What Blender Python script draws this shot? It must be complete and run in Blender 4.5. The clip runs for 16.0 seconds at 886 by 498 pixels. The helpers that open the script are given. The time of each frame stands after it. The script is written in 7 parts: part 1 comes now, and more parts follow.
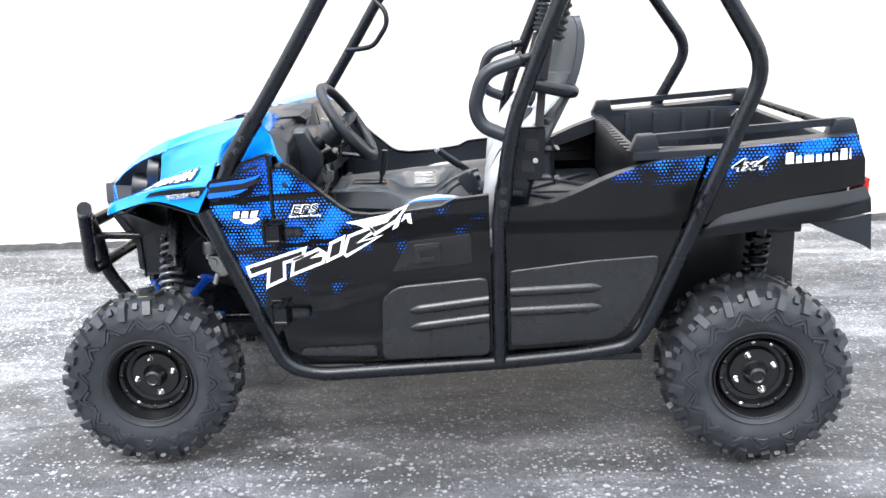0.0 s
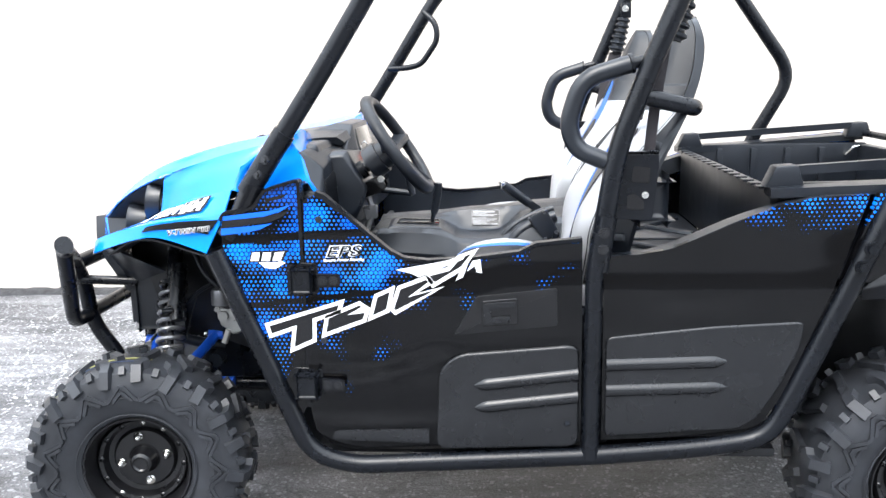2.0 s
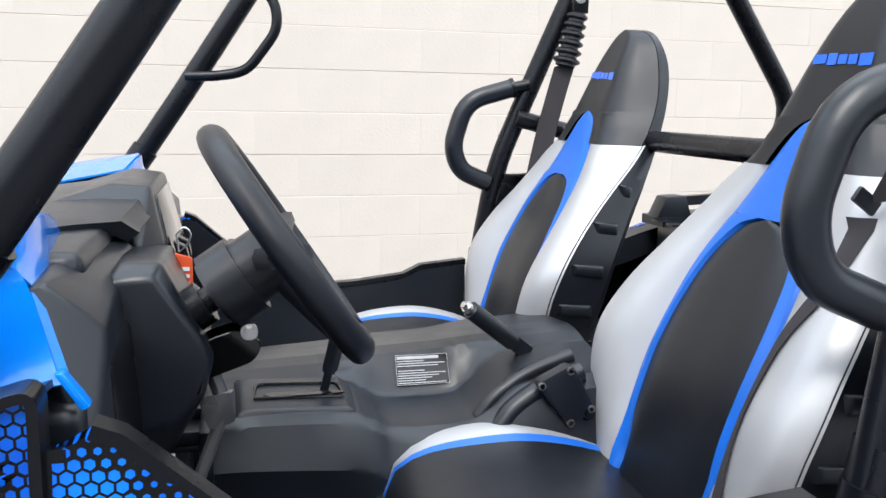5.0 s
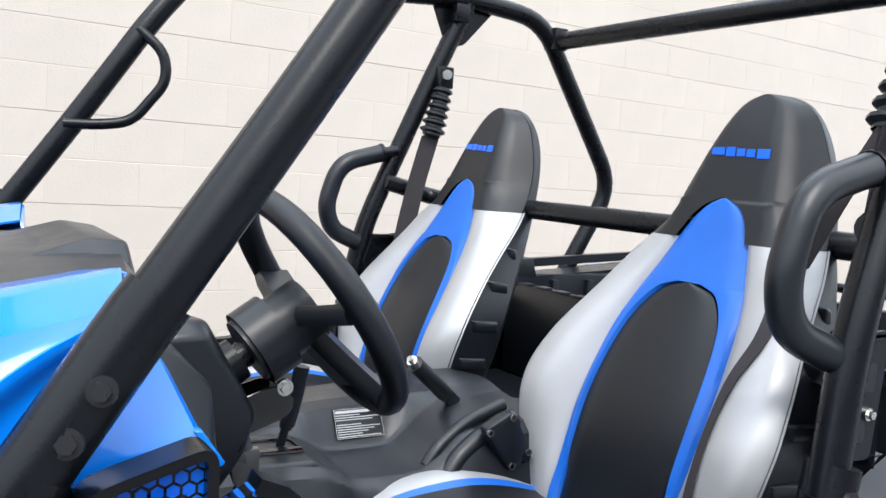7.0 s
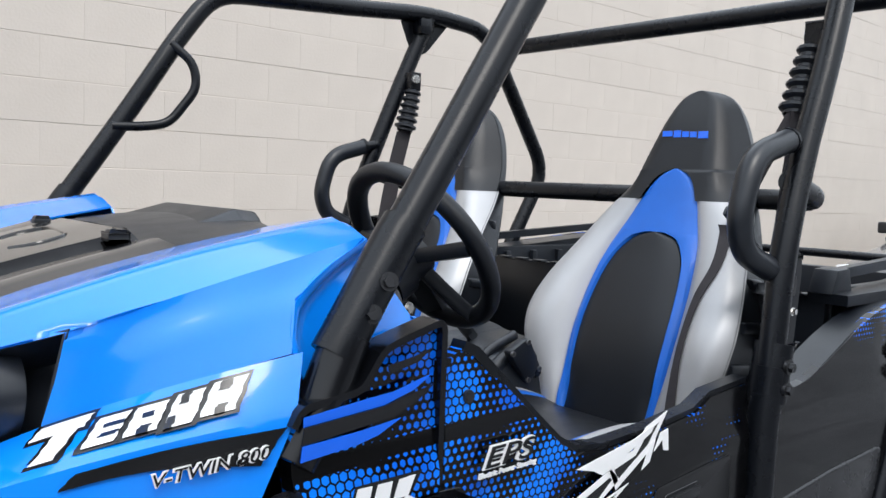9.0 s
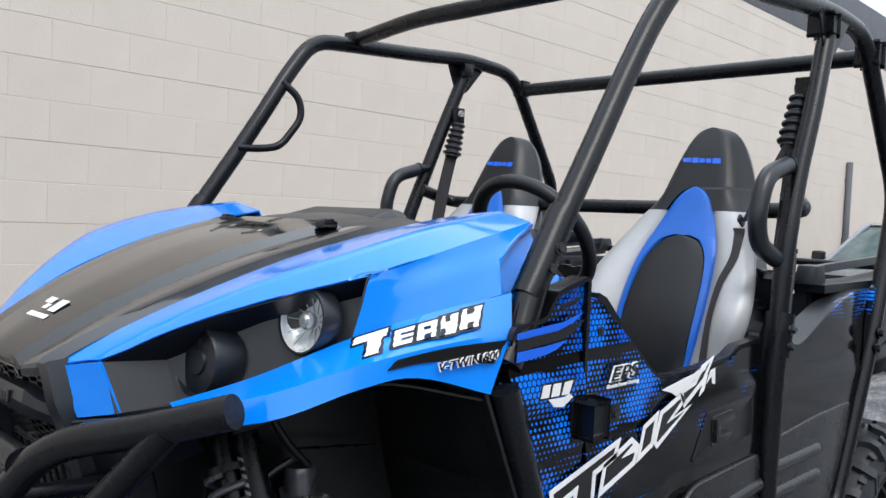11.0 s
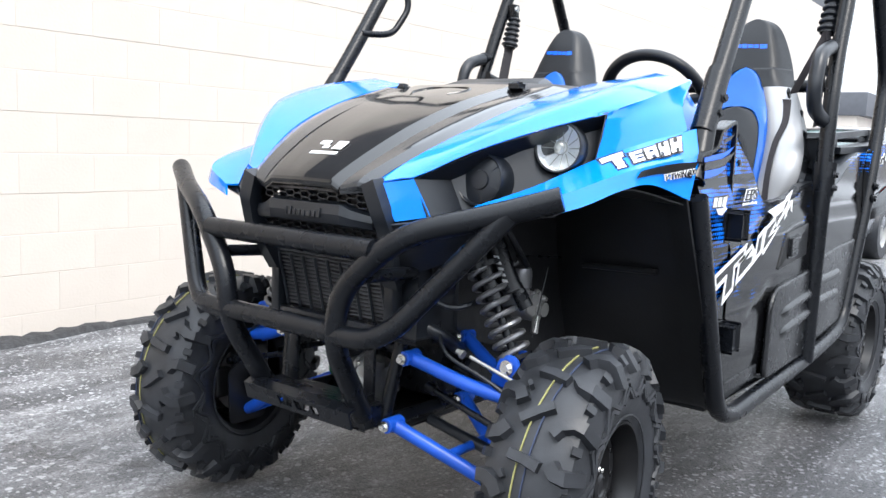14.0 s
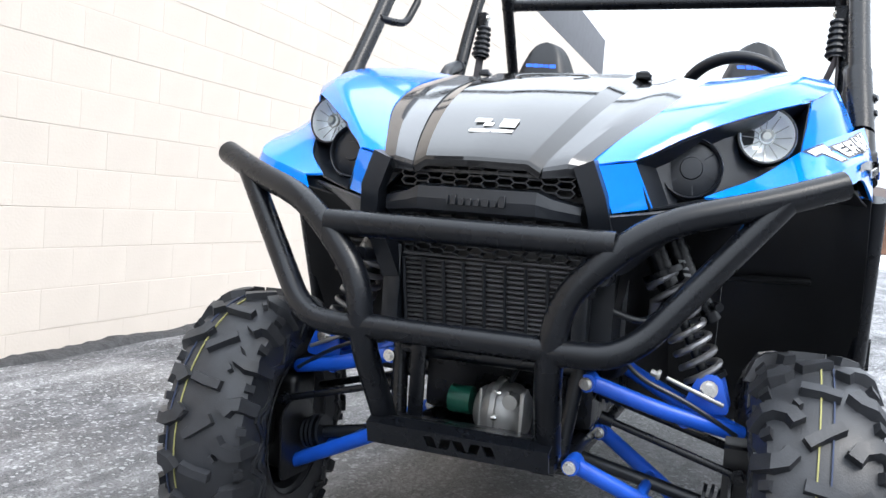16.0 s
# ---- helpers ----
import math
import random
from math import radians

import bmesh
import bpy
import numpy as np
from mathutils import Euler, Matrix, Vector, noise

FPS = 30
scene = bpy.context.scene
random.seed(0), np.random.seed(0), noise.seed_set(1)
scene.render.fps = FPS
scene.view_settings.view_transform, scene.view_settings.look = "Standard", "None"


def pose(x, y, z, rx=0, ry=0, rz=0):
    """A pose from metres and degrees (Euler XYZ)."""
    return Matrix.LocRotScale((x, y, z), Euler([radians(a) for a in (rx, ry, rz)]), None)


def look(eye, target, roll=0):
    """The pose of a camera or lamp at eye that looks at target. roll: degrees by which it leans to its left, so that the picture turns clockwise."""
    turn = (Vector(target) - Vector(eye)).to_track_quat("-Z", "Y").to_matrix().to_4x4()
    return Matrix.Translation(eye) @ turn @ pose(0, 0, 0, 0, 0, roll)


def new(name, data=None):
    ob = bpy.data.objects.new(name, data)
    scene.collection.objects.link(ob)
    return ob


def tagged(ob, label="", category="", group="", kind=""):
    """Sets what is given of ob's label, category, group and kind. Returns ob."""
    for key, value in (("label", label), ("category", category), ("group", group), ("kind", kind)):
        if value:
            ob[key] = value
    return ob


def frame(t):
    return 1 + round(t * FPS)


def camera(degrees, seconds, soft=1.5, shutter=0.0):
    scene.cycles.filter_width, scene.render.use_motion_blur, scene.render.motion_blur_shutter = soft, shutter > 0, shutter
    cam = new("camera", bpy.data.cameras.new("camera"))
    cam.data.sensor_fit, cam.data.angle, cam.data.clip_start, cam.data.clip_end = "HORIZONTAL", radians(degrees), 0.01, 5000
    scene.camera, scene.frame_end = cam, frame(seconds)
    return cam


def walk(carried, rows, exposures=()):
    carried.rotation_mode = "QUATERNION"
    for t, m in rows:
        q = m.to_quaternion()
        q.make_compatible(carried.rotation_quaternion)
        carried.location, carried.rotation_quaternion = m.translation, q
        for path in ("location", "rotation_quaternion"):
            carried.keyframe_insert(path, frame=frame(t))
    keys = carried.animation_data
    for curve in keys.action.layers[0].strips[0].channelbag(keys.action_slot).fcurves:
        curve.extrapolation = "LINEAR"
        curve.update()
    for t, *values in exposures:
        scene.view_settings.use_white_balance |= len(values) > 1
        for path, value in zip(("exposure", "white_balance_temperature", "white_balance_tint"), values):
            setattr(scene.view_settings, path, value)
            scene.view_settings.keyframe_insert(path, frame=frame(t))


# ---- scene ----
cam = camera(54.4, 16.0)
PATH = [
    (0, (1.322, -3.522, 1.587), (1.185, -1.595, 1.068), -2.5),
    (0.5, (1.301, -3.293, 1.537), (1.143, -1.378, 0.982), -2.0),
    (1, (1.268, -3.332, 1.510), (1.122, -1.395, 1.031), -1.2),
    (1.5, (1.213, -3.182, 1.462), (1.048, -1.239, 1.018), -1.1),
    (2, (1.101, -2.901, 1.432), (0.942, -0.947, 1.034), -1.3),
    (2.5, (0.988, -2.603, 1.404), (0.955, -0.639, 1.025), -2.2),
    (3, (0.906, -2.285, 1.410), (0.949, -0.311, 1.089), -0.7),
    (3.5, (0.818, -2.013, 1.408), (0.976, -0.039, 1.127), 0.6),
    (4, (0.762, -1.785, 1.393), (1.007, 0.176, 1.085), 0.5),
    (4.5, (0.737, -1.581, 1.394), (1.083, 0.357, 1.043), 0.9),
    (5, (0.710, -1.423, 1.402), (1.175, 0.494, 1.072), 1.0),
    (5.2, (0.691, -1.369, 1.399), (1.242, 0.526, 1.074), 1.7),
    (7.3, (0.275, -1.377, 1.403), (1.371, 0.288, 1.238), 3.4),
    (7.5, (0.227, -1.389, 1.402), (1.364, 0.247, 1.226), 3.1),
    (8, (0.106, -1.443, 1.390), (1.308, 0.146, 1.216), 3.4),
    (8.5, (-0.037, -1.508, 1.367), (1.234, 0.030, 1.226), 2.9),
    (9, (-0.149, -1.534, 1.345), (1.137, -0.010, 1.191), 2.1),
    (9.2, (-0.212, -1.535, 1.334), (1.077, -0.012, 1.194), 1.7),
    (11.3, (-0.870, -1.681, 1.263), (0.545, -0.270, 1.195), 2.9),
    (11.5, (-0.934, -1.681, 1.258), (0.492, -0.281, 1.182), 3.0),
    (12, (-1.078, -1.705, 1.227), (0.357, -0.316, 1.124), 3.0),
    (12.5, (-1.229, -1.753, 1.210), (0.209, -0.372, 1.052), 2.8),
    (13, (-1.384, -1.727, 1.193), (0.087, -0.388, 0.989), 3.0),
    (13.5, (-1.545, -1.649, 1.156), (-0.016, -0.376, 0.958), 2.4),
    (14, (-1.626, -1.501, 1.092), (-0.066, -0.274, 0.844), 2.3),
    (14.5, (-1.668, -1.318, 1.048), (-0.014, -0.215, 0.831), 2.5),
    (15, (-1.712, -1.071, 1.000), (0.018, -0.079, 0.850), 3.2),
    (15.5, (-1.756, -0.787, 0.938), (0.023, 0.121, 0.832), 3.2),
    (16, (-1.774, -0.541, 0.907), (0.085, 0.189, 0.803), 4.2),
]
LIGHTEN = [(0, 1.80), (0.5, 2.06), (1.0, 2.16), (1.5, 2.06), (2, 1.86), (3, 1.54), (3.5, 1.27), (5, 1.12), (7.5, 0.97), (9, 0.57), (11.5, 0.50), (12.5, 0.88), (13.5, 1.20), (14.5, 1.47), (15, 1.50), (16, 1.27)]
walk(cam, [(t, look(eye, target, roll)) for t, eye, target, roll in PATH], LIGHTEN)


# ---- light ----
world = bpy.data.worlds.new("sky")
scene.world = world
world.use_nodes = True
wn, wl = world.node_tree.nodes, world.node_tree.links
sky = wn.new("ShaderNodeTexSky")
sky.sky_type, sky.sun_disc = "NISHITA", False
sky.sun_elevation, sky.sun_rotation = radians(55), radians(200)
sky.air_density, sky.dust_density, sky.ozone_density = 1.0, 6.0, 1.0
cloud = wn.new("ShaderNodeMix")
cloud.data_type = "RGBA"
cloud.inputs[0].default_value = 0.9
cloud.inputs[7].default_value = (8.0, 8.75, 9.7, 1)
wl.new(sky.outputs[0], cloud.inputs[6])
# an overcast sky is brighter overhead than at the horizon
heading = wn.new("ShaderNodeTexCoord")
height = wn.new("ShaderNodeSeparateXYZ")
wl.new(heading.outputs["Generated"], height.inputs[0])
lift = wn.new("ShaderNodeMapRange")
lift.inputs[1].default_value, lift.inputs[2].default_value = 0.0, 1.0
lift.inputs[3].default_value, lift.inputs[4].default_value = 0.55, 1.65
wl.new(height.outputs[2], lift.inputs[0])
overcast = wn.new("ShaderNodeMix")
overcast.data_type, overcast.blend_type = "RGBA", "MULTIPLY"
overcast.inputs[0].default_value = 1.0
wl.new(cloud.outputs[2], overcast.inputs[6])
wl.new(lift.outputs[0], overcast.inputs[7])
wl.new(overcast.outputs[2], wn["Background"].inputs[0])
wn["Background"].inputs[1].default_value = 0.12
sun_data = bpy.data.lights.new("sun", "SUN")
sun_data.energy, sun_data.angle, sun_data.color = 0.9, radians(25), (1.0, 0.97, 0.93)
sun = new("sun", sun_data)
sun.matrix_world = look((-3, -9, 14), (1, 0, 0))


# ---- materials ----
def ramp(nt, fac, stops):
    r = nt.nodes.new("ShaderNodeValToRGB")
    while len(r.color_ramp.elements) < len(stops):
        r.color_ramp.elements.new(0.5)
    for e, (p, c) in zip(r.color_ramp.elements, stops):
        e.position, e.color = p, (c if len(c) == 4 else (*c, 1))
    nt.links.new(fac, r.inputs[0])
    return r.outputs[0]


def tex(nt, scale, detail=3.0, kind="ShaderNodeTexNoise", stretch=(1, 1, 1), rough=0.55):
    co = nt.nodes.new("ShaderNodeTexCoord")
    mp = nt.nodes.new("ShaderNodeMapping")
    mp.inputs["Scale"].default_value = stretch
    n = nt.nodes.new(kind)
    n.inputs["Scale"].default_value = scale
    if kind == "ShaderNodeTexNoise":
        n.inputs["Detail"].default_value = detail
        n.inputs["Roughness"].default_value = rough
    nt.links.new(co.outputs["Object"], mp.inputs[0])
    nt.links.new(mp.outputs[0], n.inputs["Vector"])
    return n.outputs[0]


def surface(name, base, rough, metal=0.0, vary=0.12, scale=6.0, grain=120.0, bump=0.1, bump_dist=0.002, coat=0.0, spec=0.5, rough_vary=0.08, random_tone=0.0):
    """A painted, moulded or cast surface: broad tone changes, fine grain relief and uneven gloss."""
    m = bpy.data.materials.new(name)
    m.use_nodes = True
    nt = m.node_tree
    b = nt.nodes["Principled BSDF"]
    dark = tuple(c * (1 - vary) for c in base)
    lite = tuple(min(1, c * (1 + vary)) for c in base)
    col = ramp(nt, tex(nt, scale), [(0.3, dark), (0.7, lite)])
    if random_tone:
        info = nt.nodes.new("ShaderNodeObjectInfo")
        tone = ramp(nt, info.outputs["Random"], [(0, (1 - random_tone,) * 3), (1, (1, 1, 1))])
        mx = nt.nodes.new("ShaderNodeMix")
        mx.data_type, mx.blend_type = "RGBA", "MULTIPLY"
        mx.inputs[0].default_value = 1
        nt.links.new(col, mx.inputs[6])
        nt.links.new(tone, mx.inputs[7])
        col = mx.outputs[2]
    nt.links.new(col, b.inputs["Base Color"])
    fine = tex(nt, grain, 2)
    rr = nt.nodes.new("ShaderNodeMapRange")
    rr.inputs[3].default_value, rr.inputs[4].default_value = max(0.02, rough - rough_vary), min(1, rough + rough_vary)
    nt.links.new(tex(nt, scale * 3.1), rr.inputs[0])
    nt.links.new(rr.outputs[0], b.inputs["Roughness"])
    b.inputs["Metallic"].default_value = metal
    b.inputs["Specular IOR Level"].default_value = spec
    b.inputs["Coat Weight"].default_value = coat
    b.inputs["Coat Roughness"].default_value = 0.04
    if bump:
        bp = nt.nodes.new("ShaderNodeBump")
        bp.inputs["Strength"].default_value, bp.inputs["Distance"].default_value = bump, bump_dist
        nt.links.new(fine, bp.inputs["Height"])
        nt.links.new(bp.outputs[0], b.inputs["Normal"])
    return m


BLUE = (0.002, 0.225, 0.88)
m_blue = surface("blue_gloss_plastic", BLUE, 0.14, vary=0.05, bump=0.015, grain=40, coat=0.5, spec=0.45)
m_bluearm = surface("blue_painted_steel", (0.010, 0.095, 0.58), 0.36, vary=0.2, bump=0.08)
m_black = surface("black_moulded_plastic", (0.0092, 0.0116, 0.0162), 0.33, vary=0.25, grain=700, bump=0.25, bump_dist=0.0006, spec=0.50)
m_gloss = surface("black_gloss_plastic", (0.003, 0.003, 0.0034), 0.08, vary=0.2, grain=30, bump=0.01, coat=0.55, spec=0.42)
m_grey = surface("charcoal_gloss_plastic", (0.028, 0.030, 0.034), 0.14, vary=0.12, grain=30, bump=0.01, coat=0.6, metal=0.25)
m_guard = surface("matt_grey_plastic", (0.0105, 0.0112, 0.0130), 0.26, vary=0.2, grain=600, bump=0.2, bump_dist=0.0005, spec=0.46)
m_fin = surface("radiator_fin_metal", (0.10, 0.10, 0.105), 0.5, metal=0.4, vary=0.2, bump=0.1)
m_satin = surface("black_satin_plastic", (0.0035, 0.0040, 0.0056), 0.22, vary=0.2, grain=60, bump=0.03, spec=0.36)
m_steel = surface("black_powder_coat", (0.0044, 0.0054, 0.0078), 0.28, vary=0.25, grain=420, bump=0.22, bump_dist=0.0006, spec=0.32)
m_rubber = surface("tyre_rubber", (0.0225, 0.0245, 0.0290), 0.42, vary=0.35, scale=14, grain=260, bump=0.45, bump_dist=0.0010, rough_vary=0.10, spec=0.45)
m_rim = surface("black_wheel_paint", (0.006, 0.006, 0.007), 0.3, vary=0.25, grain=200, bump=0.08)
m_chrome = surface("zinc_bolt", (0.74, 0.73, 0.70), 0.24, metal=1.0, vary=0.2, bump=0.05)
m_bolt = surface("black_oxide_bolt", (0.030, 0.031, 0.034), 0.28, metal=0.5, vary=0.2, grain=200, bump=0.08)
m_alu = surface("cast_aluminium", (0.42, 0.42, 0.41), 0.5, metal=0.85, vary=0.25, grain=160, bump=0.25)
m_spring = surface("grey_coil_spring", (0.20, 0.20, 0.21), 0.30, metal=0.6, vary=0.2)
m_silver = surface("silver_vinyl", (0.43, 0.433, 0.444), 0.42, metal=0.35, vary=0.06, grain=900, bump=0.15, bump_dist=0.0005)
m_vinyl = surface("black_vinyl", (0.0052, 0.0067, 0.0098), 0.40, spec=0.42, vary=0.15, grain=900, bump=0.3, bump_dist=0.0006)
m_bluevinyl = surface("blue_vinyl", (0.007, 0.125, 0.56), 0.38, vary=0.08, grain=900, bump=0.2, bump_dist=0.0005)
m_belt = surface("seat_belt_webbing", (0.032, 0.028, 0.032), 0.8, vary=0.2, grain=1200, bump=0.4)
m_white = surface("white_print", (0.8, 0.8, 0.8), 0.35, vary=0.04, bump=0.0)
m_ink = surface("black_print", (0.006, 0.006, 0.007), 0.2, vary=0.1, bump=0.0)
m_skyprint = surface("bright_blue_print", (0.005, 0.12, 0.75), 0.22, vary=0.06, bump=0.0)
m_label = surface("label_print", (0.42, 0.42, 0.43), 0.5, vary=0.08, bump=0.0)
m_orange = surface("orange_tag", (0.75, 0.10, 0.03), 0.4, vary=0.1, bump=0.0)
m_red = surface("red_plastic", (0.55, 0.015, 0.02), 0.3, vary=0.1, bump=0.0)
m_green = surface("green_plastic", (0.01, 0.09, 0.06), 0.35, vary=0.1, bump=0.0)
m_lamp = surface("lamp_reflector", (0.9, 0.91, 0.93), 0.3, metal=0.35, vary=0.03, grain=60, bump=0.35, bump_dist=0.004)
m_dark = surface("black_frame_paint", (0.0085, 0.0090, 0.0102), 0.34, vary=0.4, grain=90, bump=0.25, spec=0.5)
m_block = surface("cream_painted_block", (0.64, 0.573, 0.506), 0.72, vary=0.035, scale=2.2, grain=70, bump=0.3, bump_dist=0.003, random_tone=0.03)
m_band = surface("slate_painted_band", (0.10, 0.105, 0.12), 0.7, vary=0.08, grain=70, bump=0.2)
m_brick = surface("red_brown_brick", (0.22, 0.12, 0.08), 0.85, vary=0.25, scale=3, grain=14, bump=0.3)
m_roofing = surface("brown_roofing", (0.07, 0.05, 0.045), 0.85, vary=0.2)
m_snow = surface("old_snow", (0.78, 0.79, 0.82), 0.75, vary=0.06, scale=1.2, grain=9, bump=0.5, bump_dist=0.05)
m_carpaint = surface("grey_car_paint", (0.20, 0.21, 0.23), 0.25, metal=0.4, vary=0.05, bump=0.0, coat=0.8)


def glass(name, tint=(0.9, 0.95, 0.95), rough=0.02):
    m = bpy.data.materials.new(name)
    m.use_nodes = True
    b = m.node_tree.nodes["Principled BSDF"]
    b.inputs["Base Color"].default_value = (*tint, 1)
    b.inputs["Roughness"].default_value = rough
    b.inputs["Transmission Weight"].default_value = 1.0
    b.inputs["IOR"].default_value = 1.12
    return m


m_glass = glass("clear_lamp_lens")
m_pane = surface("pale_blind_behind_glass", (0.42, 0.45, 0.48), 0.15, vary=0.25, scale=2.0, bump=0.0, spec=0.6)
m_window = surface("dark_window_glass", (0.09, 0.13, 0.13), 0.06, vary=0.3, bump=0.0, spec=0.8)


def math_node(nt, op, a, b=None, clamp=False):
    n = nt.nodes.new("ShaderNodeMath")
    n.operation, n.use_clamp = op, clamp
    for i, v in enumerate((a, b)):
        if v is None:
            continue
        if isinstance(v, (int, float)):
            n.inputs[i].default_value = v
        else:
            nt.links.new(v, n.inputs[i])
    return n.outputs[0]


def graphic(name, x0, z0, x1, z1, soft, bands=(), pitch=0.0124):
    """Gloss black print with blue hexagon dots that grow above a slanting line from (x0, z0) to (x1, z1)."""
    m = bpy.data.materials.new(name)
    m.use_nodes = True
    nt = m.node_tree
    b = nt.nodes["Principled BSDF"]
    co = nt.nodes.new("ShaderNodeTexCoord")
    sep = nt.nodes.new("ShaderNodeSeparateXYZ")
    nt.links.new(co.outputs["Object"], sep.inputs[0])
    x, z = sep.outputs[0], sep.outputs[2]
    dists = []
    r3 = math.sqrt(3)
    for off in (0.0, 0.5):
        fx = math_node(nt, "SUBTRACT", math_node(nt, "FRACT", math_node(nt, "ADD", math_node(nt, "DIVIDE", x, pitch), 200 + off)), 0.5)
        fz = math_node(nt, "SUBTRACT", math_node(nt, "FRACT", math_node(nt, "ADD", math_node(nt, "DIVIDE", z, pitch * r3), 200 + off)), 0.5)
        ax, az = math_node(nt, "ABSOLUTE", fx), math_node(nt, "MULTIPLY", math_node(nt, "ABSOLUTE", fz), r3)
        slant = math_node(nt, "ADD", math_node(nt, "MULTIPLY", ax, 0.5), math_node(nt, "MULTIPLY", az, 0.866))
        dists.append(math_node(nt, "MAXIMUM", ax, slant))
    d = math_node(nt, "MINIMUM", dists[0], dists[1])
    slope = (z1 - z0) / (x1 - x0)
    line = math_node(nt, "ADD", math_node(nt, "MULTIPLY", math_node(nt, "SUBTRACT", x, x0), slope), z0)
    field = math_node(nt, "DIVIDE", math_node(nt, "SUBTRACT", z, line), soft)
    field = math_node(nt, "MINIMUM", field, 1.0)
    # round dark clouds thin the dots out, with a finer break-up at their edges
    blot = math_node(nt, "MULTIPLY", math_node(nt, "SUBTRACT", tex(nt, 11.0, 0.5, stretch=(0.9, 1, 1.15)), 0.5), 1.9)
    fine = math_node(nt, "MULTIPLY", math_node(nt, "SUBTRACT", tex(nt, 34.0, 1.0), 0.5), 0.6)
    size = math_node(nt, "ADD", math_node(nt, "ADD", math_node(nt, "ADD", math_node(nt, "MULTIPLY", field, 0.66), blot), fine), -0.02, True)
    # plain black bands along the moulded creases
    for z_mid, rise, half in bands:
        gap = math_node(nt, "ABSOLUTE", math_node(nt, "SUBTRACT", z, math_node(nt, "ADD", math_node(nt, "MULTIPLY", math_node(nt, "SUBTRACT", x, 0.6), rise), z_mid)))
        size = math_node(nt, "MULTIPLY", size, math_node(nt, "MULTIPLY", math_node(nt, "SUBTRACT", gap, half), 700.0, True))
    size = math_node(nt, "MINIMUM", math_node(nt, "MULTIPLY", size, 0.50), 0.425)
    mask = math_node(nt, "MULTIPLY", math_node(nt, "SUBTRACT", size, d), 22.0, True)
    tone = ramp(nt, tex(nt, 7.0, 2), [(0.36, (0.002, 0.095, 0.60)), (0.60, (0.003, 0.190, 0.86))])
    mx = nt.nodes.new("ShaderNodeMix")
    mx.data_type = "RGBA"
    nt.links.new(mask, mx.inputs[0])
    mx.inputs[6].default_value = (0.0022, 0.0022, 0.0027, 1)
    nt.links.new(tone, mx.inputs[7])
    nt.links.new(mx.outputs[2], b.inputs["Base Color"])
    rr = nt.nodes.new("ShaderNodeMapRange")
    rr.inputs[3].default_value, rr.inputs[4].default_value = 0.04, 0.18
    nt.links.new(tex(nt, 5.0, 5, stretch=(0.5, 1, 2.2), rough=0.65), rr.inputs[0])
    nt.links.new(rr.outputs[0], b.inputs["Roughness"])
    b.inputs["Coat Weight"].default_value = 0.0
    b.inputs["Specular IOR Level"].default_value = 0.34
    b.inputs["Coat Roughness"].default_value = 0.05
    return m


m_doorprint = graphic("door_hexagon_print", 0.64, 0.69, 1.23, 0.955, 0.20, ((1.026, 0.05, 0.010), (0.857, 0.105, 0.006)))
m_rearprint = graphic("rear_hexagon_print", 1.55, 1.045, 1.95, 0.995, 0.10)
m_bedprint = graphic("bed_hexagon_print", 1.75, 0.985, 2.5, 1.08, 0.08)


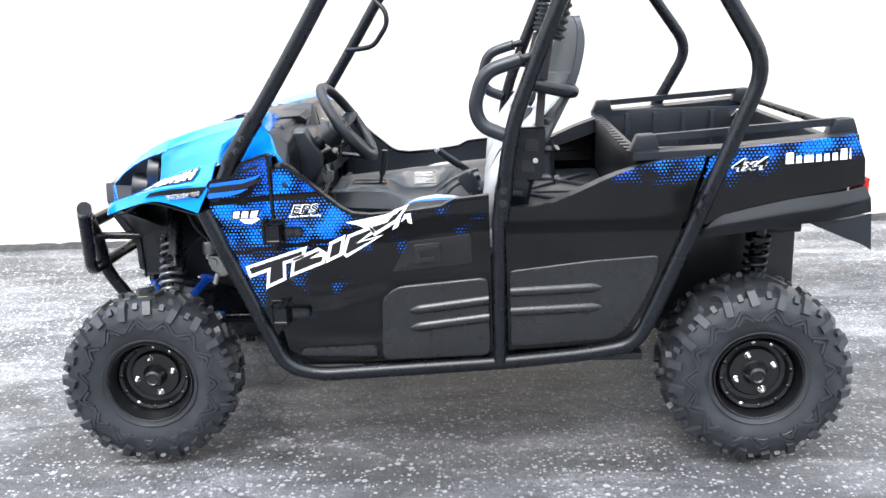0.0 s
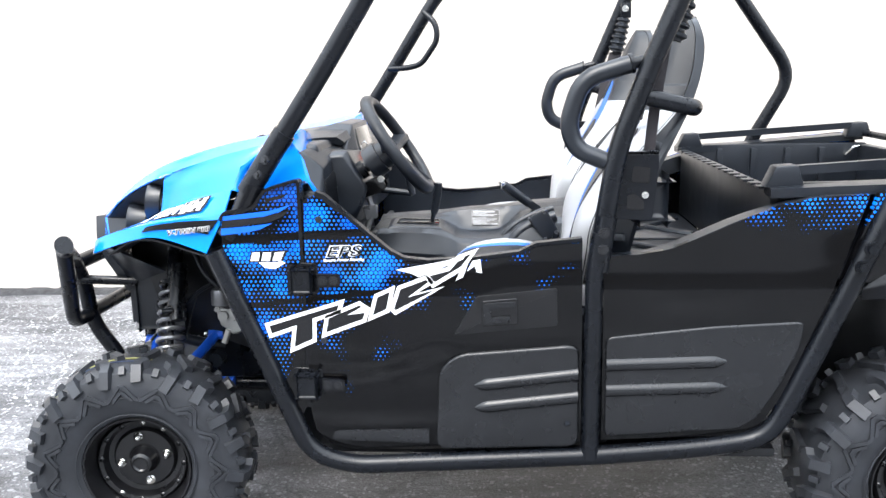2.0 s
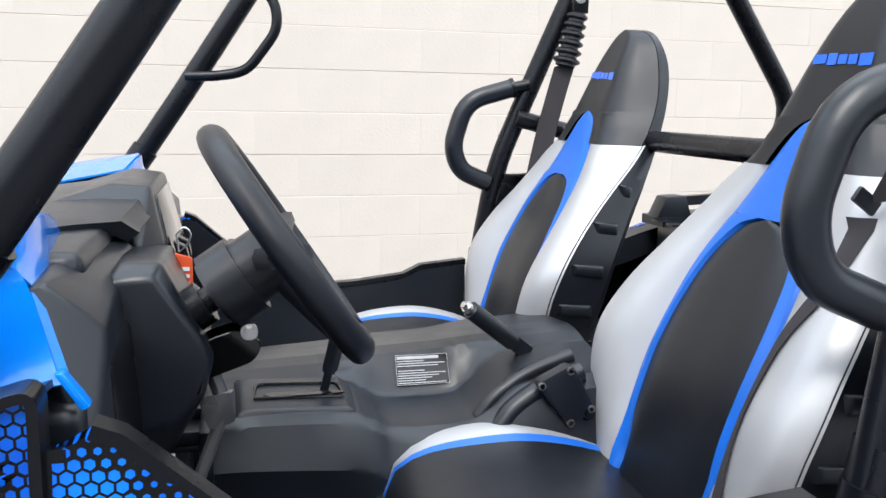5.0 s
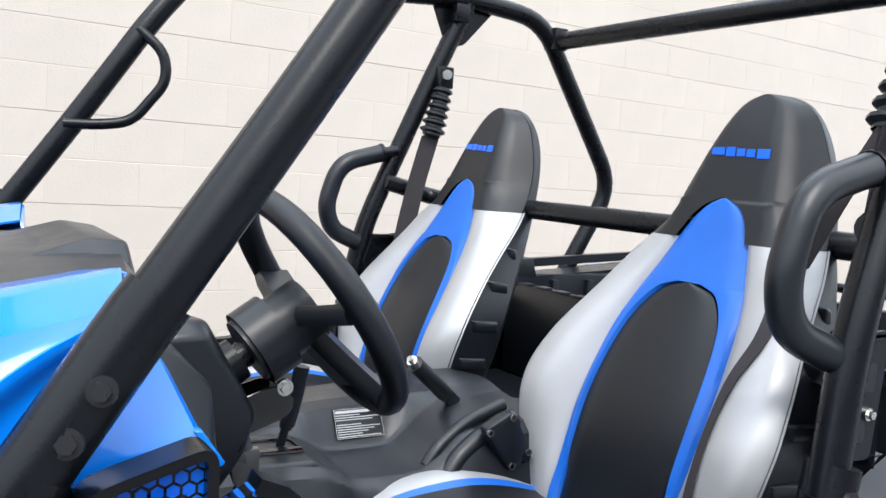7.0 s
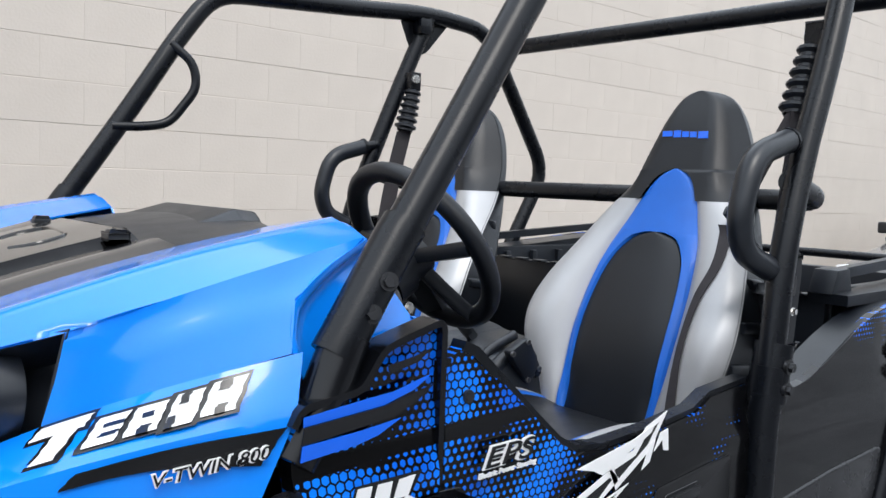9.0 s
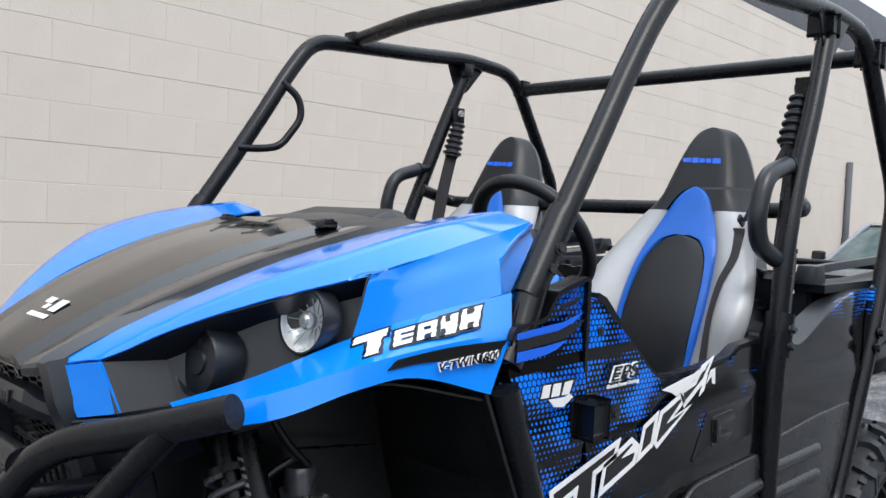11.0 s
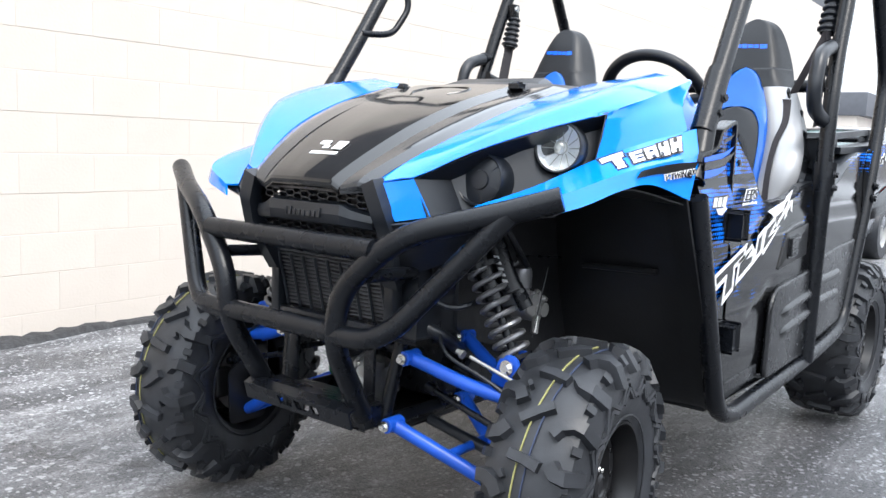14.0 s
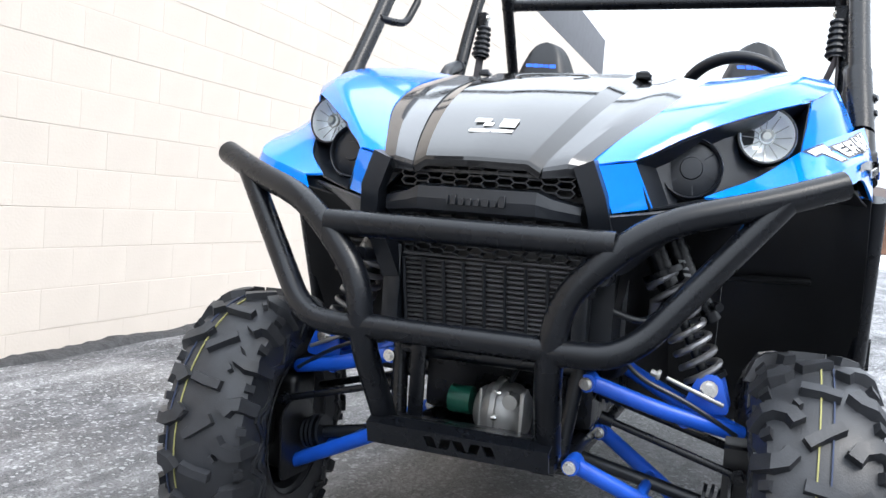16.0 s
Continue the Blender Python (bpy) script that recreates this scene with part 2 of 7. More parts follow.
def asphalt():
    m = bpy.data.materials.new("worn_asphalt")
    m.use_nodes = True
    nt = m.node_tree
    b = nt.nodes["Principled BSDF"]
    tone = ramp(nt, tex(nt, 1.9, 9, rough=0.76, stretch=(0.40, 1.25, 1)), [(0.35, (0.036, 0.037, 0.041)), (0.48, (0.105, 0.107, 0.114)), (0.61, (0.27, 0.272, 0.282))])
    stones = ramp(nt, tex(nt, 120, 5, rough=0.82), [(0.36, (0.22, 0.22, 0.23)), (0.64, (1.75, 1.75, 1.75))])
    mx = nt.nodes.new("ShaderNodeMix")
    mx.data_type, mx.blend_type = "RGBA", "MULTIPLY"
    mx.inputs[0].default_value = 1
    nt.links.new(tone, mx.inputs[6])
    nt.links.new(stones, mx.inputs[7])
    # salt and frost flecks, thicker in patches
    grains = []
    for size, reach in ((38.0, 0.50), (75.0, 0.62)):
        cell = nt.nodes.new("ShaderNodeTexVoronoi")
        cell.inputs["Scale"].default_value = size
        where = nt.nodes.new("ShaderNodeTexCoord")
        nt.links.new(where.outputs["Object"], cell.inputs["Vector"])
        pick = nt.nodes.new("ShaderNodeSeparateColor")
        nt.links.new(cell.outputs["Color"], pick.inputs[0])
        wide = math_node(nt, "SUBTRACT", math_node(nt, "MULTIPLY", pick.outputs[0], 1.5), 1.5 - reach)
        grains.append(math_node(nt, "MULTIPLY", math_node(nt, "SUBTRACT", wide, cell.outputs["Distance"]), 14.0, True))
    flecks = math_node(nt, "MAXIMUM", grains[0], grains[1])
    patch = ramp(nt, tex(nt, 0.7, 4, stretch=(1, 0.6, 1)), [(0.38, (0.20,) * 3), (0.60, (0.80,) * 3)])
    amount = math_node(nt, "MULTIPLY", flecks, patch)
    mw = nt.nodes.new("ShaderNodeMix")
    mw.data_type = "RGBA"
    nt.links.new(amount, mw.inputs[0])
    nt.links.new(mx.outputs[2], mw.inputs[6])
    mw.inputs[7].default_value = (0.66, 0.67, 0.69, 1)
    # the ground under and beside the vehicle is darker, with an uneven edge
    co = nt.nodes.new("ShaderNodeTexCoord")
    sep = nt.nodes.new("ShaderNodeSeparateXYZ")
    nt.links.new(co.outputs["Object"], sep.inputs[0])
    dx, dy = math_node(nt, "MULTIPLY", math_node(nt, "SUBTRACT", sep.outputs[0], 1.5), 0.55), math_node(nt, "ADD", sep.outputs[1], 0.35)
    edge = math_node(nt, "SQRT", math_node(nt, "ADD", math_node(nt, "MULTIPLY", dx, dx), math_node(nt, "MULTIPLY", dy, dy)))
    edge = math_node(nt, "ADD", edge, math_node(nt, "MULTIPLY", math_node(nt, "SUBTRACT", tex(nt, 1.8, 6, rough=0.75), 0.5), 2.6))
    away = math_node(nt, "DIVIDE", math_node(nt, "SUBTRACT", edge, 0.65), 0.8, True)
    darkened = nt.nodes.new("ShaderNodeMix")
    darkened.data_type, darkened.blend_type = "RGBA", "MULTIPLY"
    darkened.inputs[0].default_value = 1
    nt.links.new(mw.outputs[2], darkened.inputs[6])
    nt.links.new(ramp(nt, away, [(0.0, (0.58, 0.58, 0.59)), (1.0, (1.0, 1.0, 1.0))]), darkened.inputs[7])
    # hairline cracks
    warp = nt.nodes.new("ShaderNodeMix")
    warp.data_type = "RGBA"
    warp.inputs[0].default_value = 0.12
    nt.links.new(co.outputs["Object"], warp.inputs[6])
    wob = nt.nodes.new("ShaderNodeTexNoise")
    wob.inputs["Scale"].default_value, wob.inputs["Detail"].default_value = 1.6, 6
    nt.links.new(co.outputs["Object"], wob.inputs["Vector"])
    spread = nt.nodes.new("ShaderNodeVectorMath")
    spread.operation = "SCALE"
    spread.inputs["Scale"].default_value = 6.0
    nt.links.new(wob.outputs["Color"], spread.inputs[0])
    nt.links.new(spread.outputs[0], warp.inputs[7])
    cells = nt.nodes.new("ShaderNodeTexVoronoi")
    cells.feature = "DISTANCE_TO_EDGE"
    cells.inputs["Scale"].default_value = 0.55
    nt.links.new(warp.outputs[2], cells.inputs["Vector"])
    crack = nt.nodes.new("ShaderNodeMix")
    crack.data_type, crack.blend_type = "RGBA", "MULTIPLY"
    crack.inputs[0].default_value = 1
    nt.links.new(darkened.outputs[2], crack.inputs[6])
    nt.links.new(ramp(nt, cells.outputs["Distance"], [(0.0, (0.45, 0.45, 0.46)), (0.005, (1, 1, 1))]), crack.inputs[7])
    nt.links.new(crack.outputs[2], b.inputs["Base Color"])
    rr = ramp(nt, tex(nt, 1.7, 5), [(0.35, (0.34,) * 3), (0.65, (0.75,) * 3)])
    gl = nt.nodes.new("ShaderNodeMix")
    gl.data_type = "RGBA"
    nt.links.new(away, gl.inputs[0])
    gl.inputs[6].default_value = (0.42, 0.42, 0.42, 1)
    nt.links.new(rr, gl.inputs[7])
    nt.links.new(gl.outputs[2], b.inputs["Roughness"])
    bp = nt.nodes.new("ShaderNodeBump")
    bp.inputs["Strength"].default_value, bp.inputs["Distance"].default_value = 0.9, 0.010
    nt.links.new(tex(nt, 95, 5, rough=0.78), bp.inputs["Height"])
    nt.links.new(bp.outputs[0], b.inputs["Normal"])
    return m


m_asphalt = asphalt()


# ---- shape tools ----
def mesh_of(name, bm, material, smooth=True):
    bmesh.ops.recalc_face_normals(bm, faces=bm.faces)
    me = bpy.data.meshes.new(name)
    for f in bm.faces:
        f.smooth = smooth
    bm.to_mesh(me)
    bm.free()
    me.materials.append(material)
    return me


def part(name, bm, material, parent, label="", smooth=True, sharp=40):
    me = mesh_of(name, bm, material, smooth)
    if smooth:
        me.set_sharp_from_angle(angle=radians(sharp))
    ob = new(name, me)
    ob.parent = parent
    if label:
        tagged(ob, label)
    return ob


def thing(name, label, category, place=(0, 0, 0), group="", kind=""):
    ob = new(name)
    ob.location = place
    return tagged(ob, label, category, group, kind)


def join(*bms):
    out = bmesh.new()
    for b in bms:
        me = bpy.data.meshes.new("joining")
        b.to_mesh(me)
        b.free()
        out.from_mesh(me)
        bpy.data.meshes.remove(me)
    return out


def moved(bm, m):
    bmesh.ops.transform(bm, matrix=m, verts=bm.verts)
    return bm


def box(x0, x1, y0, y1, z0, z1, bevel=0.006, seg=2):
    bm = bmesh.new()
    bmesh.ops.create_cube(bm, size=1)
    for v in bm.verts:
        v.co = Vector(((x0 + x1) / 2 + v.co.x * (x1 - x0), (y0 + y1) / 2 + v.co.y * (y1 - y0), (z0 + z1) / 2 + v.co.z * (z1 - z0)))
    if bevel:
        bmesh.ops.bevel(bm, geom=bm.edges[:], offset=bevel, segments=seg, affect="EDGES", profile=0.6)
    return bm


def rounded(pts, fillet, steps=5):
    """A polyline with its inner corners rounded off."""
    pts = [Vector(p) for p in pts]
    if not fillet:
        return pts
    out = [pts[0]]
    for a, b, c in zip(pts, pts[1:], pts[2:]):
        u, v = a - b, c - b
        r = min(fillet, u.length * 0.48, v.length * 0.48)
        p, q = b + u.normalized() * r, b + v.normalized() * r
        for i in range(steps + 1):
            t = i / steps
            out.append(p * (1 - t) ** 2 + b * 2 * t * (1 - t) + q * t ** 2)
    out.append(pts[-1])
    return out


def sweep(path, section, closed=False):
    """Carries a closed 2D section along a path."""
    bm = bmesh.new()
    path = [Vector(p) for p in path]
    n, k = len(path), len(section)
    rings, up = [], None
    for i in range(n):
        if closed:
            d = path[(i + 1) % n] - path[i - 1]
        else:
            d = path[min(i + 1, n - 1)] - path[max(i - 1, 0)]
        d.normalize()
        if up is None:
            up = Vector((0, 0, 1)) if abs(d.z) < 0.9 else Vector((0, 1, 0))
        up = (up - d * up.dot(d)).normalized()
        side = d.cross(up)
        rings.append([bm.verts.new(path[i] + side * a + up * b) for a, b in section])
    for i in range(n if closed else n - 1):
        r0, r1 = rings[i], rings[(i + 1) % n]
        for j in range(k):
            bm.faces.new((r0[j], r0[(j + 1) % k], r1[(j + 1) % k], r1[j]))
    if not closed:
        bm.faces.new(rings[0])
        bm.faces.new(rings[-1])
    return bm


def circle(r, n=12):
    return [(r * math.cos(2 * math.pi * i / n), r * math.sin(2 * math.pi * i / n)) for i in range(n)]


def tube(pts, r, fillet=0.06, n=12, closed=False):
    return sweep(rounded(pts, fillet), circle(r, n), closed)


def rod(a, b, r, n=12):
    return sweep([a, b], circle(r, n))


def sided(pts, s):
    return [(x, y * s, z) for x, y, z in pts]


def revolve(profile, n=32, axis="y", a0=0.0, a1=2 * math.pi):
    """Turns a profile of (radius, along) round the axis."""
    bm = bmesh.new()
    full = abs(a1 - a0 - 2 * math.pi) < 1e-6
    m = n if full else n + 1
    rings = []
    for i in range(m):
        a = a0 + (a1 - a0) * i / n
        c, s = math.cos(a), math.sin(a)
        ring = []
        for r, y in profile:
            p = {"y": (r * c, y, r * s), "z": (r * c, r * s, y), "x": (y, r * c, r * s)}[axis]
            ring.append(bm.verts.new(p))
        rings.append(ring)
    for i in range(n):
        r0, r1 = rings[i], rings[(i + 1) % m]
        for j in range(len(profile) - 1):
            bm.faces.new((r0[j], r1[j], r1[j + 1], r0[j + 1]))
    bmesh.ops.remove_doubles(bm, verts=bm.verts, dist=1e-6)
    return bm


def spline(pts, n):
    """n + 1 places along a smooth line through pts."""
    p = [Vector(q) for q in pts]
    p = [p[0] * 2 - p[1]] + p + [p[-1] * 2 - p[-2]]
    k, out = len(pts) - 1, []
    for i in range(n + 1):
        f = i / n * k
        j = min(int(f), k - 1)
        t = f - j
        a, b, c, d = p[j:j + 4]
        out.append(0.5 * (2 * b + (c - a) * t + (2 * a - 5 * b + 4 * c - d) * t * t + (3 * b - a - 3 * c + d) * t ** 3))
    return out


def sheet(grid):
    bm = bmesh.new()
    rows = [[bm.verts.new(p) for p in r] for r in grid]
    for r0, r1 in zip(rows, rows[1:]):
        for j in range(len(r0) - 1):
            bm.faces.new((r0[j], r0[j + 1], r1[j + 1], r1[j]))
    return bm


def loft(rows, nu=16, nv=4, smooth_v=False):
    """A skin over lines that run alongside each other."""
    lines = [spline(r, nu) for r in rows]
    cols = []
    for i in range(nu + 1):
        c = [l[i] for l in lines]
        if smooth_v and len(c) > 2:
            cols.append(spline(c, nv * (len(c) - 1)))
        else:
            out = [c[0]]
            for a, b in zip(c, c[1:]):
                out += [a.lerp(b, (j + 1) / nv) for j in range(nv)]
            cols.append(out)
    return sheet(cols)


def thick(bm, t):
    bmesh.ops.recalc_face_normals(bm, faces=bm.faces)
    bmesh.ops.solidify(bm, geom=bm.faces[:], thickness=t)
    return bm


def plate(poly, y0, y1, bevel=0.004, seg=2):
    """An outline in x and z with depth from y0 to y1."""
    bm = bmesh.new()
    a = [bm.verts.new((x, y0, z)) for x, z in poly]
    b = [bm.verts.new((x, y1, z)) for x, z in poly]
    bm.faces.new(a)
    bm.faces.new(b)
    k = len(poly)
    for i in range(k):
        bm.faces.new((a[i], a[(i + 1) % k], b[(i + 1) % k], b[i]))
    if bevel:
        bmesh.ops.recalc_face_normals(bm, faces=bm.faces)
        bmesh.ops.bevel(bm, geom=bm.edges[:], offset=bevel, segments=seg, affect="EDGES", profile=0.6)
    return bm


def round_poly(poly, r, steps=3):
    k, out = len(poly), []
    for i in range(k):
        a, b, c = Vector(poly[i - 1]), Vector(poly[i]), Vector(poly[(i + 1) % k])
        u, v = a - b, c - b
        q = min(r, u.length * 0.45, v.length * 0.45)
        p0, p1 = b + u.normalized() * q, b + v.normalized() * q
        for j in range(steps + 1):
            t = j / steps
            w = p0 * (1 - t) ** 2 + b * 2 * t * (1 - t) + p1 * t ** 2
            out.append((w.x, w.y))
    return out


def panel(poly, depth, s, t=0.012, step=0.03):
    """A moulded side panel: an outline in x and z, cut into a net and bent to y = depth(x, z), with thickness."""
    bm = bmesh.new()
    bm.faces.new([bm.verts.new((x, 0, z)) for x, z in poly])
    for ax, i in ((Vector((1, 0, 0)), 0), (Vector((0, 0, 1)), 1)):
        lo, hi = min(p[i] for p in poly), max(p[i] for p in poly)
        v = lo + step
        while v < hi:
            bmesh.ops.bisect_plane(bm, geom=bm.verts[:] + bm.edges[:] + bm.faces[:], plane_co=ax * v, plane_no=ax, dist=1e-5)
            v += step
    for v in bm.verts:
        v.co.y = s * depth(v.co.x, v.co.z)
    bmesh.ops.recalc_face_normals(bm, faces=bm.faces)
    if bm.faces[:] and sum(f.normal.y * f.calc_area() for f in bm.faces) * s < 0:
        bmesh.ops.reverse_faces(bm, faces=bm.faces)
    back = bmesh.ops.duplicate(bm, geom=bm.verts[:] + bm.edges[:] + bm.faces[:])
    moved_verts = [g for g in back["geom"] if isinstance(g, bmesh.types.BMVert)]
    for v in moved_verts:
        v.co.y -= s * t
    rim = [e for e in bm.edges if e.is_boundary]
    bmesh.ops.bridge_loops(bm, edges=rim)
    return bm


def facet(pts, bevel=0.006, seg=2):
    """A faceted moulding: the hull of its corners, with soft edges."""
    bm = bmesh.new()
    for p in pts:
        bm.verts.new(p)
    out = bmesh.ops.convex_hull(bm, input=bm.verts)
    spare = [g for g in out["geom_interior"] + out["geom_unused"] if isinstance(g, bmesh.types.BMVert)]
    if spare:
        bmesh.ops.delete(bm, geom=spare, context="VERTS")
    bmesh.ops.dissolve_limit(bm, angle_limit=radians(4), verts=bm.verts, edges=bm.edges)
    if bevel:
        bmesh.ops.bevel(bm, geom=bm.edges[:], offset=bevel, segments=seg, affect="EDGES", profile=0.6)
    return bm


def ease(v, a, b):
    t = max(0.0, min(1.0, (v - a) / (b - a)))
    return t * t * (3 - 2 * t)


def side_print(body, size, x, z, y, slope=0.0, slant=0.25, depth=0.0012, width=None, bold=0.0):
    """Lettering that stands on the near side of a panel and reads along x."""
    cu = bpy.data.curves.new("lettering", "FONT")
    cu.body, cu.size, cu.extrude, cu.shear, cu.offset = body, size, depth, slant, bold
    ob = new("lettering", cu)
    me = bpy.data.meshes.new_from_object(ob.evaluated_get(bpy.context.evaluated_depsgraph_get()))
    bpy.data.objects.remove(ob)
    bm = bmesh.new()
    bm.from_mesh(me)
    bpy.data.meshes.remove(me)
    if width:
        span = max(v.co.x for v in bm.verts)
        for v in bm.verts:
            v.co.x *= width / span
    return moved(bm, Matrix.Translation((x, y, z)) @ Matrix.Rotation(-slope, 4, "Y") @ Matrix.Rotation(radians(90), 4, "X"))


def bolt(p, axis, r=0.011, h=0.012):
    """A hexagon head on its washer."""
    p, axis = Vector(p), Vector(axis).normalized()
    return join(sweep([p - axis * 0.004, p + axis * 0.003], circle(r * 1.5, 14)), sweep([p, p + axis * h], circle(r, 6)))


# ---- ground and wall ----
LEVEL = 0.018


def ground_sheet():
    bm = bmesh.new()
    bmesh.ops.create_grid(bm, x_segments=160, y_segments=160, size=1)
    for v in bm.verts:
        # finer near the vehicle, wider to the horizon
        v.co.x = math.copysign(abs(v.co.x) ** 3, v.co.x) * 1500 + v.co.x * 12 + 1
        v.co.y = math.copysign(abs(v.co.y) ** 3, v.co.y) * 1500 + v.co.y * 12
        if max(abs(v.co.x - 1), abs(v.co.y)) < 40:
            v.co.z = 0.010 * noise.noise((v.co.x * 0.9, v.co.y * 0.9, 3)) - 0.004
        v.co.z += LEVEL
    return bm


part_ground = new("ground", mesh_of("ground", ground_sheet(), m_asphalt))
tagged(part_ground, "worn grey asphalt with salt flecks and darker patches", "ground", kind="structure")

WALL_Y, WALL_SLOPE, WALL_END, WALL_TOP = 2.74, 0.038, 16.8, 4.62
wall_turn = Matrix.Translation((0, WALL_Y, LEVEL)) @ Matrix.Rotation(math.atan(WALL_SLOPE), 4, "Z")
wall = new("wall_north", mesh_of("wall_north", moved(box(-16, WALL_END, 0.0019, 0.30, -0.3, WALL_TOP, 0), wall_turn), m_block, False))
tagged(wall, "long cream painted concrete block wall of a building", "wall", kind="structure")
band = part("painted_band", moved(box(-16, WALL_END + 0.02, -0.006, 0.3, 3.85, WALL_TOP + 0.02, 0.004), wall_turn), m_band, wall, "dark slate painted band along the wall head")


# unseen plain wall, added to close the lot and darken the doors' reflections
reflection_wall = new("wall_south", mesh_of("wall_south", box(-30, 24, -13.4, -13.0, -0.3, 4.6, 0.02), surface("plain_grey_wall", (0.16, 0.15, 0.14), 0.8, vary=0.15, scale=0.8, grain=20, bump=0.3), False))
tagged(reflection_wall, "unseen plain grey wall added across the lot to darken reflections", "wall", kind="structure")


# ---- roll cage ----
utv = thing("utility_vehicle", "blue and black two-seat off-road utility vehicle standing on asphalt", "utility vehicle")
utv.scale = (1, 0.98, 1)
TUBE = 0.0255
for s in (-1, 1):
    elbow = 2.193 + 0.028 * s
    part("roof_rail", tube(sided([(0.436, 0.694, 1.18), (0.612, 0.683, 1.438), (0.706, 0.679, 1.582), (0.79, 0.683, 1.712), (0.888, 0.694, 1.832), (1.35, 0.700, 1.862), (1.62, 0.700, 1.886), (1.884, 0.700, 1.868),
                                  (elbow, 0.722, 1.40), (1.99, 0.738, 0.98), (1.83, 0.735, 0.60), (1.77, 0.735, 0.475), (1.60, 0.735, 0.445), (1.30, 0.735, 0.418),
                                  (0.66, 0.735, 0.383), (0.545, 0.735, 0.42), (0.318, 0.735, 0.985)], s), TUBE, 0.09, 14), m_steel, utv, "bent black steel cage tube")
    pillar = part("rear_pillar", join(tube(sided([(1.322, 0.742, 0.93), (1.332, 0.742, 1.04), (1.366, 0.734, 1.245), (1.444, 0.722, 1.442), (1.510, 0.720, 1.595), (1.628, 0.702, 1.872)], s), TUBE, 0.08, 14),
                                      sweep(sided([(1.305, 0.738, 0.42), (1.312, 0.742, 0.92), (1.326, 0.743, 1.03)], s), [(0.023 * math.cos(math.pi * q / 8), 0.034 * math.sin(math.pi * q / 8)) for q in range(16)])),
                  m_steel, utv, "black steel pillar behind the door")
    part("pillar_sleeve", sweep(sided([(1.326, 0.742, 0.965), (1.330, 0.742, 1.00), (1.342, 0.742, 1.072)], s), [(0.0265 * math.cos(math.pi * q / 8), 0.038 * math.sin(math.pi * q / 8)) for q in range(16)]), m_steel, pillar)
    for z, x in ((1.034, 1.331), (0.992, 1.329)):
        part("bolt", bolt((x, 0.779 * s, z), (0, s, 0), 0.0090, 0.011), m_bolt, pillar)
    # front pillar foot with its bolts
    foot = part("pillar_foot", sweep(sided([(0.345, 0.708, 1.02), (0.386, 0.703, 1.08), (0.424, 0.696, 1.158)], s), circle(0.030, 18)), m_satin, utv, "glossy black pillar foot")
    part("pillar_sleeve", sweep(sided([(0.405, 0.697, 1.135), (0.424, 0.696, 1.163), (0.500, 0.688, 1.275), (0.512, 0.688, 1.291)], s), circle(0.0300, 18)), m_steel, foot, "black steel sleeve round the pillar")
    for x, z in ((0.465, 1.224), (0.442, 1.186)):
        part("bolt", bolt((x, 0.7225 * s, z), (-0.35, s, 0.2), 0.0080, 0.009), m_bolt, foot)
    for x, z in ((1.985, 0.985), (1.966, 0.940)):
        part("bolt", bolt((x, 0.764 * s, z), (0, s, 0), 0.012, 0.012), m_steel, utv)
    # gussets below the roof rail
    part("gusset", plate(round_poly([(1.52, 1.868), (1.73, 1.872), (1.625, 1.755), (1.57, 1.76)], 0.02), 0.712 * s, 0.718 * s, 0.001, 1), m_steel, utv, "steel gusset plate")
    for x0, x1, z0, z1 in ((1.575, 1.622, 1.815, 1.866), (1.035, 1.095, 1.838, 1.888), (1.915, 1.965, 1.785, 1.850)):
        part("rail_clamp", box(x0, x1, 0.670 * s, 0.727 * s, z0, z1, 0.008), m_steel, utv, "black steel rail clamp")
    # padded shoulder bar beside the seat
    grab = part("shoulder_bar", tube(sided([(1.395, 0.712, 1.446), (1.276, 0.712, 1.412), (1.243, 0.712, 1.30), (1.264, 0.712, 1.238), (1.340, 0.722, 1.207)], s), 0.0235, 0.05, 14), m_black, utv, "padded black shoulder bar")
    part("bar_end", rod((1.385, 0.712 * s, 1.443), (1.440, 0.706 * s, 1.456), 0.015), m_steel, grab)
    part("bar_end", rod((1.31, 0.719 * s, 1.214), (1.36, 0.730 * s, 1.202), 0.014), m_steel, grab)
    part("bar_collar", rod((1.394, 0.712 * s, 1.446), (1.402, 0.711 * s, 1.448), 0.0255), m_steel, grab)
    # belt reel bracket with cut-outs
    br = part("belt_bracket", join(plate(round_poly([(1.353, 1.06), (1.458, 1.055), (1.473, 1.20), (1.468, 1.235), (1.383, 1.225), (1.363, 1.16)], 0.012), 0.712 * s, 0.718 * s, 0.001, 1),
                                   box(1.378, 1.470, 0.695 * s, 0.718 * s, 1.222, 1.230, 0.002)), m_steel, utv, "steel belt bracket with cut-outs")
    for hole_line in ([(1.393, 1.085), (1.436, 1.082), (1.436, 1.105), (1.413, 1.125), (1.393, 1.120)], [(1.403, 1.155), (1.448, 1.150), (1.450, 1.19), (1.408, 1.195)]):
        part("cut_out", plate(round_poly(hole_line, 0.006), 0.7155 * s, 0.7205 * s, 0), m_ink, br)
    part("bolt", bolt((1.438, 0.72 * s, 1.121), (0, s, 0), 0.006, 0.010), m_chrome, br)
    reel = part("belt_reel", join(box(1.43, 1.50, 0.61 * s, 0.68 * s, 1.05, 1.15, 0.02, 3)), m_black, utv, "black belt reel housing")
    # boot above the belt
    pts, top, low = [], Vector((1.549, 0.667 * s, 1.645 if s < 0 else 1.632)), Vector((1.511 + 0.009 * s, 0.667 * s, 1.503))
    boot = bmesh.new()
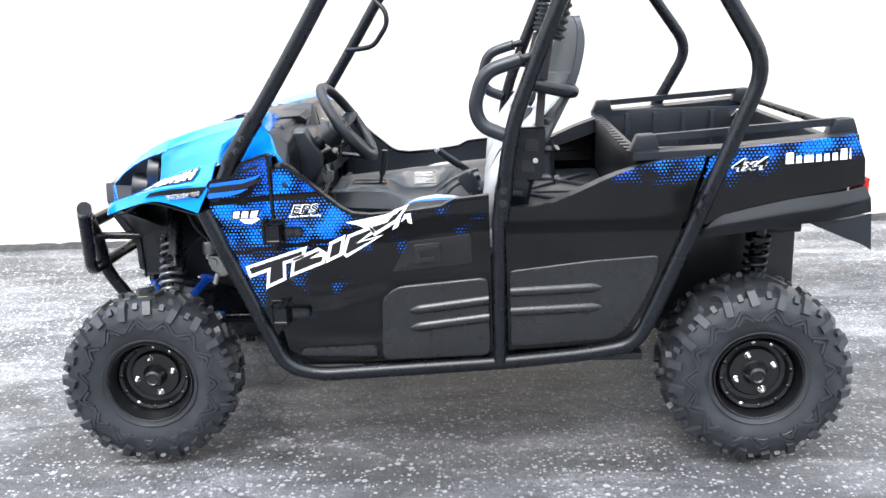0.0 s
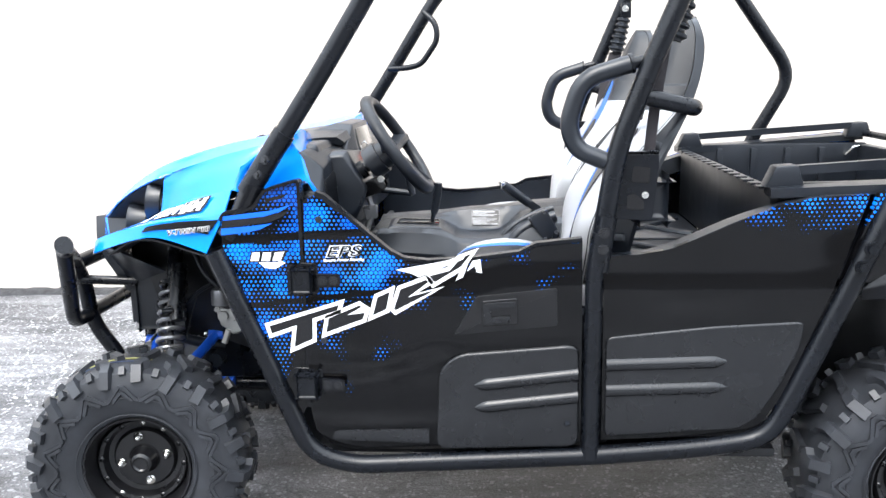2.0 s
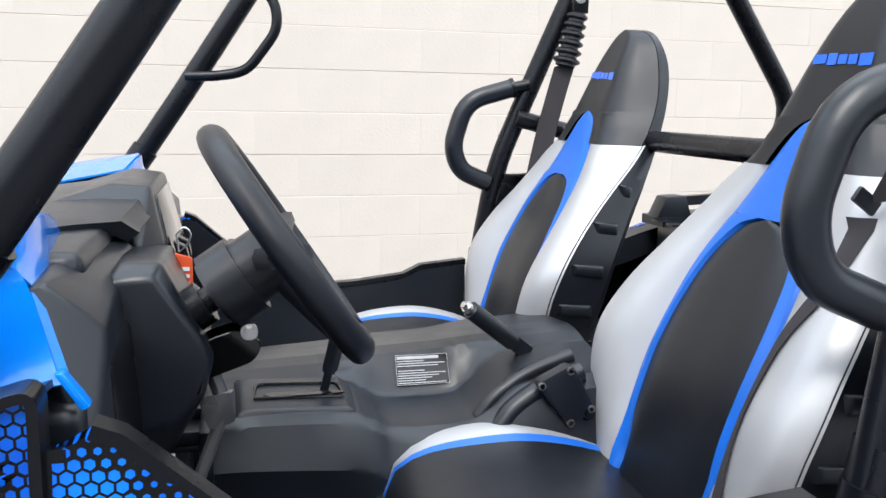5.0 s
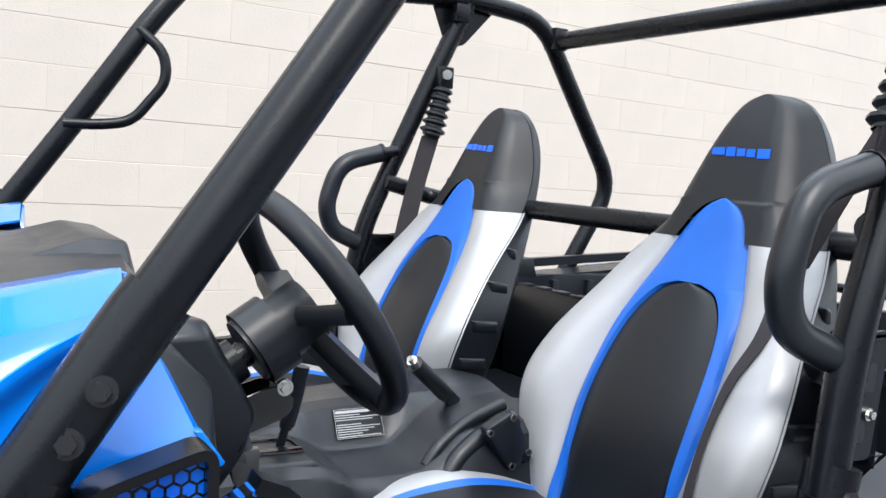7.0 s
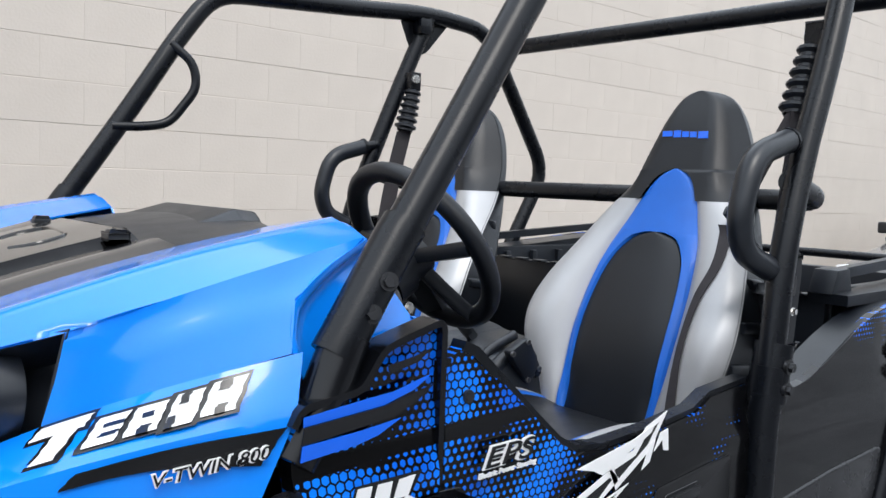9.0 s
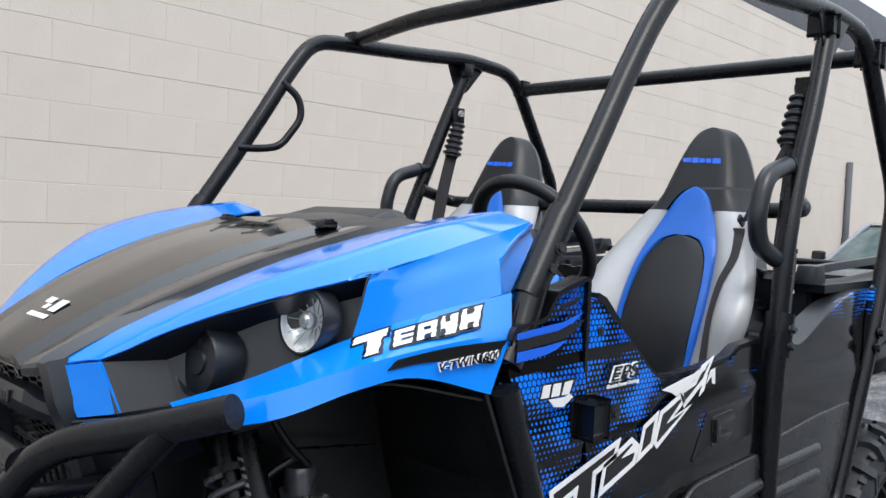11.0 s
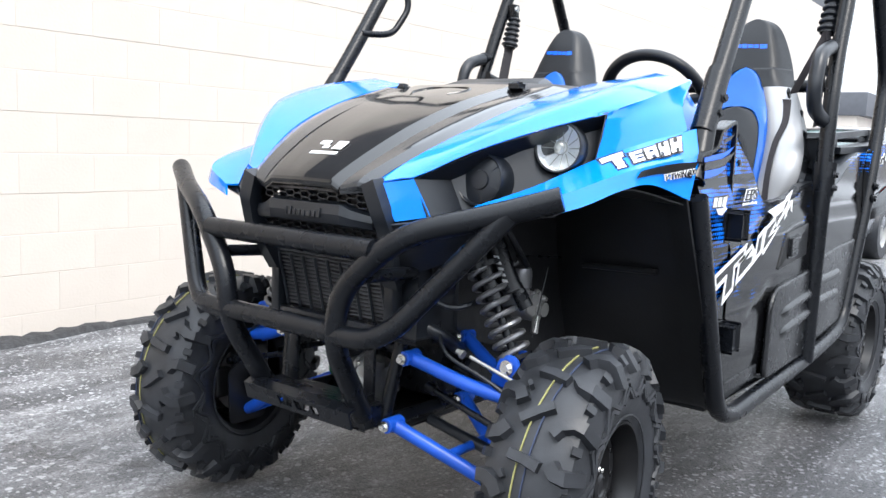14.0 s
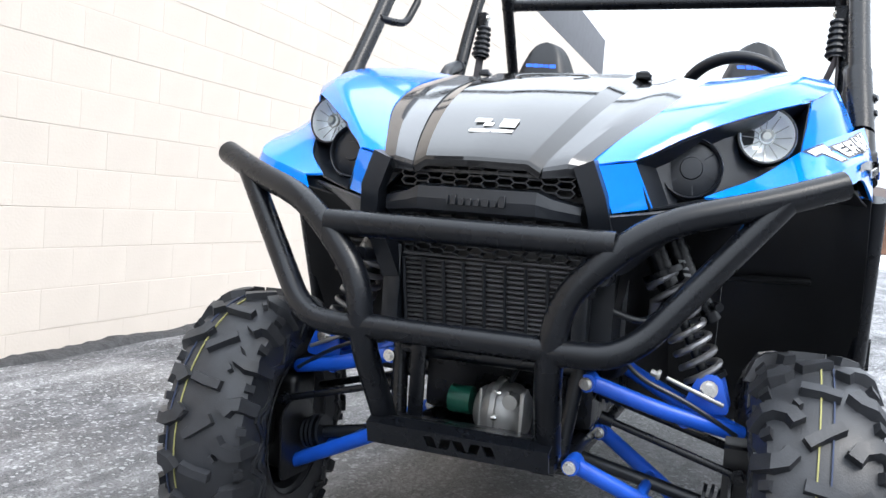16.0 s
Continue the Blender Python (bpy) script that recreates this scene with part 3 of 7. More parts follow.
    d = (low - top).normalized()
    side = Vector((0, 1, 0)).cross(d).normalized()
    rings = []
    for i in range(25):
        c = top.lerp(low, i / 24)
        r = (0.034 if i % 4 in (1, 2) else 0.024) * (0.85 + 0.3 * i / 24)
        rings.append([boot.verts.new(c + side * r * math.cos(a) * 0.9 + Vector((0, 1, 0)) * r * math.sin(a)) for a in [2 * math.pi * k / 12 for k in range(12)]])
    for a, b in zip(rings, rings[1:]):
        for k in range(12):
            boot.faces.new((a[k], a[(k + 1) % 12], b[(k + 1) % 12], b[k]))
    belt = part("seat_belt_boot", boot, m_black, utv, "ribbed black rubber belt boot", sharp=25)
    part("anchor", box(1.535, 1.575, 0.660 * s, 0.705 * s, 1.632, 1.690, 0.004), m_steel, belt)
    part("bolt", bolt((1.552, 0.657 * s, 1.668), (-0.5, -s, 0), 0.009, 0.010), m_chrome, belt)

part("roof_crossbar", tube([(1.065, -0.69, 1.862), (1.035, -0.35, 1.885), (1.035, 0.35, 1.885), (1.065, 0.69, 1.862)], TUBE, 0.1, 14), m_steel, utv, "front roof crossbar")
part("roof_crossbar", rod((1.945, -0.69, 1.812), (1.945, 0.69, 1.812), TUBE, 14), m_steel, utv, "rear roof crossbar")
part("seat_back_bar", tube([(1.405, -0.715, 1.372), (1.566, -0.70, 1.334), (1.566, 0.70, 1.334), (1.405, 0.70, 1.372)], 0.022, 0.06, 14), m_steel, utv, "steel bar behind the seats")
# hand-hold on the far front pillar
part("hand_hold", tube([(0.755, 0.668, 1.676), (0.806, 0.640, 1.630), (0.812, 0.632, 1.565), (0.742, 0.642, 1.470), (0.680, 0.652, 1.458), (0.606, 0.668, 1.455)], 0.0120, 0.05, 10), m_steel, utv, "thin black steel hand-hold")


# ---- wheels ----
AXLE, HUB = 0.024, 0.350
def tyre_mesh(radius, half, tag):
    """A carcass with angled tread blocks that wrap over the shoulder, and zigzag ribs on the sidewall."""
    r0 = radius - 0.022
    prof = [(0.144, -half * 0.62), (0.156, -half * 0.80), (0.20, -half * 0.97), (0.235, -half * 1.0), (r0 - 0.05, -half * 0.96), (r0 - 0.018, -half * 0.84), (r0 - 0.004, -half * 0.55), (r0, 0)]
    prof = prof + [(r, -y) for r, y in reversed(prof[:-1])]
    carcass = revolve(prof, 64)

    def lie(a, v):
        """A place on the carcass: angle a, v from -1 to 1 across the tread and beyond it down the sidewall."""
        w = abs(v)
        if w <= 1:
            r, y = r0 - 0.012 * w ** 3, half * 0.84 * w
        else:
            f = w - 1
            r, y = r0 - 0.014 - 0.075 * f, half * (0.84 + 0.16 * min(1, f * 1.6))
        y = math.copysign(y, v)
        return Vector((r * math.cos(a), y, r * math.sin(a))), Vector((math.cos(a) * max(0.25, 1 - max(0, w - 0.75)), math.copysign(max(0, w - 0.6), v) * 1.3, math.sin(a) * max(0.25, 1 - max(0, w - 0.75)))).normalized()

    blocks = bmesh.new()

    def block(line, wide, high):
        """A raised bar along a line of (angle, v)."""
        rings = []
        for i, (a, v) in enumerate(line):
            p, n = lie(a, v)
            q0, _ = lie(*line[max(i - 1, 0)])
            q1, _ = lie(*line[min(i + 1, len(line) - 1)])
            across = (q1 - q0).cross(n).normalized()
            base, crown = wide * 0.62, wide * 0.47
            rings.append([blocks.verts.new(p - across * base - n * 0.006), blocks.verts.new(p - across * crown + n * high), blocks.verts.new(p + across * crown + n * high), blocks.verts.new(p + across * base - n * 0.006)])
        for a, b in zip(rings, rings[1:]):
            for k in range(3):
                blocks.faces.new((a[k], a[k + 1], b[k + 1], b[k]))
        blocks.faces.new(rings[0])
        blocks.faces.new(rings[-1])

    # sparse centre bars of alternating slant, and hooked lugs over each shoulder
    count = 20
    pitch = 2 * math.pi / count
    for i in range(count):
        a = i * pitch
        if i % 2:
            block([(a - pitch * 0.20, -0.32), (a - pitch * 0.02, -0.02), (a + pitch * 0.22, 0.34)], 0.0205, 0.0150)
            block([(a + pitch * 0.26, -0.48), (a + pitch * 0.20, -0.40)], 0.0160, 0.0130)
        else:
            block([(a + pitch * 0.10, -0.36), (a, 0.0), (a - pitch * 0.06, 0.38)], 0.0205, 0.0150)
            block([(a + pitch * 0.34, 0.42), (a + pitch * 0.40, 0.50)], 0.0160, 0.0130)
        for sd in (-1, 1):
            c = a + pitch * (0.50 if sd > 0 else 0.10)
            if (i + (sd > 0)) % 2:
                block([(c + pitch * 0.30, sd * 0.46), (c + pitch * 0.10, sd * 0.60), (c - pitch * 0.02, sd * 0.84), (c, sd * 1.04), (c + pitch * 0.10, sd * 1.50)], 0.0270, 0.0165)
            else:
                block([(c - pitch * 0.12, sd * 0.58), (c + pitch * 0.06, sd * 0.72), (c + pitch * 0.10, sd * 0.90), (c + pitch * 0.02, sd * 1.36)], 0.0290, 0.0165)
            block([(c + pitch * 0.50, sd * 0.92), (c + pitch * 0.50, sd * 1.14)], 0.0170, 0.0120)
    # zigzag ribs on the sidewall
    turn = 2 * math.pi / 15
    for i in range(15):
        for sd in (-1, 1):
            b = i * turn
            block([(b, sd * 2.02), (b + turn * 0.07, sd * 2.00), (b + turn * 0.44, sd * 1.52), (b + turn * 0.56, sd * 1.52), (b + turn * 0.93, sd * 2.00), (b + turn, sd * 2.02)], 0.0095, 0.0058)
            block([(b + turn * 0.19, sd * 2.06), (b + turn * 0.46, sd * 1.74), (b + turn * 0.54, sd * 1.74), (b + turn * 0.81, sd * 2.06)], 0.0095, 0.0058)
    bead = [sweep([(q * math.cos(2 * math.pi * k / 48), sd * half * w, q * math.sin(2 * math.pi * k / 48)) for k in range(48)], circle(0.0025, 5), True) for sd in (-1, 1) for q, w in ((0.168, 0.90), (0.222, 1.0))]
    me = mesh_of(tag, join(carcass, blocks, *bead), m_rubber)
    me.set_sharp_from_angle(angle=radians(30))
    return me


def rim_mesh(half, face, tag):
    """A stamped steel wheel, outer side towards -y, with its mounting face at y = face."""
    outer = -half * 0.80
    prof = [(0.150, half * 0.6), (0.158, half * 0.7), (0.162, half * 0.68), (0.146, half * 0.35), (0.146, outer * 0.45), (0.146, outer * 0.75), (0.151, outer * 0.86), (0.154, outer), (0.151, outer - 0.006),
            (0.147, outer - 0.004), (0.141, outer * 0.80), (0.133, outer * 0.55), (0.132, face - 0.018), (0.124, face - 0.028), (0.114, face - 0.024), (0.106, face + 0.004), (0.092, face + 0.008), (0.084, face - 0.004),
            (0.045, face - 0.006), (0.040, face - 0.012)]
    bm = revolve(prof, 48)
    hub = revolve([(0.040, face - 0.010), (0.040, face - 0.020), (0.033, face - 0.030), (0.030, face - 0.045), (0.022, face - 0.050), (0.018, face - 0.046), (0.0, face - 0.044)], 24)
    me = mesh_of(tag, join(bm, hub), m_rim)
    me.set_sharp_from_angle(angle=radians(35))
    return me


nut = mesh_of("lug_nut", join(sweep([(0, 0, 0), (0, -0.014, 0)], circle(0.0105, 6)), sweep([(0, -0.013, 0), (0, -0.021, 0)], circle(0.007, 10)), sweep([(0, 0.002, 0), (0, -0.003, 0)], circle(0.014, 14))), m_chrome)
hole = mesh_of("vent_hole", sweep([(0, 0, 0), (0, -0.003, 0)], circle(0.008, 10)), m_chrome)
darkhole = mesh_of("vent_hole", sweep([(0, 0, 0), (0, -0.003, 0)], circle(0.008, 10)), m_ink)
tyres = {True: (tyre_mesh(0.328, 0.110, "tyre"), rim_mesh(0.110, -0.010, "wheel"), 0.110, -0.010), False: (tyre_mesh(0.331, 0.142, "tyre"), rim_mesh(0.142, -0.060, "wheel"), 0.142, -0.060)}
for front, x in ((True, AXLE), (False, 2.187)):
    tm, rm, half, face = tyres[front]
    for s in (-1, 1):
        yc = 0.622 if front else 0.628
        spin = radians(10 if front else 22) + (0.3 if s > 0 else 0)
        place = Matrix.Translation((x, yc * s, HUB)) @ Matrix.Rotation((0 if s < 0 else math.pi) + (radians(7) if front else 0), 4, "Z") @ Matrix.Rotation(-spin, 4, "Y")
        w = new("wheel", rm)
        w.parent, w.matrix_local = utv, place
        tagged(w, "stamped black steel wheel")
        t = new("tyre", tm)
        t.parent = w
        tagged(t, "knobbly black off-road tyre")
        for k in range(4):
            n = new("lug_nut", nut)
            a = k * math.pi / 2
            n.parent, n.location = w, (0.0685 * math.cos(a), face - 0.006, 0.0685 * math.sin(a))
        for k in range(12):
            n = new("vent_hole", hole if k in (1, 2, 7) else darkhole)
            a = (k + 0.5) * math.pi / 6
            n.parent, n.matrix_local = w, Matrix.Translation((0.119 * math.cos(a), face - 0.0245, 0.119 * math.sin(a)))
for s in (-1, 1):
    part("tyre_stripe", sweep([(AXLE + 0.3075 * math.cos(radians(k * 5)), 0.64 * s, HUB + 0.3075 * math.sin(radians(k * 5))) for k in range(16, 48)], [(0.0014, -0.002), (0.0014, 0.0012), (-0.0014, 0.0012), (-0.0014, -0.002)]), surface("yellow_chalk", (0.27, 0.26, 0.10), 0.8, bump=0.0), utv, "faint yellow chalk line round the tyre")
    part("tyre_stripe", sweep([(AXLE + 0.3065 * math.cos(radians(k * 5)), 0.662 * s, HUB + 0.3065 * math.sin(radians(k * 5))) for k in range(16, 48)], [(0.0014, -0.002), (0.0014, 0.0010), (-0.0014, 0.0010), (-0.0014, -0.002)]), surface("blue_chalk", (0.030, 0.043, 0.085), 0.8, bump=0.0), utv, "faint blue chalk line round the tyre")


# ---- bonnet and front wings ----
for s in (-1, 1):
    hood_edge = sided([(-0.226, 0.204, 0.992), (-0.13, 0.252, 1.056), (0.0, 0.302, 1.122), (0.17, 0.332, 1.186), (0.34, 0.350, 1.232), (0.50, 0.355, 1.264)], s)
    crest = sided([(-0.186, 0.278, 1.010), (-0.105, 0.350, 1.074), (0.01, 0.448, 1.143), (0.14, 0.535, 1.200), (0.31, 0.550, 1.250), (0.515, 0.512, 1.287)], s)
    brow = sided([(-0.184, 0.284, 1.006), (-0.10, 0.368, 1.065), (0.01, 0.475, 1.121), (0.136, 0.580, 1.168), (0.30, 0.625, 1.220), (0.498, 0.618, 1.267)], s)
    wing_skin = join(loft([hood_edge, crest, brow], 25, 5), loft([sided([(0.136, 0.580, 1.168), (0.30, 0.625, 1.220), (0.498, 0.618, 1.267)], s), sided([(0.128, 0.574, 1.116), (0.25, 0.634, 1.166), (0.378, 0.650, 1.198)], s),
                                                                       sided([(0.114, 0.568, 1.060), (0.23, 0.642, 1.108), (0.360, 0.676, 1.138)], s)], 10, 4))
    bmesh.ops.remove_doubles(wing_skin, verts=wing_skin.verts, dist=0.0045)
    wing = part("front_wing", thick(wing_skin, -0.004), m_blue, utv, "glossy blue plastic front wing", sharp=48)
    # flare below the lamp
    part("wing_flare", thick(loft([sided([(-0.122, 0.408, 0.950), (-0.02, 0.498, 0.998), (0.114, 0.570, 1.060), (0.23, 0.646, 1.108), (0.364, 0.696, 1.143)], s),
                                   sided([(-0.132, 0.445, 0.948), (-0.068, 0.598, 0.990), (0.050, 0.654, 1.030), (0.20, 0.695, 1.062), (0.345, 0.716, 1.078)], s),
                                   sided([(-0.143, 0.430, 0.922), (-0.072, 0.608, 0.956), (0.055, 0.664, 1.000), (0.155, 0.690, 1.014), (0.292, 0.722, 0.978)], s)], 20, 4), -0.005), m_blue, wing, sharp=25)
    # cheek between the lamp and the grille
    part("cheek", thick(loft([sided([(-0.226, 0.204, 0.992), (-0.214, 0.236, 0.945), (-0.205, 0.252, 0.912)], s), sided([(-0.184, 0.284, 1.008), (-0.170, 0.302, 0.964), (-0.160, 0.318, 0.926)], s)], 6, 3), -0.006), m_blue, wing, sharp=25)
    # rear face of the wing above the dash, and the recessed side that runs on behind the windscreen pillar
    part("wing_return", thick(loft([sided([(0.500, 0.357, 1.263), (0.515, 0.512, 1.286), (0.499, 0.618, 1.266)], s), sided([(0.506, 0.330, 1.226), (0.518, 0.470, 1.227), (0.526, 0.592, 1.226)], s)], 8, 3), -0.004), m_blue, wing, sharp=25)
    edge = [(0.498, 0.618, 1.267), (0.430, 0.636, 1.236), (0.378, 0.650, 1.198), (0.362, 0.664, 1.165), (0.360, 0.676, 1.138)]
    part("wing_pocket", thick(loft([sided(edge, s), sided([(x + 0.010, y - 0.004, z - 0.004) for x, y, z in edge], s), sided([(0.512, 0.604, 1.256), (0.450, 0.617, 1.222), (0.400, 0.630, 1.180), (0.386, 0.640, 1.145), (0.384, 0.650, 1.110)], s),
                                    sided([(0.528, 0.606, 1.226), (0.480, 0.628, 1.190), (0.440, 0.636, 1.150), (0.420, 0.642, 1.115), (0.408, 0.650, 1.080)], s),
                                    sided([(0.559, 0.656, 1.154), (0.525, 0.652, 1.146), (0.480, 0.648, 1.128), (0.448, 0.648, 1.090), (0.430, 0.650, 1.050)], s)], 14, 4, True), -0.004), m_blue, wing, sharp=60)
    part("wing_lip", thick(loft([sided([(0.559, 0.656, 1.156), (0.528, 0.606, 1.228)], s), sided([(0.566, 0.646, 1.152), (0.534, 0.596, 1.224)], s)], 4, 1), 0.003), m_blue, wing)
    part("wing_tab", plate([(0.552, 1.166), (0.560, 1.166), (0.582, 1.134), (0.574, 1.130)], 0.640 * s, 0.660 * s, 0.003), m_blue, wing)
    # lamp bucket
    rim = sided([(-0.184, 0.284, 1.007), (-0.045, 0.423, 1.094), (0.134, 0.578, 1.166), (0.113, 0.568, 1.060), (-0.02, 0.496, 0.998), (-0.12, 0.408, 0.950), (-0.172, 0.318, 0.926)], s)
    bm = bmesh.new()
    ra = [bm.verts.new(p) for p in rim]
    cx = Vector((-0.02, 0.44 * s, 1.035))
    rb = [bm.verts.new(Vector(p).lerp(cx, 0.16) + Vector((0.075, 0.0, -0.006))) for p in rim]
    for k in range(7):
        bm.faces.new((ra[k], ra[(k + 1) % 7], rb[(k + 1) % 7], rb[k]))
    bm.faces.new(rb)
    part("lamp_housing", thick(bm, -0.004), m_black, utv, "matt black lamp housing", sharp=20)
    aim = Matrix.Rotation(radians(-7) * s, 4, "Z") @ Matrix.Rotation(radians(6), 4, "Y")
    at = Matrix.Translation((0.070, 0.502 * s, 1.088)) @ aim @ Matrix.Diagonal((0.9, 0.88, 0.88, 1))
    lamp = part("headlight", moved(revolve([(0.060, 0.03), (0.062, -0.010), (0.0605, -0.013), (0.058, -0.004), (0.050, 0.012), (0.030, 0.028), (0.0, 0.034)], 32, "x"), at), m_lamp, utv, "round clear headlight")
    part("lens", moved(revolve([(0.061, -0.008), (0.050, -0.015), (0.030, -0.020), (0.0, -0.022)], 32, "x"), at), m_glass, lamp).visible_shadow = False
    part("bezel", moved(revolve([(0.060, 0.03), (0.066, 0.028), (0.067, -0.010), (0.0645, -0.0165), (0.0605, -0.0160)], 32, "x"), at), m_black, lamp)
    part("bulb_shield", moved(join(revolve([(0.010, 0.0), (0.014, -0.004), (0.009, -0.010), (0.0, -0.011)], 16, "x"), revolve([(0.016, 0.014), (0.019, 0.004), (0.016, 0.004)], 20, "x")), at), m_alu, lamp)
    part("lamp_ribs", moved(join(*[rod((0.022, 0.016 * math.cos(a), 0.016 * math.sin(a)), (0.003, 0.055 * math.cos(a), 0.055 * math.sin(a)), 0.0012, 5) for a in [k * math.pi / 6 for k in range(12)]]), at), m_alu, lamp)
    at = Matrix.Translation((-0.050, 0.372 * s, 1.009)) @ aim @ Matrix.Diagonal((0.95, 0.93, 0.93, 1))
    blank = part("lamp_blank", moved(revolve([(0.066, 0.045), (0.065, -0.010), (0.062, -0.016), (0.060, -0.014), (0.058, -0.003), (0.054, -0.005), (0.024, -0.008), (0.022, -0.013), (0.0, -0.0145)], 32, "x"), at), m_black, utv, "black round blank beside the headlight", sharp=25)
    part("blank_rib", moved(join(*[rod((-0.006, 0.022 * math.cos(a), 0.022 * math.sin(a)), (-0.004, 0.056 * math.cos(a), 0.056 * math.sin(a)), 0.002, 5) for a in [k * math.pi / 3 + 0.4 for k in range(6)]]), at), m_black, blank)

hood_mid = [(-0.266, 0.980), (-0.262, 1.002), (-0.178, 1.058), (-0.05, 1.126), (0.12, 1.192), (0.34, 1.250)]
centre = []
for f in (-1, -0.80, 0, 0.80, 1):
    drop = max(0.0, abs(f) - 0.80) / 0.20
    centre.append([(x + 0.010 * abs(f), f * w, z - 0.003 * f * f - 0.013 * drop) for (x, z), w in zip(hood_mid, (0.125, 0.130, 0.155, 0.182, 0.205, 0.222))])
bonnet = part("bonnet", thick(loft(centre, 24, 4), -0.004), m_gloss, utv, "gloss black bonnet centre panel", sharp=14)
for s in (-1, 1):
    inner = [(x + 0.012, s * (w + 0.003), z - 0.013) for (x, z), w in zip(hood_mid, (0.125, 0.130, 0.155, 0.182, 0.205, 0.222))]
    mid = sided([(-0.238, 0.174, 0.972), (-0.240, 0.176, 1.000), (-0.14, 0.215, 1.062), (-0.015, 0.250, 1.124), (0.15, 0.280, 1.188), (0.35, 0.296, 1.244)], s)
    outer = sided([(-0.220, 0.206, 0.974), (-0.222, 0.208, 0.998), (-0.115, 0.256, 1.064), (0.01, 0.302, 1.124), (0.175, 0.331, 1.186), (0.36, 0.347, 1.235)], s)
    part("bonnet_side", thick(loft([inner, mid, outer], 24, 3), -0.004), m_grey, bonnet, "charcoal bonnet side panel", sharp=18)
    part("bonnet_clip", join(box(0.302, 0.335, 0.190 * s, 0.217 * s, 1.240, 1.249, 0.003), rod((0.311, 0.194 * s, 1.250), (0.311, 0.213 * s, 1.250), 0.006), box(0.316, 0.332, 0.197 * s, 0.210 * s, 1.247, 1.255, 0.0025)), m_black, bonnet)
part("bonnet_vent", tube([(0.20, -0.06, 1.2165), (0.235, -0.09, 1.2255), (0.285, -0.08, 1.2385), (0.295, 0.08, 1.2415), (0.24, 0.10, 1.2275), (0.20, 0.07, 1.2165)], 0.0032, 0.03, 6), m_gloss, bonnet)
# badge on the nose: plain blocks
part("badge", join(*[thick(sheet([[(x0, y0, z0 + 0.004), (x0, y1, z0 + 0.004)], [(x0 + dx, y0, z0 + 0.004 + dx * 0.62), (x0 + dx, y1, z0 + 0.004 + dx * 0.62)]]), 0.001)
                     for x0, y0, y1, z0, dx in ((-0.178, -0.045, -0.012, 1.0590, 0.030), (-0.176, 0.002, 0.022, 1.0605, 0.012), (-0.162, 0.012, 0.045, 1.0692, 0.014), (-0.196, -0.045, 0.045, 1.0478, 0.010))]), m_white, bonnet, "white badge on the bonnet nose")

# dash cowl behind the bonnet
cowl = []
for x, w, h in ((0.348, 0.25, 1.238), (0.40, 0.325, 1.244), (0.47, 0.342, 1.253), (0.53, 0.325, 1.258), (0.578, 0.285, 1.256), (0.596, 0.25, 1.236)):
    cowl.append([(x + 0.03 * (0 if abs(f) < 0.8 else -0.3), w * f, h + 0.016 * (1 - f * f) - 0.006 * f * f) for f in (-1, -0.9, -0.6, -0.3, 0, 0.3, 0.6, 0.9, 1)])
part("dash_cowl", thick(sheet([spline(r, 24) for r in cowl]), 0.02), m_black, utv, "matt black dash cowl")

# ---- grille ----
nose = part("grille_frame", join(plate([(0, 0), (0.001, 0), (0.001, 0.001)], 0, 0.0005, 0)), m_black, utv, "black moulded grille frame")
frame_bits = []
for s in (-1, 1):
    frame_bits.append(sweep(sided([(-0.232, 0.203, 0.998), (-0.226, 0.228, 0.935), (-0.205, 0.238, 0.88), (-0.172, 0.212, 0.80), (-0.150, 0.205, 0.76)], s), [(0.018, -0.02), (0.018, 0.02), (-0.018, 0.02), (-0.018, -0.02)]))
brow_bar = loft([[(-0.240, -0.15, 0.972), (-0.246, 0, 0.974), (-0.240, 0.15, 0.972)], [(-0.205, -0.15, 0.970), (-0.212, 0, 0.972), (-0.205, 0.15, 0.970)]], 10, 2)
frame_bits.append(thick(brow_bar, 0.006))
bar = []
for y, z0, z1, x in ((-0.20, 0.918, 0.890, -0.222), (-0.15, 0.928, 0.893, -0.240), (-0.12, 0.940, 0.895, -0.250), (0.12, 0.940, 0.895, -0.250), (0.15, 0.928, 0.893, -0.240), (0.20, 0.918, 0.890, -0.222)):
    bar.append([(x + 0.018, y, z1 - 0.006), (x, y, z1), (x - 0.004, y, (z0 + z1) / 2), (x, y, z0), (x + 0.02, y, z0 + 0.006)])
part("grille_bar", thick(sheet(bar), 0.006), m_black, nose, "black bar across the grille", smooth=False)
part("embossed_badge", join(*[box(-0.258, -0.2535, y, y + w, 0.907, 0.907 + h, 0.0008, 1) for y, w, h in ((-0.062, 0.013, 0.022), (-0.045, 0.012, 0.014), (-0.029, 0.015, 0.014), (-0.010, 0.012, 0.014), (0.006, 0.011, 0.014), (0.021, 0.012, 0.014), (0.037, 0.011, 0.02), (0.053, 0.004, 0.018))]), m_black, nose)


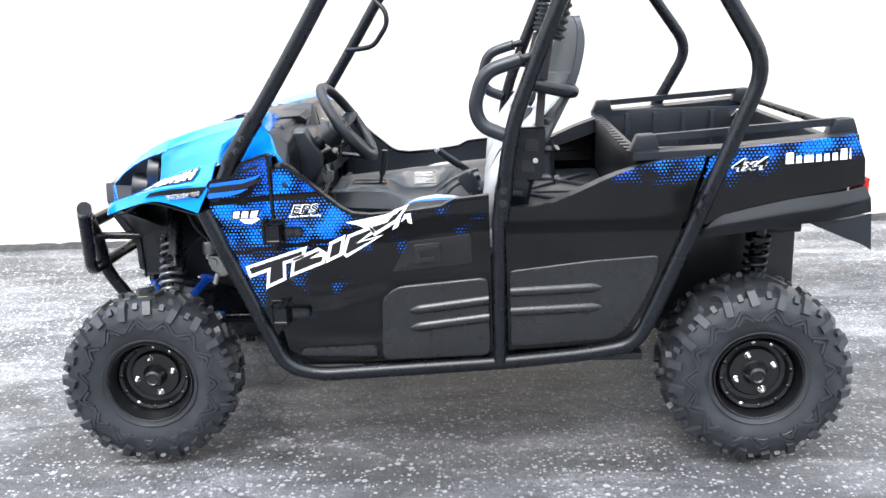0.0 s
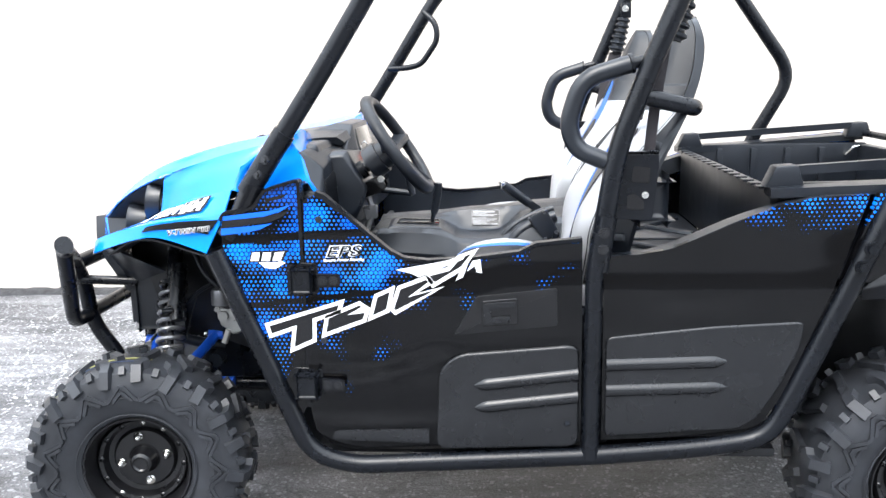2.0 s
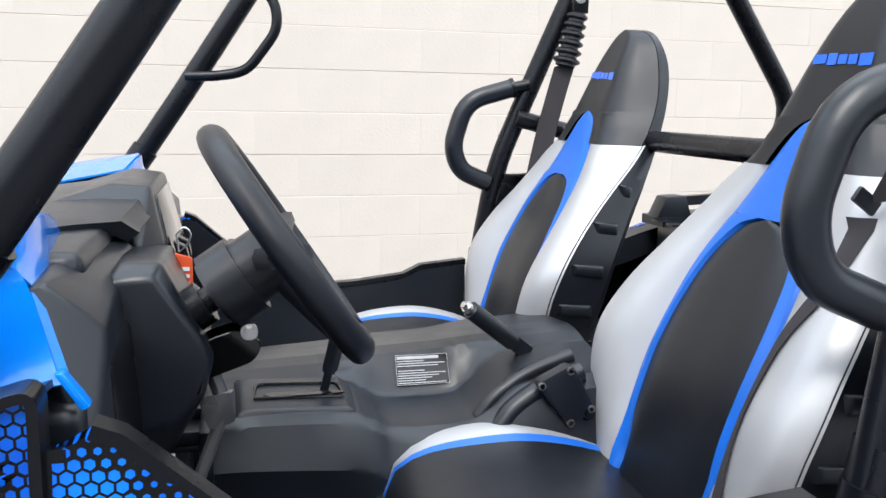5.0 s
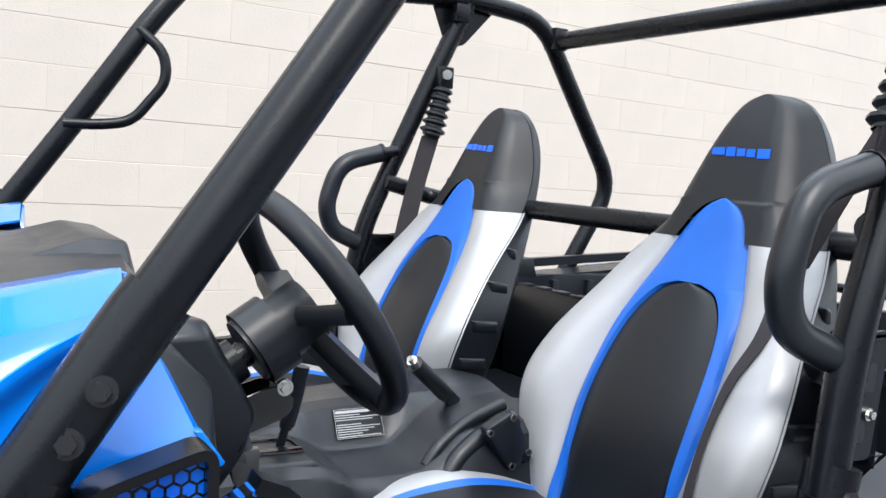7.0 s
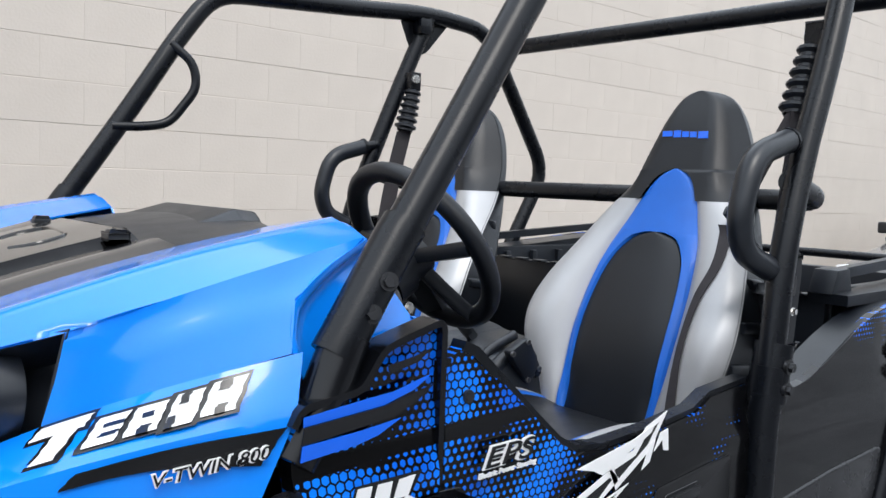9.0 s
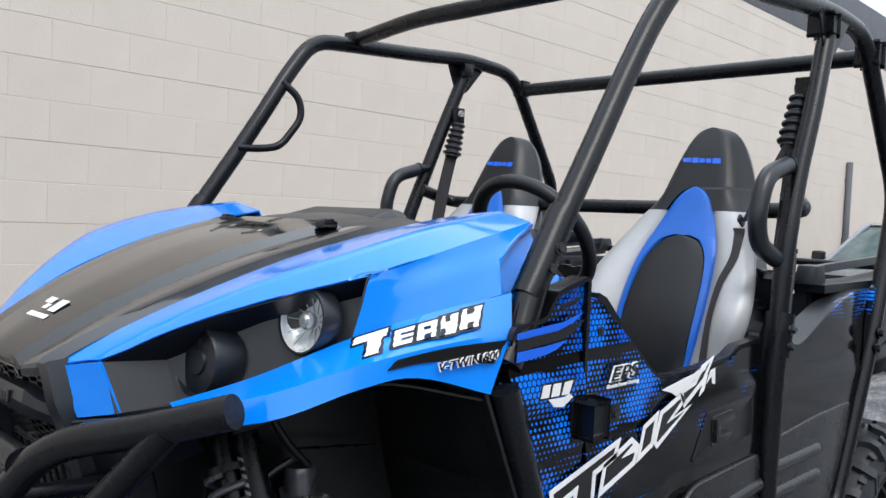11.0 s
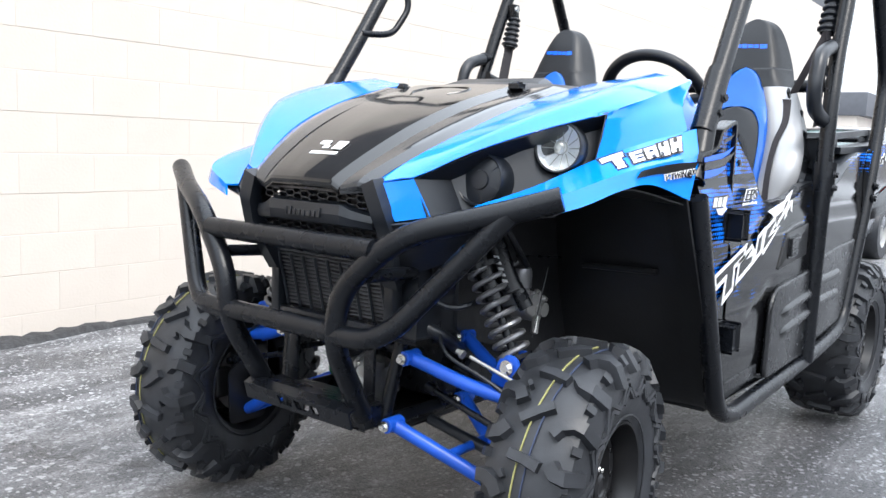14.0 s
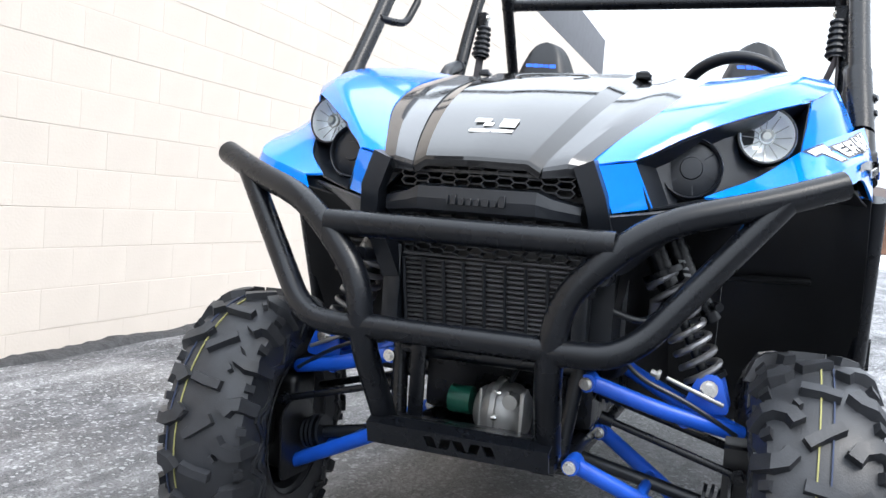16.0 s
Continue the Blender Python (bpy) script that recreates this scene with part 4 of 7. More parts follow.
def hex_mesh(y0, y1, z0, z1, w, h, at, thickness=0.0035):
    """A net of flat hexagon openings between black webs."""
    edges = set()
    for i in range(int((y1 - y0) / (w * 0.8)) + 1):
        for j in range(int((z1 - z0) / h) + 1):
            y, z = y0 + w * 0.8 * i, z0 + h * (j + 0.5 * (i % 2))
            ring = [(y, z), (y + w * 0.2, z + h * 0.5), (y + w * 0.8, z + h * 0.5), (y + w, z), (y + w * 0.8, z - h * 0.5), (y + w * 0.2, z - h * 0.5)]
            ring = [(round(a, 4), round(b, 4)) for a, b in ring]
            for a, b in zip(ring, ring[1:] + ring[:1]):
                edges.add((min(a, b), max(a, b)))
    web = [(0.008, -thickness), (0.008, thickness), (-0.004, thickness * 0.7), (-0.004, -thickness * 0.7)]
    return join(*[sweep([at(*a), at(*b)], web) for a, b in sorted(edges)])


part("grille_mesh", hex_mesh(-0.185, 0.155, 0.942, 0.976, 0.036, 0.0145, lambda y, z: (-0.243 + (0.98 - z) * 0.15 + abs(y) * 0.10, y, z), 0.0019), m_black, nose)
part("grille_mesh", hex_mesh(-0.20, 0.175, 0.812, 0.890, 0.036, 0.0145, lambda y, z: (-0.214 + (0.9 - z) * 0.45 + abs(y) * 0.08, y, z), 0.0019), m_black, nose)
bars = []
for k in range(9):
    y = -0.176 + k * 0.044
    bars.append(rod((-0.136, y, 0.655), (-0.136 - 0.036, y, 0.795), 0.0042, 6))
bars += [box(-0.160, -0.125, -0.20, 0.20, 0.632, 0.655, 0.006), box(-0.165, -0.13, -0.215, -0.185, 0.64, 0.82, 0.006), box(-0.165, -0.13, 0.185, 0.215, 0.64, 0.82, 0.006)]
part("radiator_guard", join(*bars), m_black, nose, "black radiator guard bars")
part("radiator", join(box(-0.10, -0.06, -0.19, 0.19, 0.64, 0.96, 0.004)), m_dark, utv, "dark radiator core")
for k in range(15):
    z = 0.664 + k * 0.0100
    part("radiator_slat", moved(box(-0.004, 0.004, -0.18, 0.18, -0.0022, 0.0022, 0.001, 1), Matrix.Translation((-0.126 - (z - 0.655) * 0.257, 0, z)) @ Matrix.Rotation(radians(-28), 4, "Y")), m_fin, nose)
for s in (-1, 1):
    part("radiator_shroud", box(-0.125, 0.03, 0.175 * s, 0.245 * s, 0.63, 0.94, 0.012), m_black, utv, "black radiator shroud")
fb = join(*frame_bits)
old = nose.data
nose.data = mesh_of("grille_frame", fb, m_black)
nose.data.set_sharp_from_angle(angle=radians(30))
bpy.data.meshes.remove(old)
for s in (-1, 1):
    part("under_wing", thick(loft([sided([(-0.217, 0.252, 0.908), (-0.172, 0.320, 0.920), (-0.118, 0.42, 0.940)], s), sided([(-0.16, 0.222, 0.80), (-0.10, 0.26, 0.80), (0.0, 0.30, 0.84)], s)], 8, 3), 0.006), m_black, nose)

# ---- bull bar ----
bull = part("bull_bar", rod((-0.305, -0.284, 0.858), (-0.305, 0.284, 0.858), 0.0245, 16), m_steel, utv, "black tubular steel bull bar")
part("bar_tube", rod((-0.320, -0.19, 0.668), (-0.320, 0.19, 0.668), 0.0235, 16), m_steel, bull)
for s in (-1, 1):
    part("bar_tube", tube(sided([(-0.145, 0.662, 0.988), (-0.205, 0.545, 0.948), (-0.290, 0.345, 0.895), (-0.322, 0.205, 0.760), (-0.321, 0.190, 0.640), (-0.205, 0.174, 0.450)], s * 0.972), 0.0255, 0.09, 16), m_steel, bull)
    part("bar_tube", tube(sided([(-0.196, 0.566, 0.950), (-0.300, 0.355, 0.700), (-0.321, 0.300, 0.668), (-0.321, 0.192, 0.664)], s * 0.972), 0.0235, 0.07, 16), m_steel, bull)
    part("bar_stay", sweep(sided([(-0.300, 0.27, 0.80), (-0.12, 0.25, 0.79)], s * 0.972), circle(0.015, 10)), m_steel, bull)
    part("bar_foot", box(-0.215, -0.155, 0.145 * s, 0.182 * s, 0.42, 0.472, 0.004), m_steel, bull)
def lip(v, y):
    """A place on the front lip of the skid plate: v down it from 0 to 1."""
    return (-0.272 + 0.012 * v, y, 0.474 - 0.042 * v)


lip_grid = bmesh.new()
holes = [-0.080, -0.050, -0.020, 0.010, 0.040]
stops = [-0.187] + [q for y in holes for q in (y, y + 0.020)] + [0.187]
rows = [[lip_grid.verts.new(lip(v, y + (0.018 * (min(max(v, 0.22), 0.72) - 0.47) * (1 if (k - 1) // 2 % 2 else -1) if 0 < k < len(stops) - 1 else 0))) for k, y in enumerate(stops)] for v in (0, 0.22, 0.72, 1)]
for i in range(3):
    for k in range(len(stops) - 1):
        if i != 1 or k % 2 == 0:
            lip_grid.faces.new((rows[i][k], rows[i][k + 1], rows[i + 1][k + 1], rows[i + 1][k]))
skid = part("skid_plate", join(thick(loft([[(-0.10, -0.18, 0.458), (-0.10, 0.18, 0.458)], [(-0.245, -0.187, 0.486), (-0.245, 0.187, 0.486)], [(-0.271, -0.187, 0.4745), (-0.271, 0.187, 0.4745)]], 4, 2), 0.005), thick(lip_grid, 0.005)), m_steel, bull, "folded black steel skid plate with cut-outs in its lip", smooth=False)


# ---- doors and side panels ----
DOOR = [(0.560, 1.116), (0.590, 1.131), (0.612, 1.122), (0.678, 1.063), (0.728, 1.018), (0.780, 0.974), (0.816, 0.954), (0.880, 0.946), (1.000, 0.953), (1.120, 0.968), (1.165, 0.990), (1.282, 1.002), (1.282, 0.440), (0.900, 0.424), (0.650, 0.424), (0.600, 0.438), (0.562, 0.480), (0.552, 0.540)]


def door_y(x, z):
    """The door skin: a crease under the shoulder, a slight belly and a tuck at the sill."""
    crease = 0.857 + 0.105 * (x - 0.6)
    lower = 0.668 + 0.25 * ease(x, 0.70, 0.95) * 0.22
    return 0.728 + 0.010 * ease(z, crease + 0.012, crease - 0.012) - 0.008 * ease(z, 1.02, 1.12) - 0.012 * ease(z, lower, lower - 0.03) * (1 if x < 0.93 else 0.4) - 0.010 * ease(z, 0.52, 0.42)


def front_y(x, z):
    return 0.726 + 0.008 * ease(z, 0.915, 0.895) - 0.006 * ease(z, 1.00, 1.08) + 0.010 * ease(z, 1.00, 0.985) * ease(z, 0.93, 0.95)


def rear_y(x, z):
    return 0.732 + 0.006 * ease(z, 0.915, 0.895) - 0.015 * ease(x, 1.80, 1.98) * ease(z, 0.9, 1.05) - 0.010 * ease(z, 0.55, 0.45)


def ridge(x0, x1, z0, z1, y, s, blunt_front):
    """A raised rounded rib on a guard, pointed at one end; its middle line runs from z0 to z1."""
    rows = []
    for i in range(25):
        f = i / 24
        g = f if blunt_front else 1 - f
        grow = ease(g, -0.02, 0.16) * 0.92 + 0.08
        x, z = x0 + (x1 - x0) * f, z0 + (z1 - z0) * f
        rows.append([(x, s * (y - 0.003 + 0.0155 * grow * d), z + 0.019 * grow * u) for u, d in ((-1, 0), (-0.86, 0.35), (-0.55, 0.85), (-0.2, 1), (0.3, 0.94), (0.75, 0.5), (1, 0))])
    return sheet(rows)


for s in (-1, 1):
    near = s < 0
    door = part("door", panel(DOOR, door_y, s, 0.022), m_doorprint, utv, "black and blue door with hexagon print", sharp=30)
    part("door_lining", panel([(x + (0.004 if x < 0.9 else -0.004), z - 0.004) for x, z in DOOR], lambda x, z: 0.700 - 0.02 * ease(z, 0.9, 0.7), s, 0.004, 0.06), m_black, door, "black inner door skin")
    part("door_capping", sweep(sided([(x, 0.712, z + 0.003) for x, z in DOOR[1:12]], s), [(0.010, -0.007), (0.012, 0.007), (-0.016, 0.007), (-0.016, -0.007)]), m_steel, door)
    part("lower_guard", join(plate(round_poly([(0.895, 0.435), (0.905, 0.660), (0.955, 0.706), (1.276, 0.733), (1.276, 0.448)], 0.03), 0.728 * s, 0.747 * s, 0.010, 3)), m_guard, door, "matt grey lower door guard")
    for z in (0.555, 0.617):
        part("guard_rib", ridge(0.987, 1.272, z, z + 0.034, 0.7455, s, True), m_guard, door)
    part("sill_strip", plate(round_poly([(0.605, 0.452), (0.615, 0.480), (0.875, 0.487), (0.875, 0.445)], 0.008), 0.712 * s, 0.728 * s, 0.004), m_guard, door)
    latch = part("latch_panel", plate(round_poly([(1.008, 0.862), (1.218, 0.884), (1.219, 0.782), (0.947, 0.757)], 0.008), 0.730 * s, 0.7430 * s, 0.003), m_rim, door, "black latch panel")
    part("latch_recess", plate(round_poly([(1.022, 0.850), (1.116, 0.858), (1.116, 0.788), (1.022, 0.782)], 0.006), 0.7405 * s, 0.7455 * s, 0.001, 1), m_ink, latch)
    part("latch_lever", join(plate(round_poly([(1.027, 0.845), (1.111, 0.852), (1.111, 0.836), (1.046, 0.830), (1.046, 0.808), (1.096, 0.812), (1.096, 0.796), (1.029, 0.790)], 0.004), 0.742 * s, 0.754 * s, 0.002)), m_guard, latch)
    for z in (0.908, 0.618):
        part("hinge_recess", plate(round_poly([(0.508, z - 0.044), (0.508, z + 0.046), (0.590, z + 0.044), (0.594, z - 0.040)], 0.014, 4), 0.7285 * s, 0.7360 * s, 0.001, 1), m_satin, door)
        hinge = part("hinge", join(box(0.527, 0.577, 0.728 * s, 0.765 * s, z - 0.030, z + 0.032, 0.008, 3), rod((0.551, 0.746 * s, z - 0.036), (0.551, 0.748 * s, z + 0.036), 0.008)), m_steel, door, "black hinge block")
        part("hinge_leaf", plate(round_poly([(0.58, z - 0.022), (0.58, z + 0.018), (0.652, z + 0.016), (0.652, z - 0.018)], 0.012), 0.732 * s, 0.745 * s, 0.002), m_satin, hinge)
        for x in (0.605, 0.634):
            part("bolt", bolt((x, 0.744 * s, z - 0.001), (0, s, 0), 0.0085, 0.006), m_guard, hinge)
    for x, z in ((0.598, 1.067), (0.600, 0.742), (0.672, 0.466), (0.83, 0.470), (1.245, 0.515)):
        part("rivet", bolt((x, (0.744 if x > 1.2 else door_y(x, z) + 0.001) * s, z), (0, s, 0), 0.006, 0.004), m_black, door)
    front = part("cowl_panel", panel([(0.334, 1.066), (0.347, 1.083), (0.428, 1.094), (0.459, 1.139), (0.478, 1.147), (0.545, 1.166), (0.546, 0.560), (0.530, 0.530), (0.338, 0.965)], front_y, s, 0.03), m_doorprint, utv, "black and blue panel ahead of the door", sharp=30)
    part("cowl_lining", panel([(0.349, 1.076), (0.430, 1.087), (0.464, 1.134), (0.540, 1.158), (0.541, 0.560), (0.530, 0.540), (0.345, 0.965)], lambda x, z: 0.688, s, 0.004, 0.06), m_black, front)
    # black beads along the panel edges
    part("panel_trim", sweep(rounded(sided([(0.335, 0.712, 1.066), (0.346, 0.712, 1.0865), (0.426, 0.712, 1.0975), (0.457, 0.712, 1.1425), (0.477, 0.712, 1.1505), (0.5495, 0.712, 1.1715), (0.5495, 0.712, 1.05), (0.5495, 0.712, 0.56)], s), 0.014), [(0.0195, -0.0045), (0.0195, 0.0045), (-0.0195, 0.0045), (-0.0195, -0.0045)]), m_satin, front)
    part("cowl_top", thick(loft([sided([(0.465, 0.705, 1.138), (0.490, 0.705, 1.146), (0.520, 0.705, 1.155), (0.543, 0.705, 1.162)], s), sided([(0.47, 0.60, 1.130), (0.49, 0.60, 1.137), (0.520, 0.60, 1.146), (0.56, 0.60, 1.158)], s)], 12, 3), 0.006), m_black, front)
    part("door_trim", sweep(sided([(0.5565, 0.717, 1.120), (0.5545, 0.717, 0.95), (0.5505, 0.717, 0.70), (0.5475, 0.717, 0.545)], s), [(0.0145, -0.0035), (0.0145, 0.0035), (-0.0145, 0.0035), (-0.0145, -0.0035)]), m_satin, door)
    rear = part("rear_panel", panel([(1.336, 0.966), (1.42, 0.968), (1.50, 0.982), (1.574, 1.011), (1.702, 1.066), (1.78, 1.093), (1.850, 1.108), (1.990, 1.116), (1.955, 1.000), (1.840, 0.700), (1.795, 0.590), (1.745, 0.510), (1.690, 0.480), (1.336, 0.462)], rear_y, s, 0.02), m_rearprint, utv, "black rear side panel with blue hexagon print", sharp=30)
    part("panel_lip", thick(loft([sided([(1.336, 0.730, 0.967), (1.42, 0.730, 0.969), (1.50, 0.730, 0.983), (1.574, 0.730, 1.012), (1.702, 0.728, 1.067), (1.850, 0.720, 1.109), (1.985, 0.716, 1.116)], s),
                                  sided([(1.336, 0.69, 0.965), (1.42, 0.675, 0.967), (1.50, 0.662, 0.982), (1.574, 0.655, 1.011), (1.702, 0.655, 1.064), (1.850, 0.66, 1.104), (1.985, 0.67, 1.112)], s),
                                  sided([(1.336, 0.685, 0.93), (1.42, 0.668, 0.93), (1.50, 0.655, 0.94), (1.574, 0.648, 0.96), (1.702, 0.648, 1.0), (1.850, 0.652, 1.05), (1.985, 0.662, 1.08)], s)], 18, 3), 0.004), m_black, rear, "black moulded lip of the side panel")
    part("lower_guard", plate(round_poly([(1.342, 0.752), (1.62, 0.782), (1.846, 0.795), (1.835, 0.72), (1.785, 0.610), (1.735, 0.530), (1.690, 0.500), (1.342, 0.476)], 0.02), 0.724 * s, 0.743 * s, 0.008, 3), m_guard, rear, "matt grey lower guard")
    for z in (0.602, 0.672):
        part("guard_rib", ridge(1.346, 1.668, z + 0.004, z + 0.016, 0.7415, s, False), m_guard, rear)

# printed marks of the near side
near_front = next(o for o in utv.children if o.name.startswith("cowl_panel"))
near_door = next(o for o in utv.children if o.name.startswith("door") and not o.name.startswith("door_"))
near_rear = next(o for o in utv.children if o.name.startswith("rear_panel"))
near_wing = next(o for o in utv.children if o.name.startswith("front_wing"))


def decal(name, polys, y, material, parent, label="", depth=0.0012):
    return part(name, join(*[plate(p, y, y - depth, 0) for p in polys]), material, parent, label, smooth=False)


decal("stripe", [[(0.345, 1.078), (0.430, 1.088), (0.470, 1.092), (0.530, 1.108), (0.500, 1.090), (0.455, 1.077), (0.345, 1.067)]], -0.7330, m_skyprint, near_front, "bright blue printed stripe")
decal("stripe", [[(0.344, 1.067), (0.455, 1.077), (0.530, 1.095), (0.505, 1.077), (0.470, 1.062), (0.342, 1.047)]], -0.7360, m_ink, near_front)
decal("stripe", [[(0.341, 1.047), (0.420, 1.053), (0.478, 1.060), (0.445, 1.044), (0.415, 1.037), (0.339, 1.029)]], -0.7385, m_skyprint, near_front, "bright blue printed stripe")
decal("stripe", [[(0.460, 1.124), (0.500, 1.132), (0.528, 1.140), (0.505, 1.124), (0.462, 1.114)]], -0.7330, m_ink, near_front)
# shock maker's mark: plain slanted blocks
decal("sticker", [[(0.413, 0.959), (0.419, 0.982), (0.440, 0.982), (0.435, 0.959)], [(0.442, 0.959), (0.448, 0.982), (0.470, 0.982), (0.465, 0.959)], [(0.472, 0.959), (0.480, 0.982), (0.505, 0.984), (0.494, 0.959)], [(0.435, 0.955), (0.483, 0.955), (0.494, 0.960), (0.507, 0.953), (0.478, 0.937), (0.451, 0.940)]], -0.7362, m_white, near_front, "white sticker with a tailed shape")
decal("sticker_edge", [[(0.408, 0.955), (0.416, 0.985), (0.516, 0.988), (0.498, 0.957)]], -0.7353, m_ink, near_front)
part("lettering", side_print("EPS", 0.040, 0.614, 0.970, -0.7405, 0.03, 0.3, width=0.100, bold=0.0020), m_white, near_door, "white outlined EPS lettering")
part("lettering", side_print("EPS", 0.040, 0.614, 0.970, -0.7425, 0.03, 0.3, width=0.100, bold=0.0), m_ink, near_door)
part("lettering", side_print("Electric Power Steering", 0.010, 0.608, 0.957, -0.7400, 0.03, 0.2, width=0.110, bold=0.0003), m_white, near_door, "small white lettering")


def outline(poly, w, y):
    """A closed line of half width w that runs round a slanted block, mitred at its corners."""
    k, bm = len(poly), bmesh.new()
    rings = []
    for i in range(k):
        a, b, c = Vector(poly[i - 1]), Vector(poly[i]), Vector(poly[(i + 1) % k])
        d0, d1 = (b - a).normalized(), (c - b).normalized()
        n = Vector((-d0.y - d1.y, d0.x + d1.x))
        n = n.normalized() * min(2.2 * w, w / max(0.2, (n.length / 2)))
        rings.append([bm.verts.new((q.x, yy, q.y)) for q in (b - n, b + n) for yy in (y, y - 0.0012)])
    for i in range(k):
        r0, r1 = rings[i], rings[(i + 1) % k]
        for p, q in ((0, 2), (2, 3), (3, 1), (1, 0)):
            bm.faces.new((r0[p], r0[q], r1[q], r1[p]))
    return bm


# the large outlined mark across the door: slanted blocks that climb to the rear
def along(u, v):
    """Place on the mark: u along it from 0 to 1, v up it from 0 to 1."""
    x = 0.470 + 0.525 * u - 0.022 * v + 0.045 * u * v
    z = 0.704 + 0.195 * u + (0.082 - 0.012 * u) * v
    return (x, z)


strokes = []
for poly in ([(0.0, 0.62), (0.0, 1.0), (0.36, 0.96), (0.34, 0.66), (0.22, 0.66), (0.20, 0.0), (0.08, -0.05), (0.12, 0.62)],
             [(0.25, 0.05), (0.28, 0.62), (0.44, 0.72), (0.47, 0.50), (0.40, 0.45), (0.48, 0.38), (0.46, 0.05)],
             [(0.49, 0.05), (0.52, 0.78), (0.60, 0.85), (0.58, 0.10)],
             [(0.60, 0.10), (0.63, 0.80), (0.76, 0.85), (0.79, 0.60), (0.70, 0.35), (0.84, 0.25), (0.62, -0.08)],
             [(0.76, 0.95), (0.86, 0.90), (0.90, 1.25), (0.97, 1.30), (0.93, 0.75), (0.80, 0.45)]):
    strokes.append([along(u, v) for u, v in poly])
for stroke in strokes:
    part("large_mark", outline(stroke, 0.0052, -0.7425), m_white, near_door, "white outline of a large slanted mark", smooth=False)
    decal("mark_fill", [stroke], -0.7412, m_ink, near_door)
for spur in ([(0.985, 0.930), (1.000, 0.958), (1.020, 0.962), (1.024, 0.925), (1.010, 0.928), (1.006, 0.945)], [(0.80, 0.935), (0.93, 0.958), (0.985, 0.975), (0.975, 0.962), (0.86, 0.915), (0.84, 0.925)], [(0.955, 0.905), (0.975, 0.945), (0.988, 0.95), (0.975, 0.915)]):
    decal("large_mark", [spur], -0.7435, m_white, near_door)
part("lettering", side_print("4x4", 0.052, 2.063, 1.070, -0.7445, 0.05, 0.3, width=0.118, bold=0.0028), m_white, near_rear, "white four by four lettering")
for k, (x, w, h) in enumerate(((2.235, 0.030, 0.036), (2.268, 0.022, 0.024), (2.293, 0.034, 0.024), (2.330, 0.022, 0.024), (2.355, 0.022, 0.024), (2.380, 0.022, 0.024), (2.405, 0.026, 0.036), (2.435, 0.010, 0.034))):
    decal("side_badge", [[(x, 1.086 + 0.05 * (x - 2.235)), (x + w - 0.004, 1.086 + 0.05 * (x + w - 2.235)), (x + w - 0.007, 1.086 + h + 0.05 * (x + w - 2.235)), (x, 1.086 + h + 0.05 * (x - 2.235))]], -0.7365 + 0.02 * ease(x, 2.40, 2.50), m_white, near_rear, "white block of the bed side badge")
part("lettering", side_print("4x4", 0.052, 2.063, 1.070, -0.7462, 0.05, 0.3, width=0.118, bold=0.0002), m_ink, near_rear)

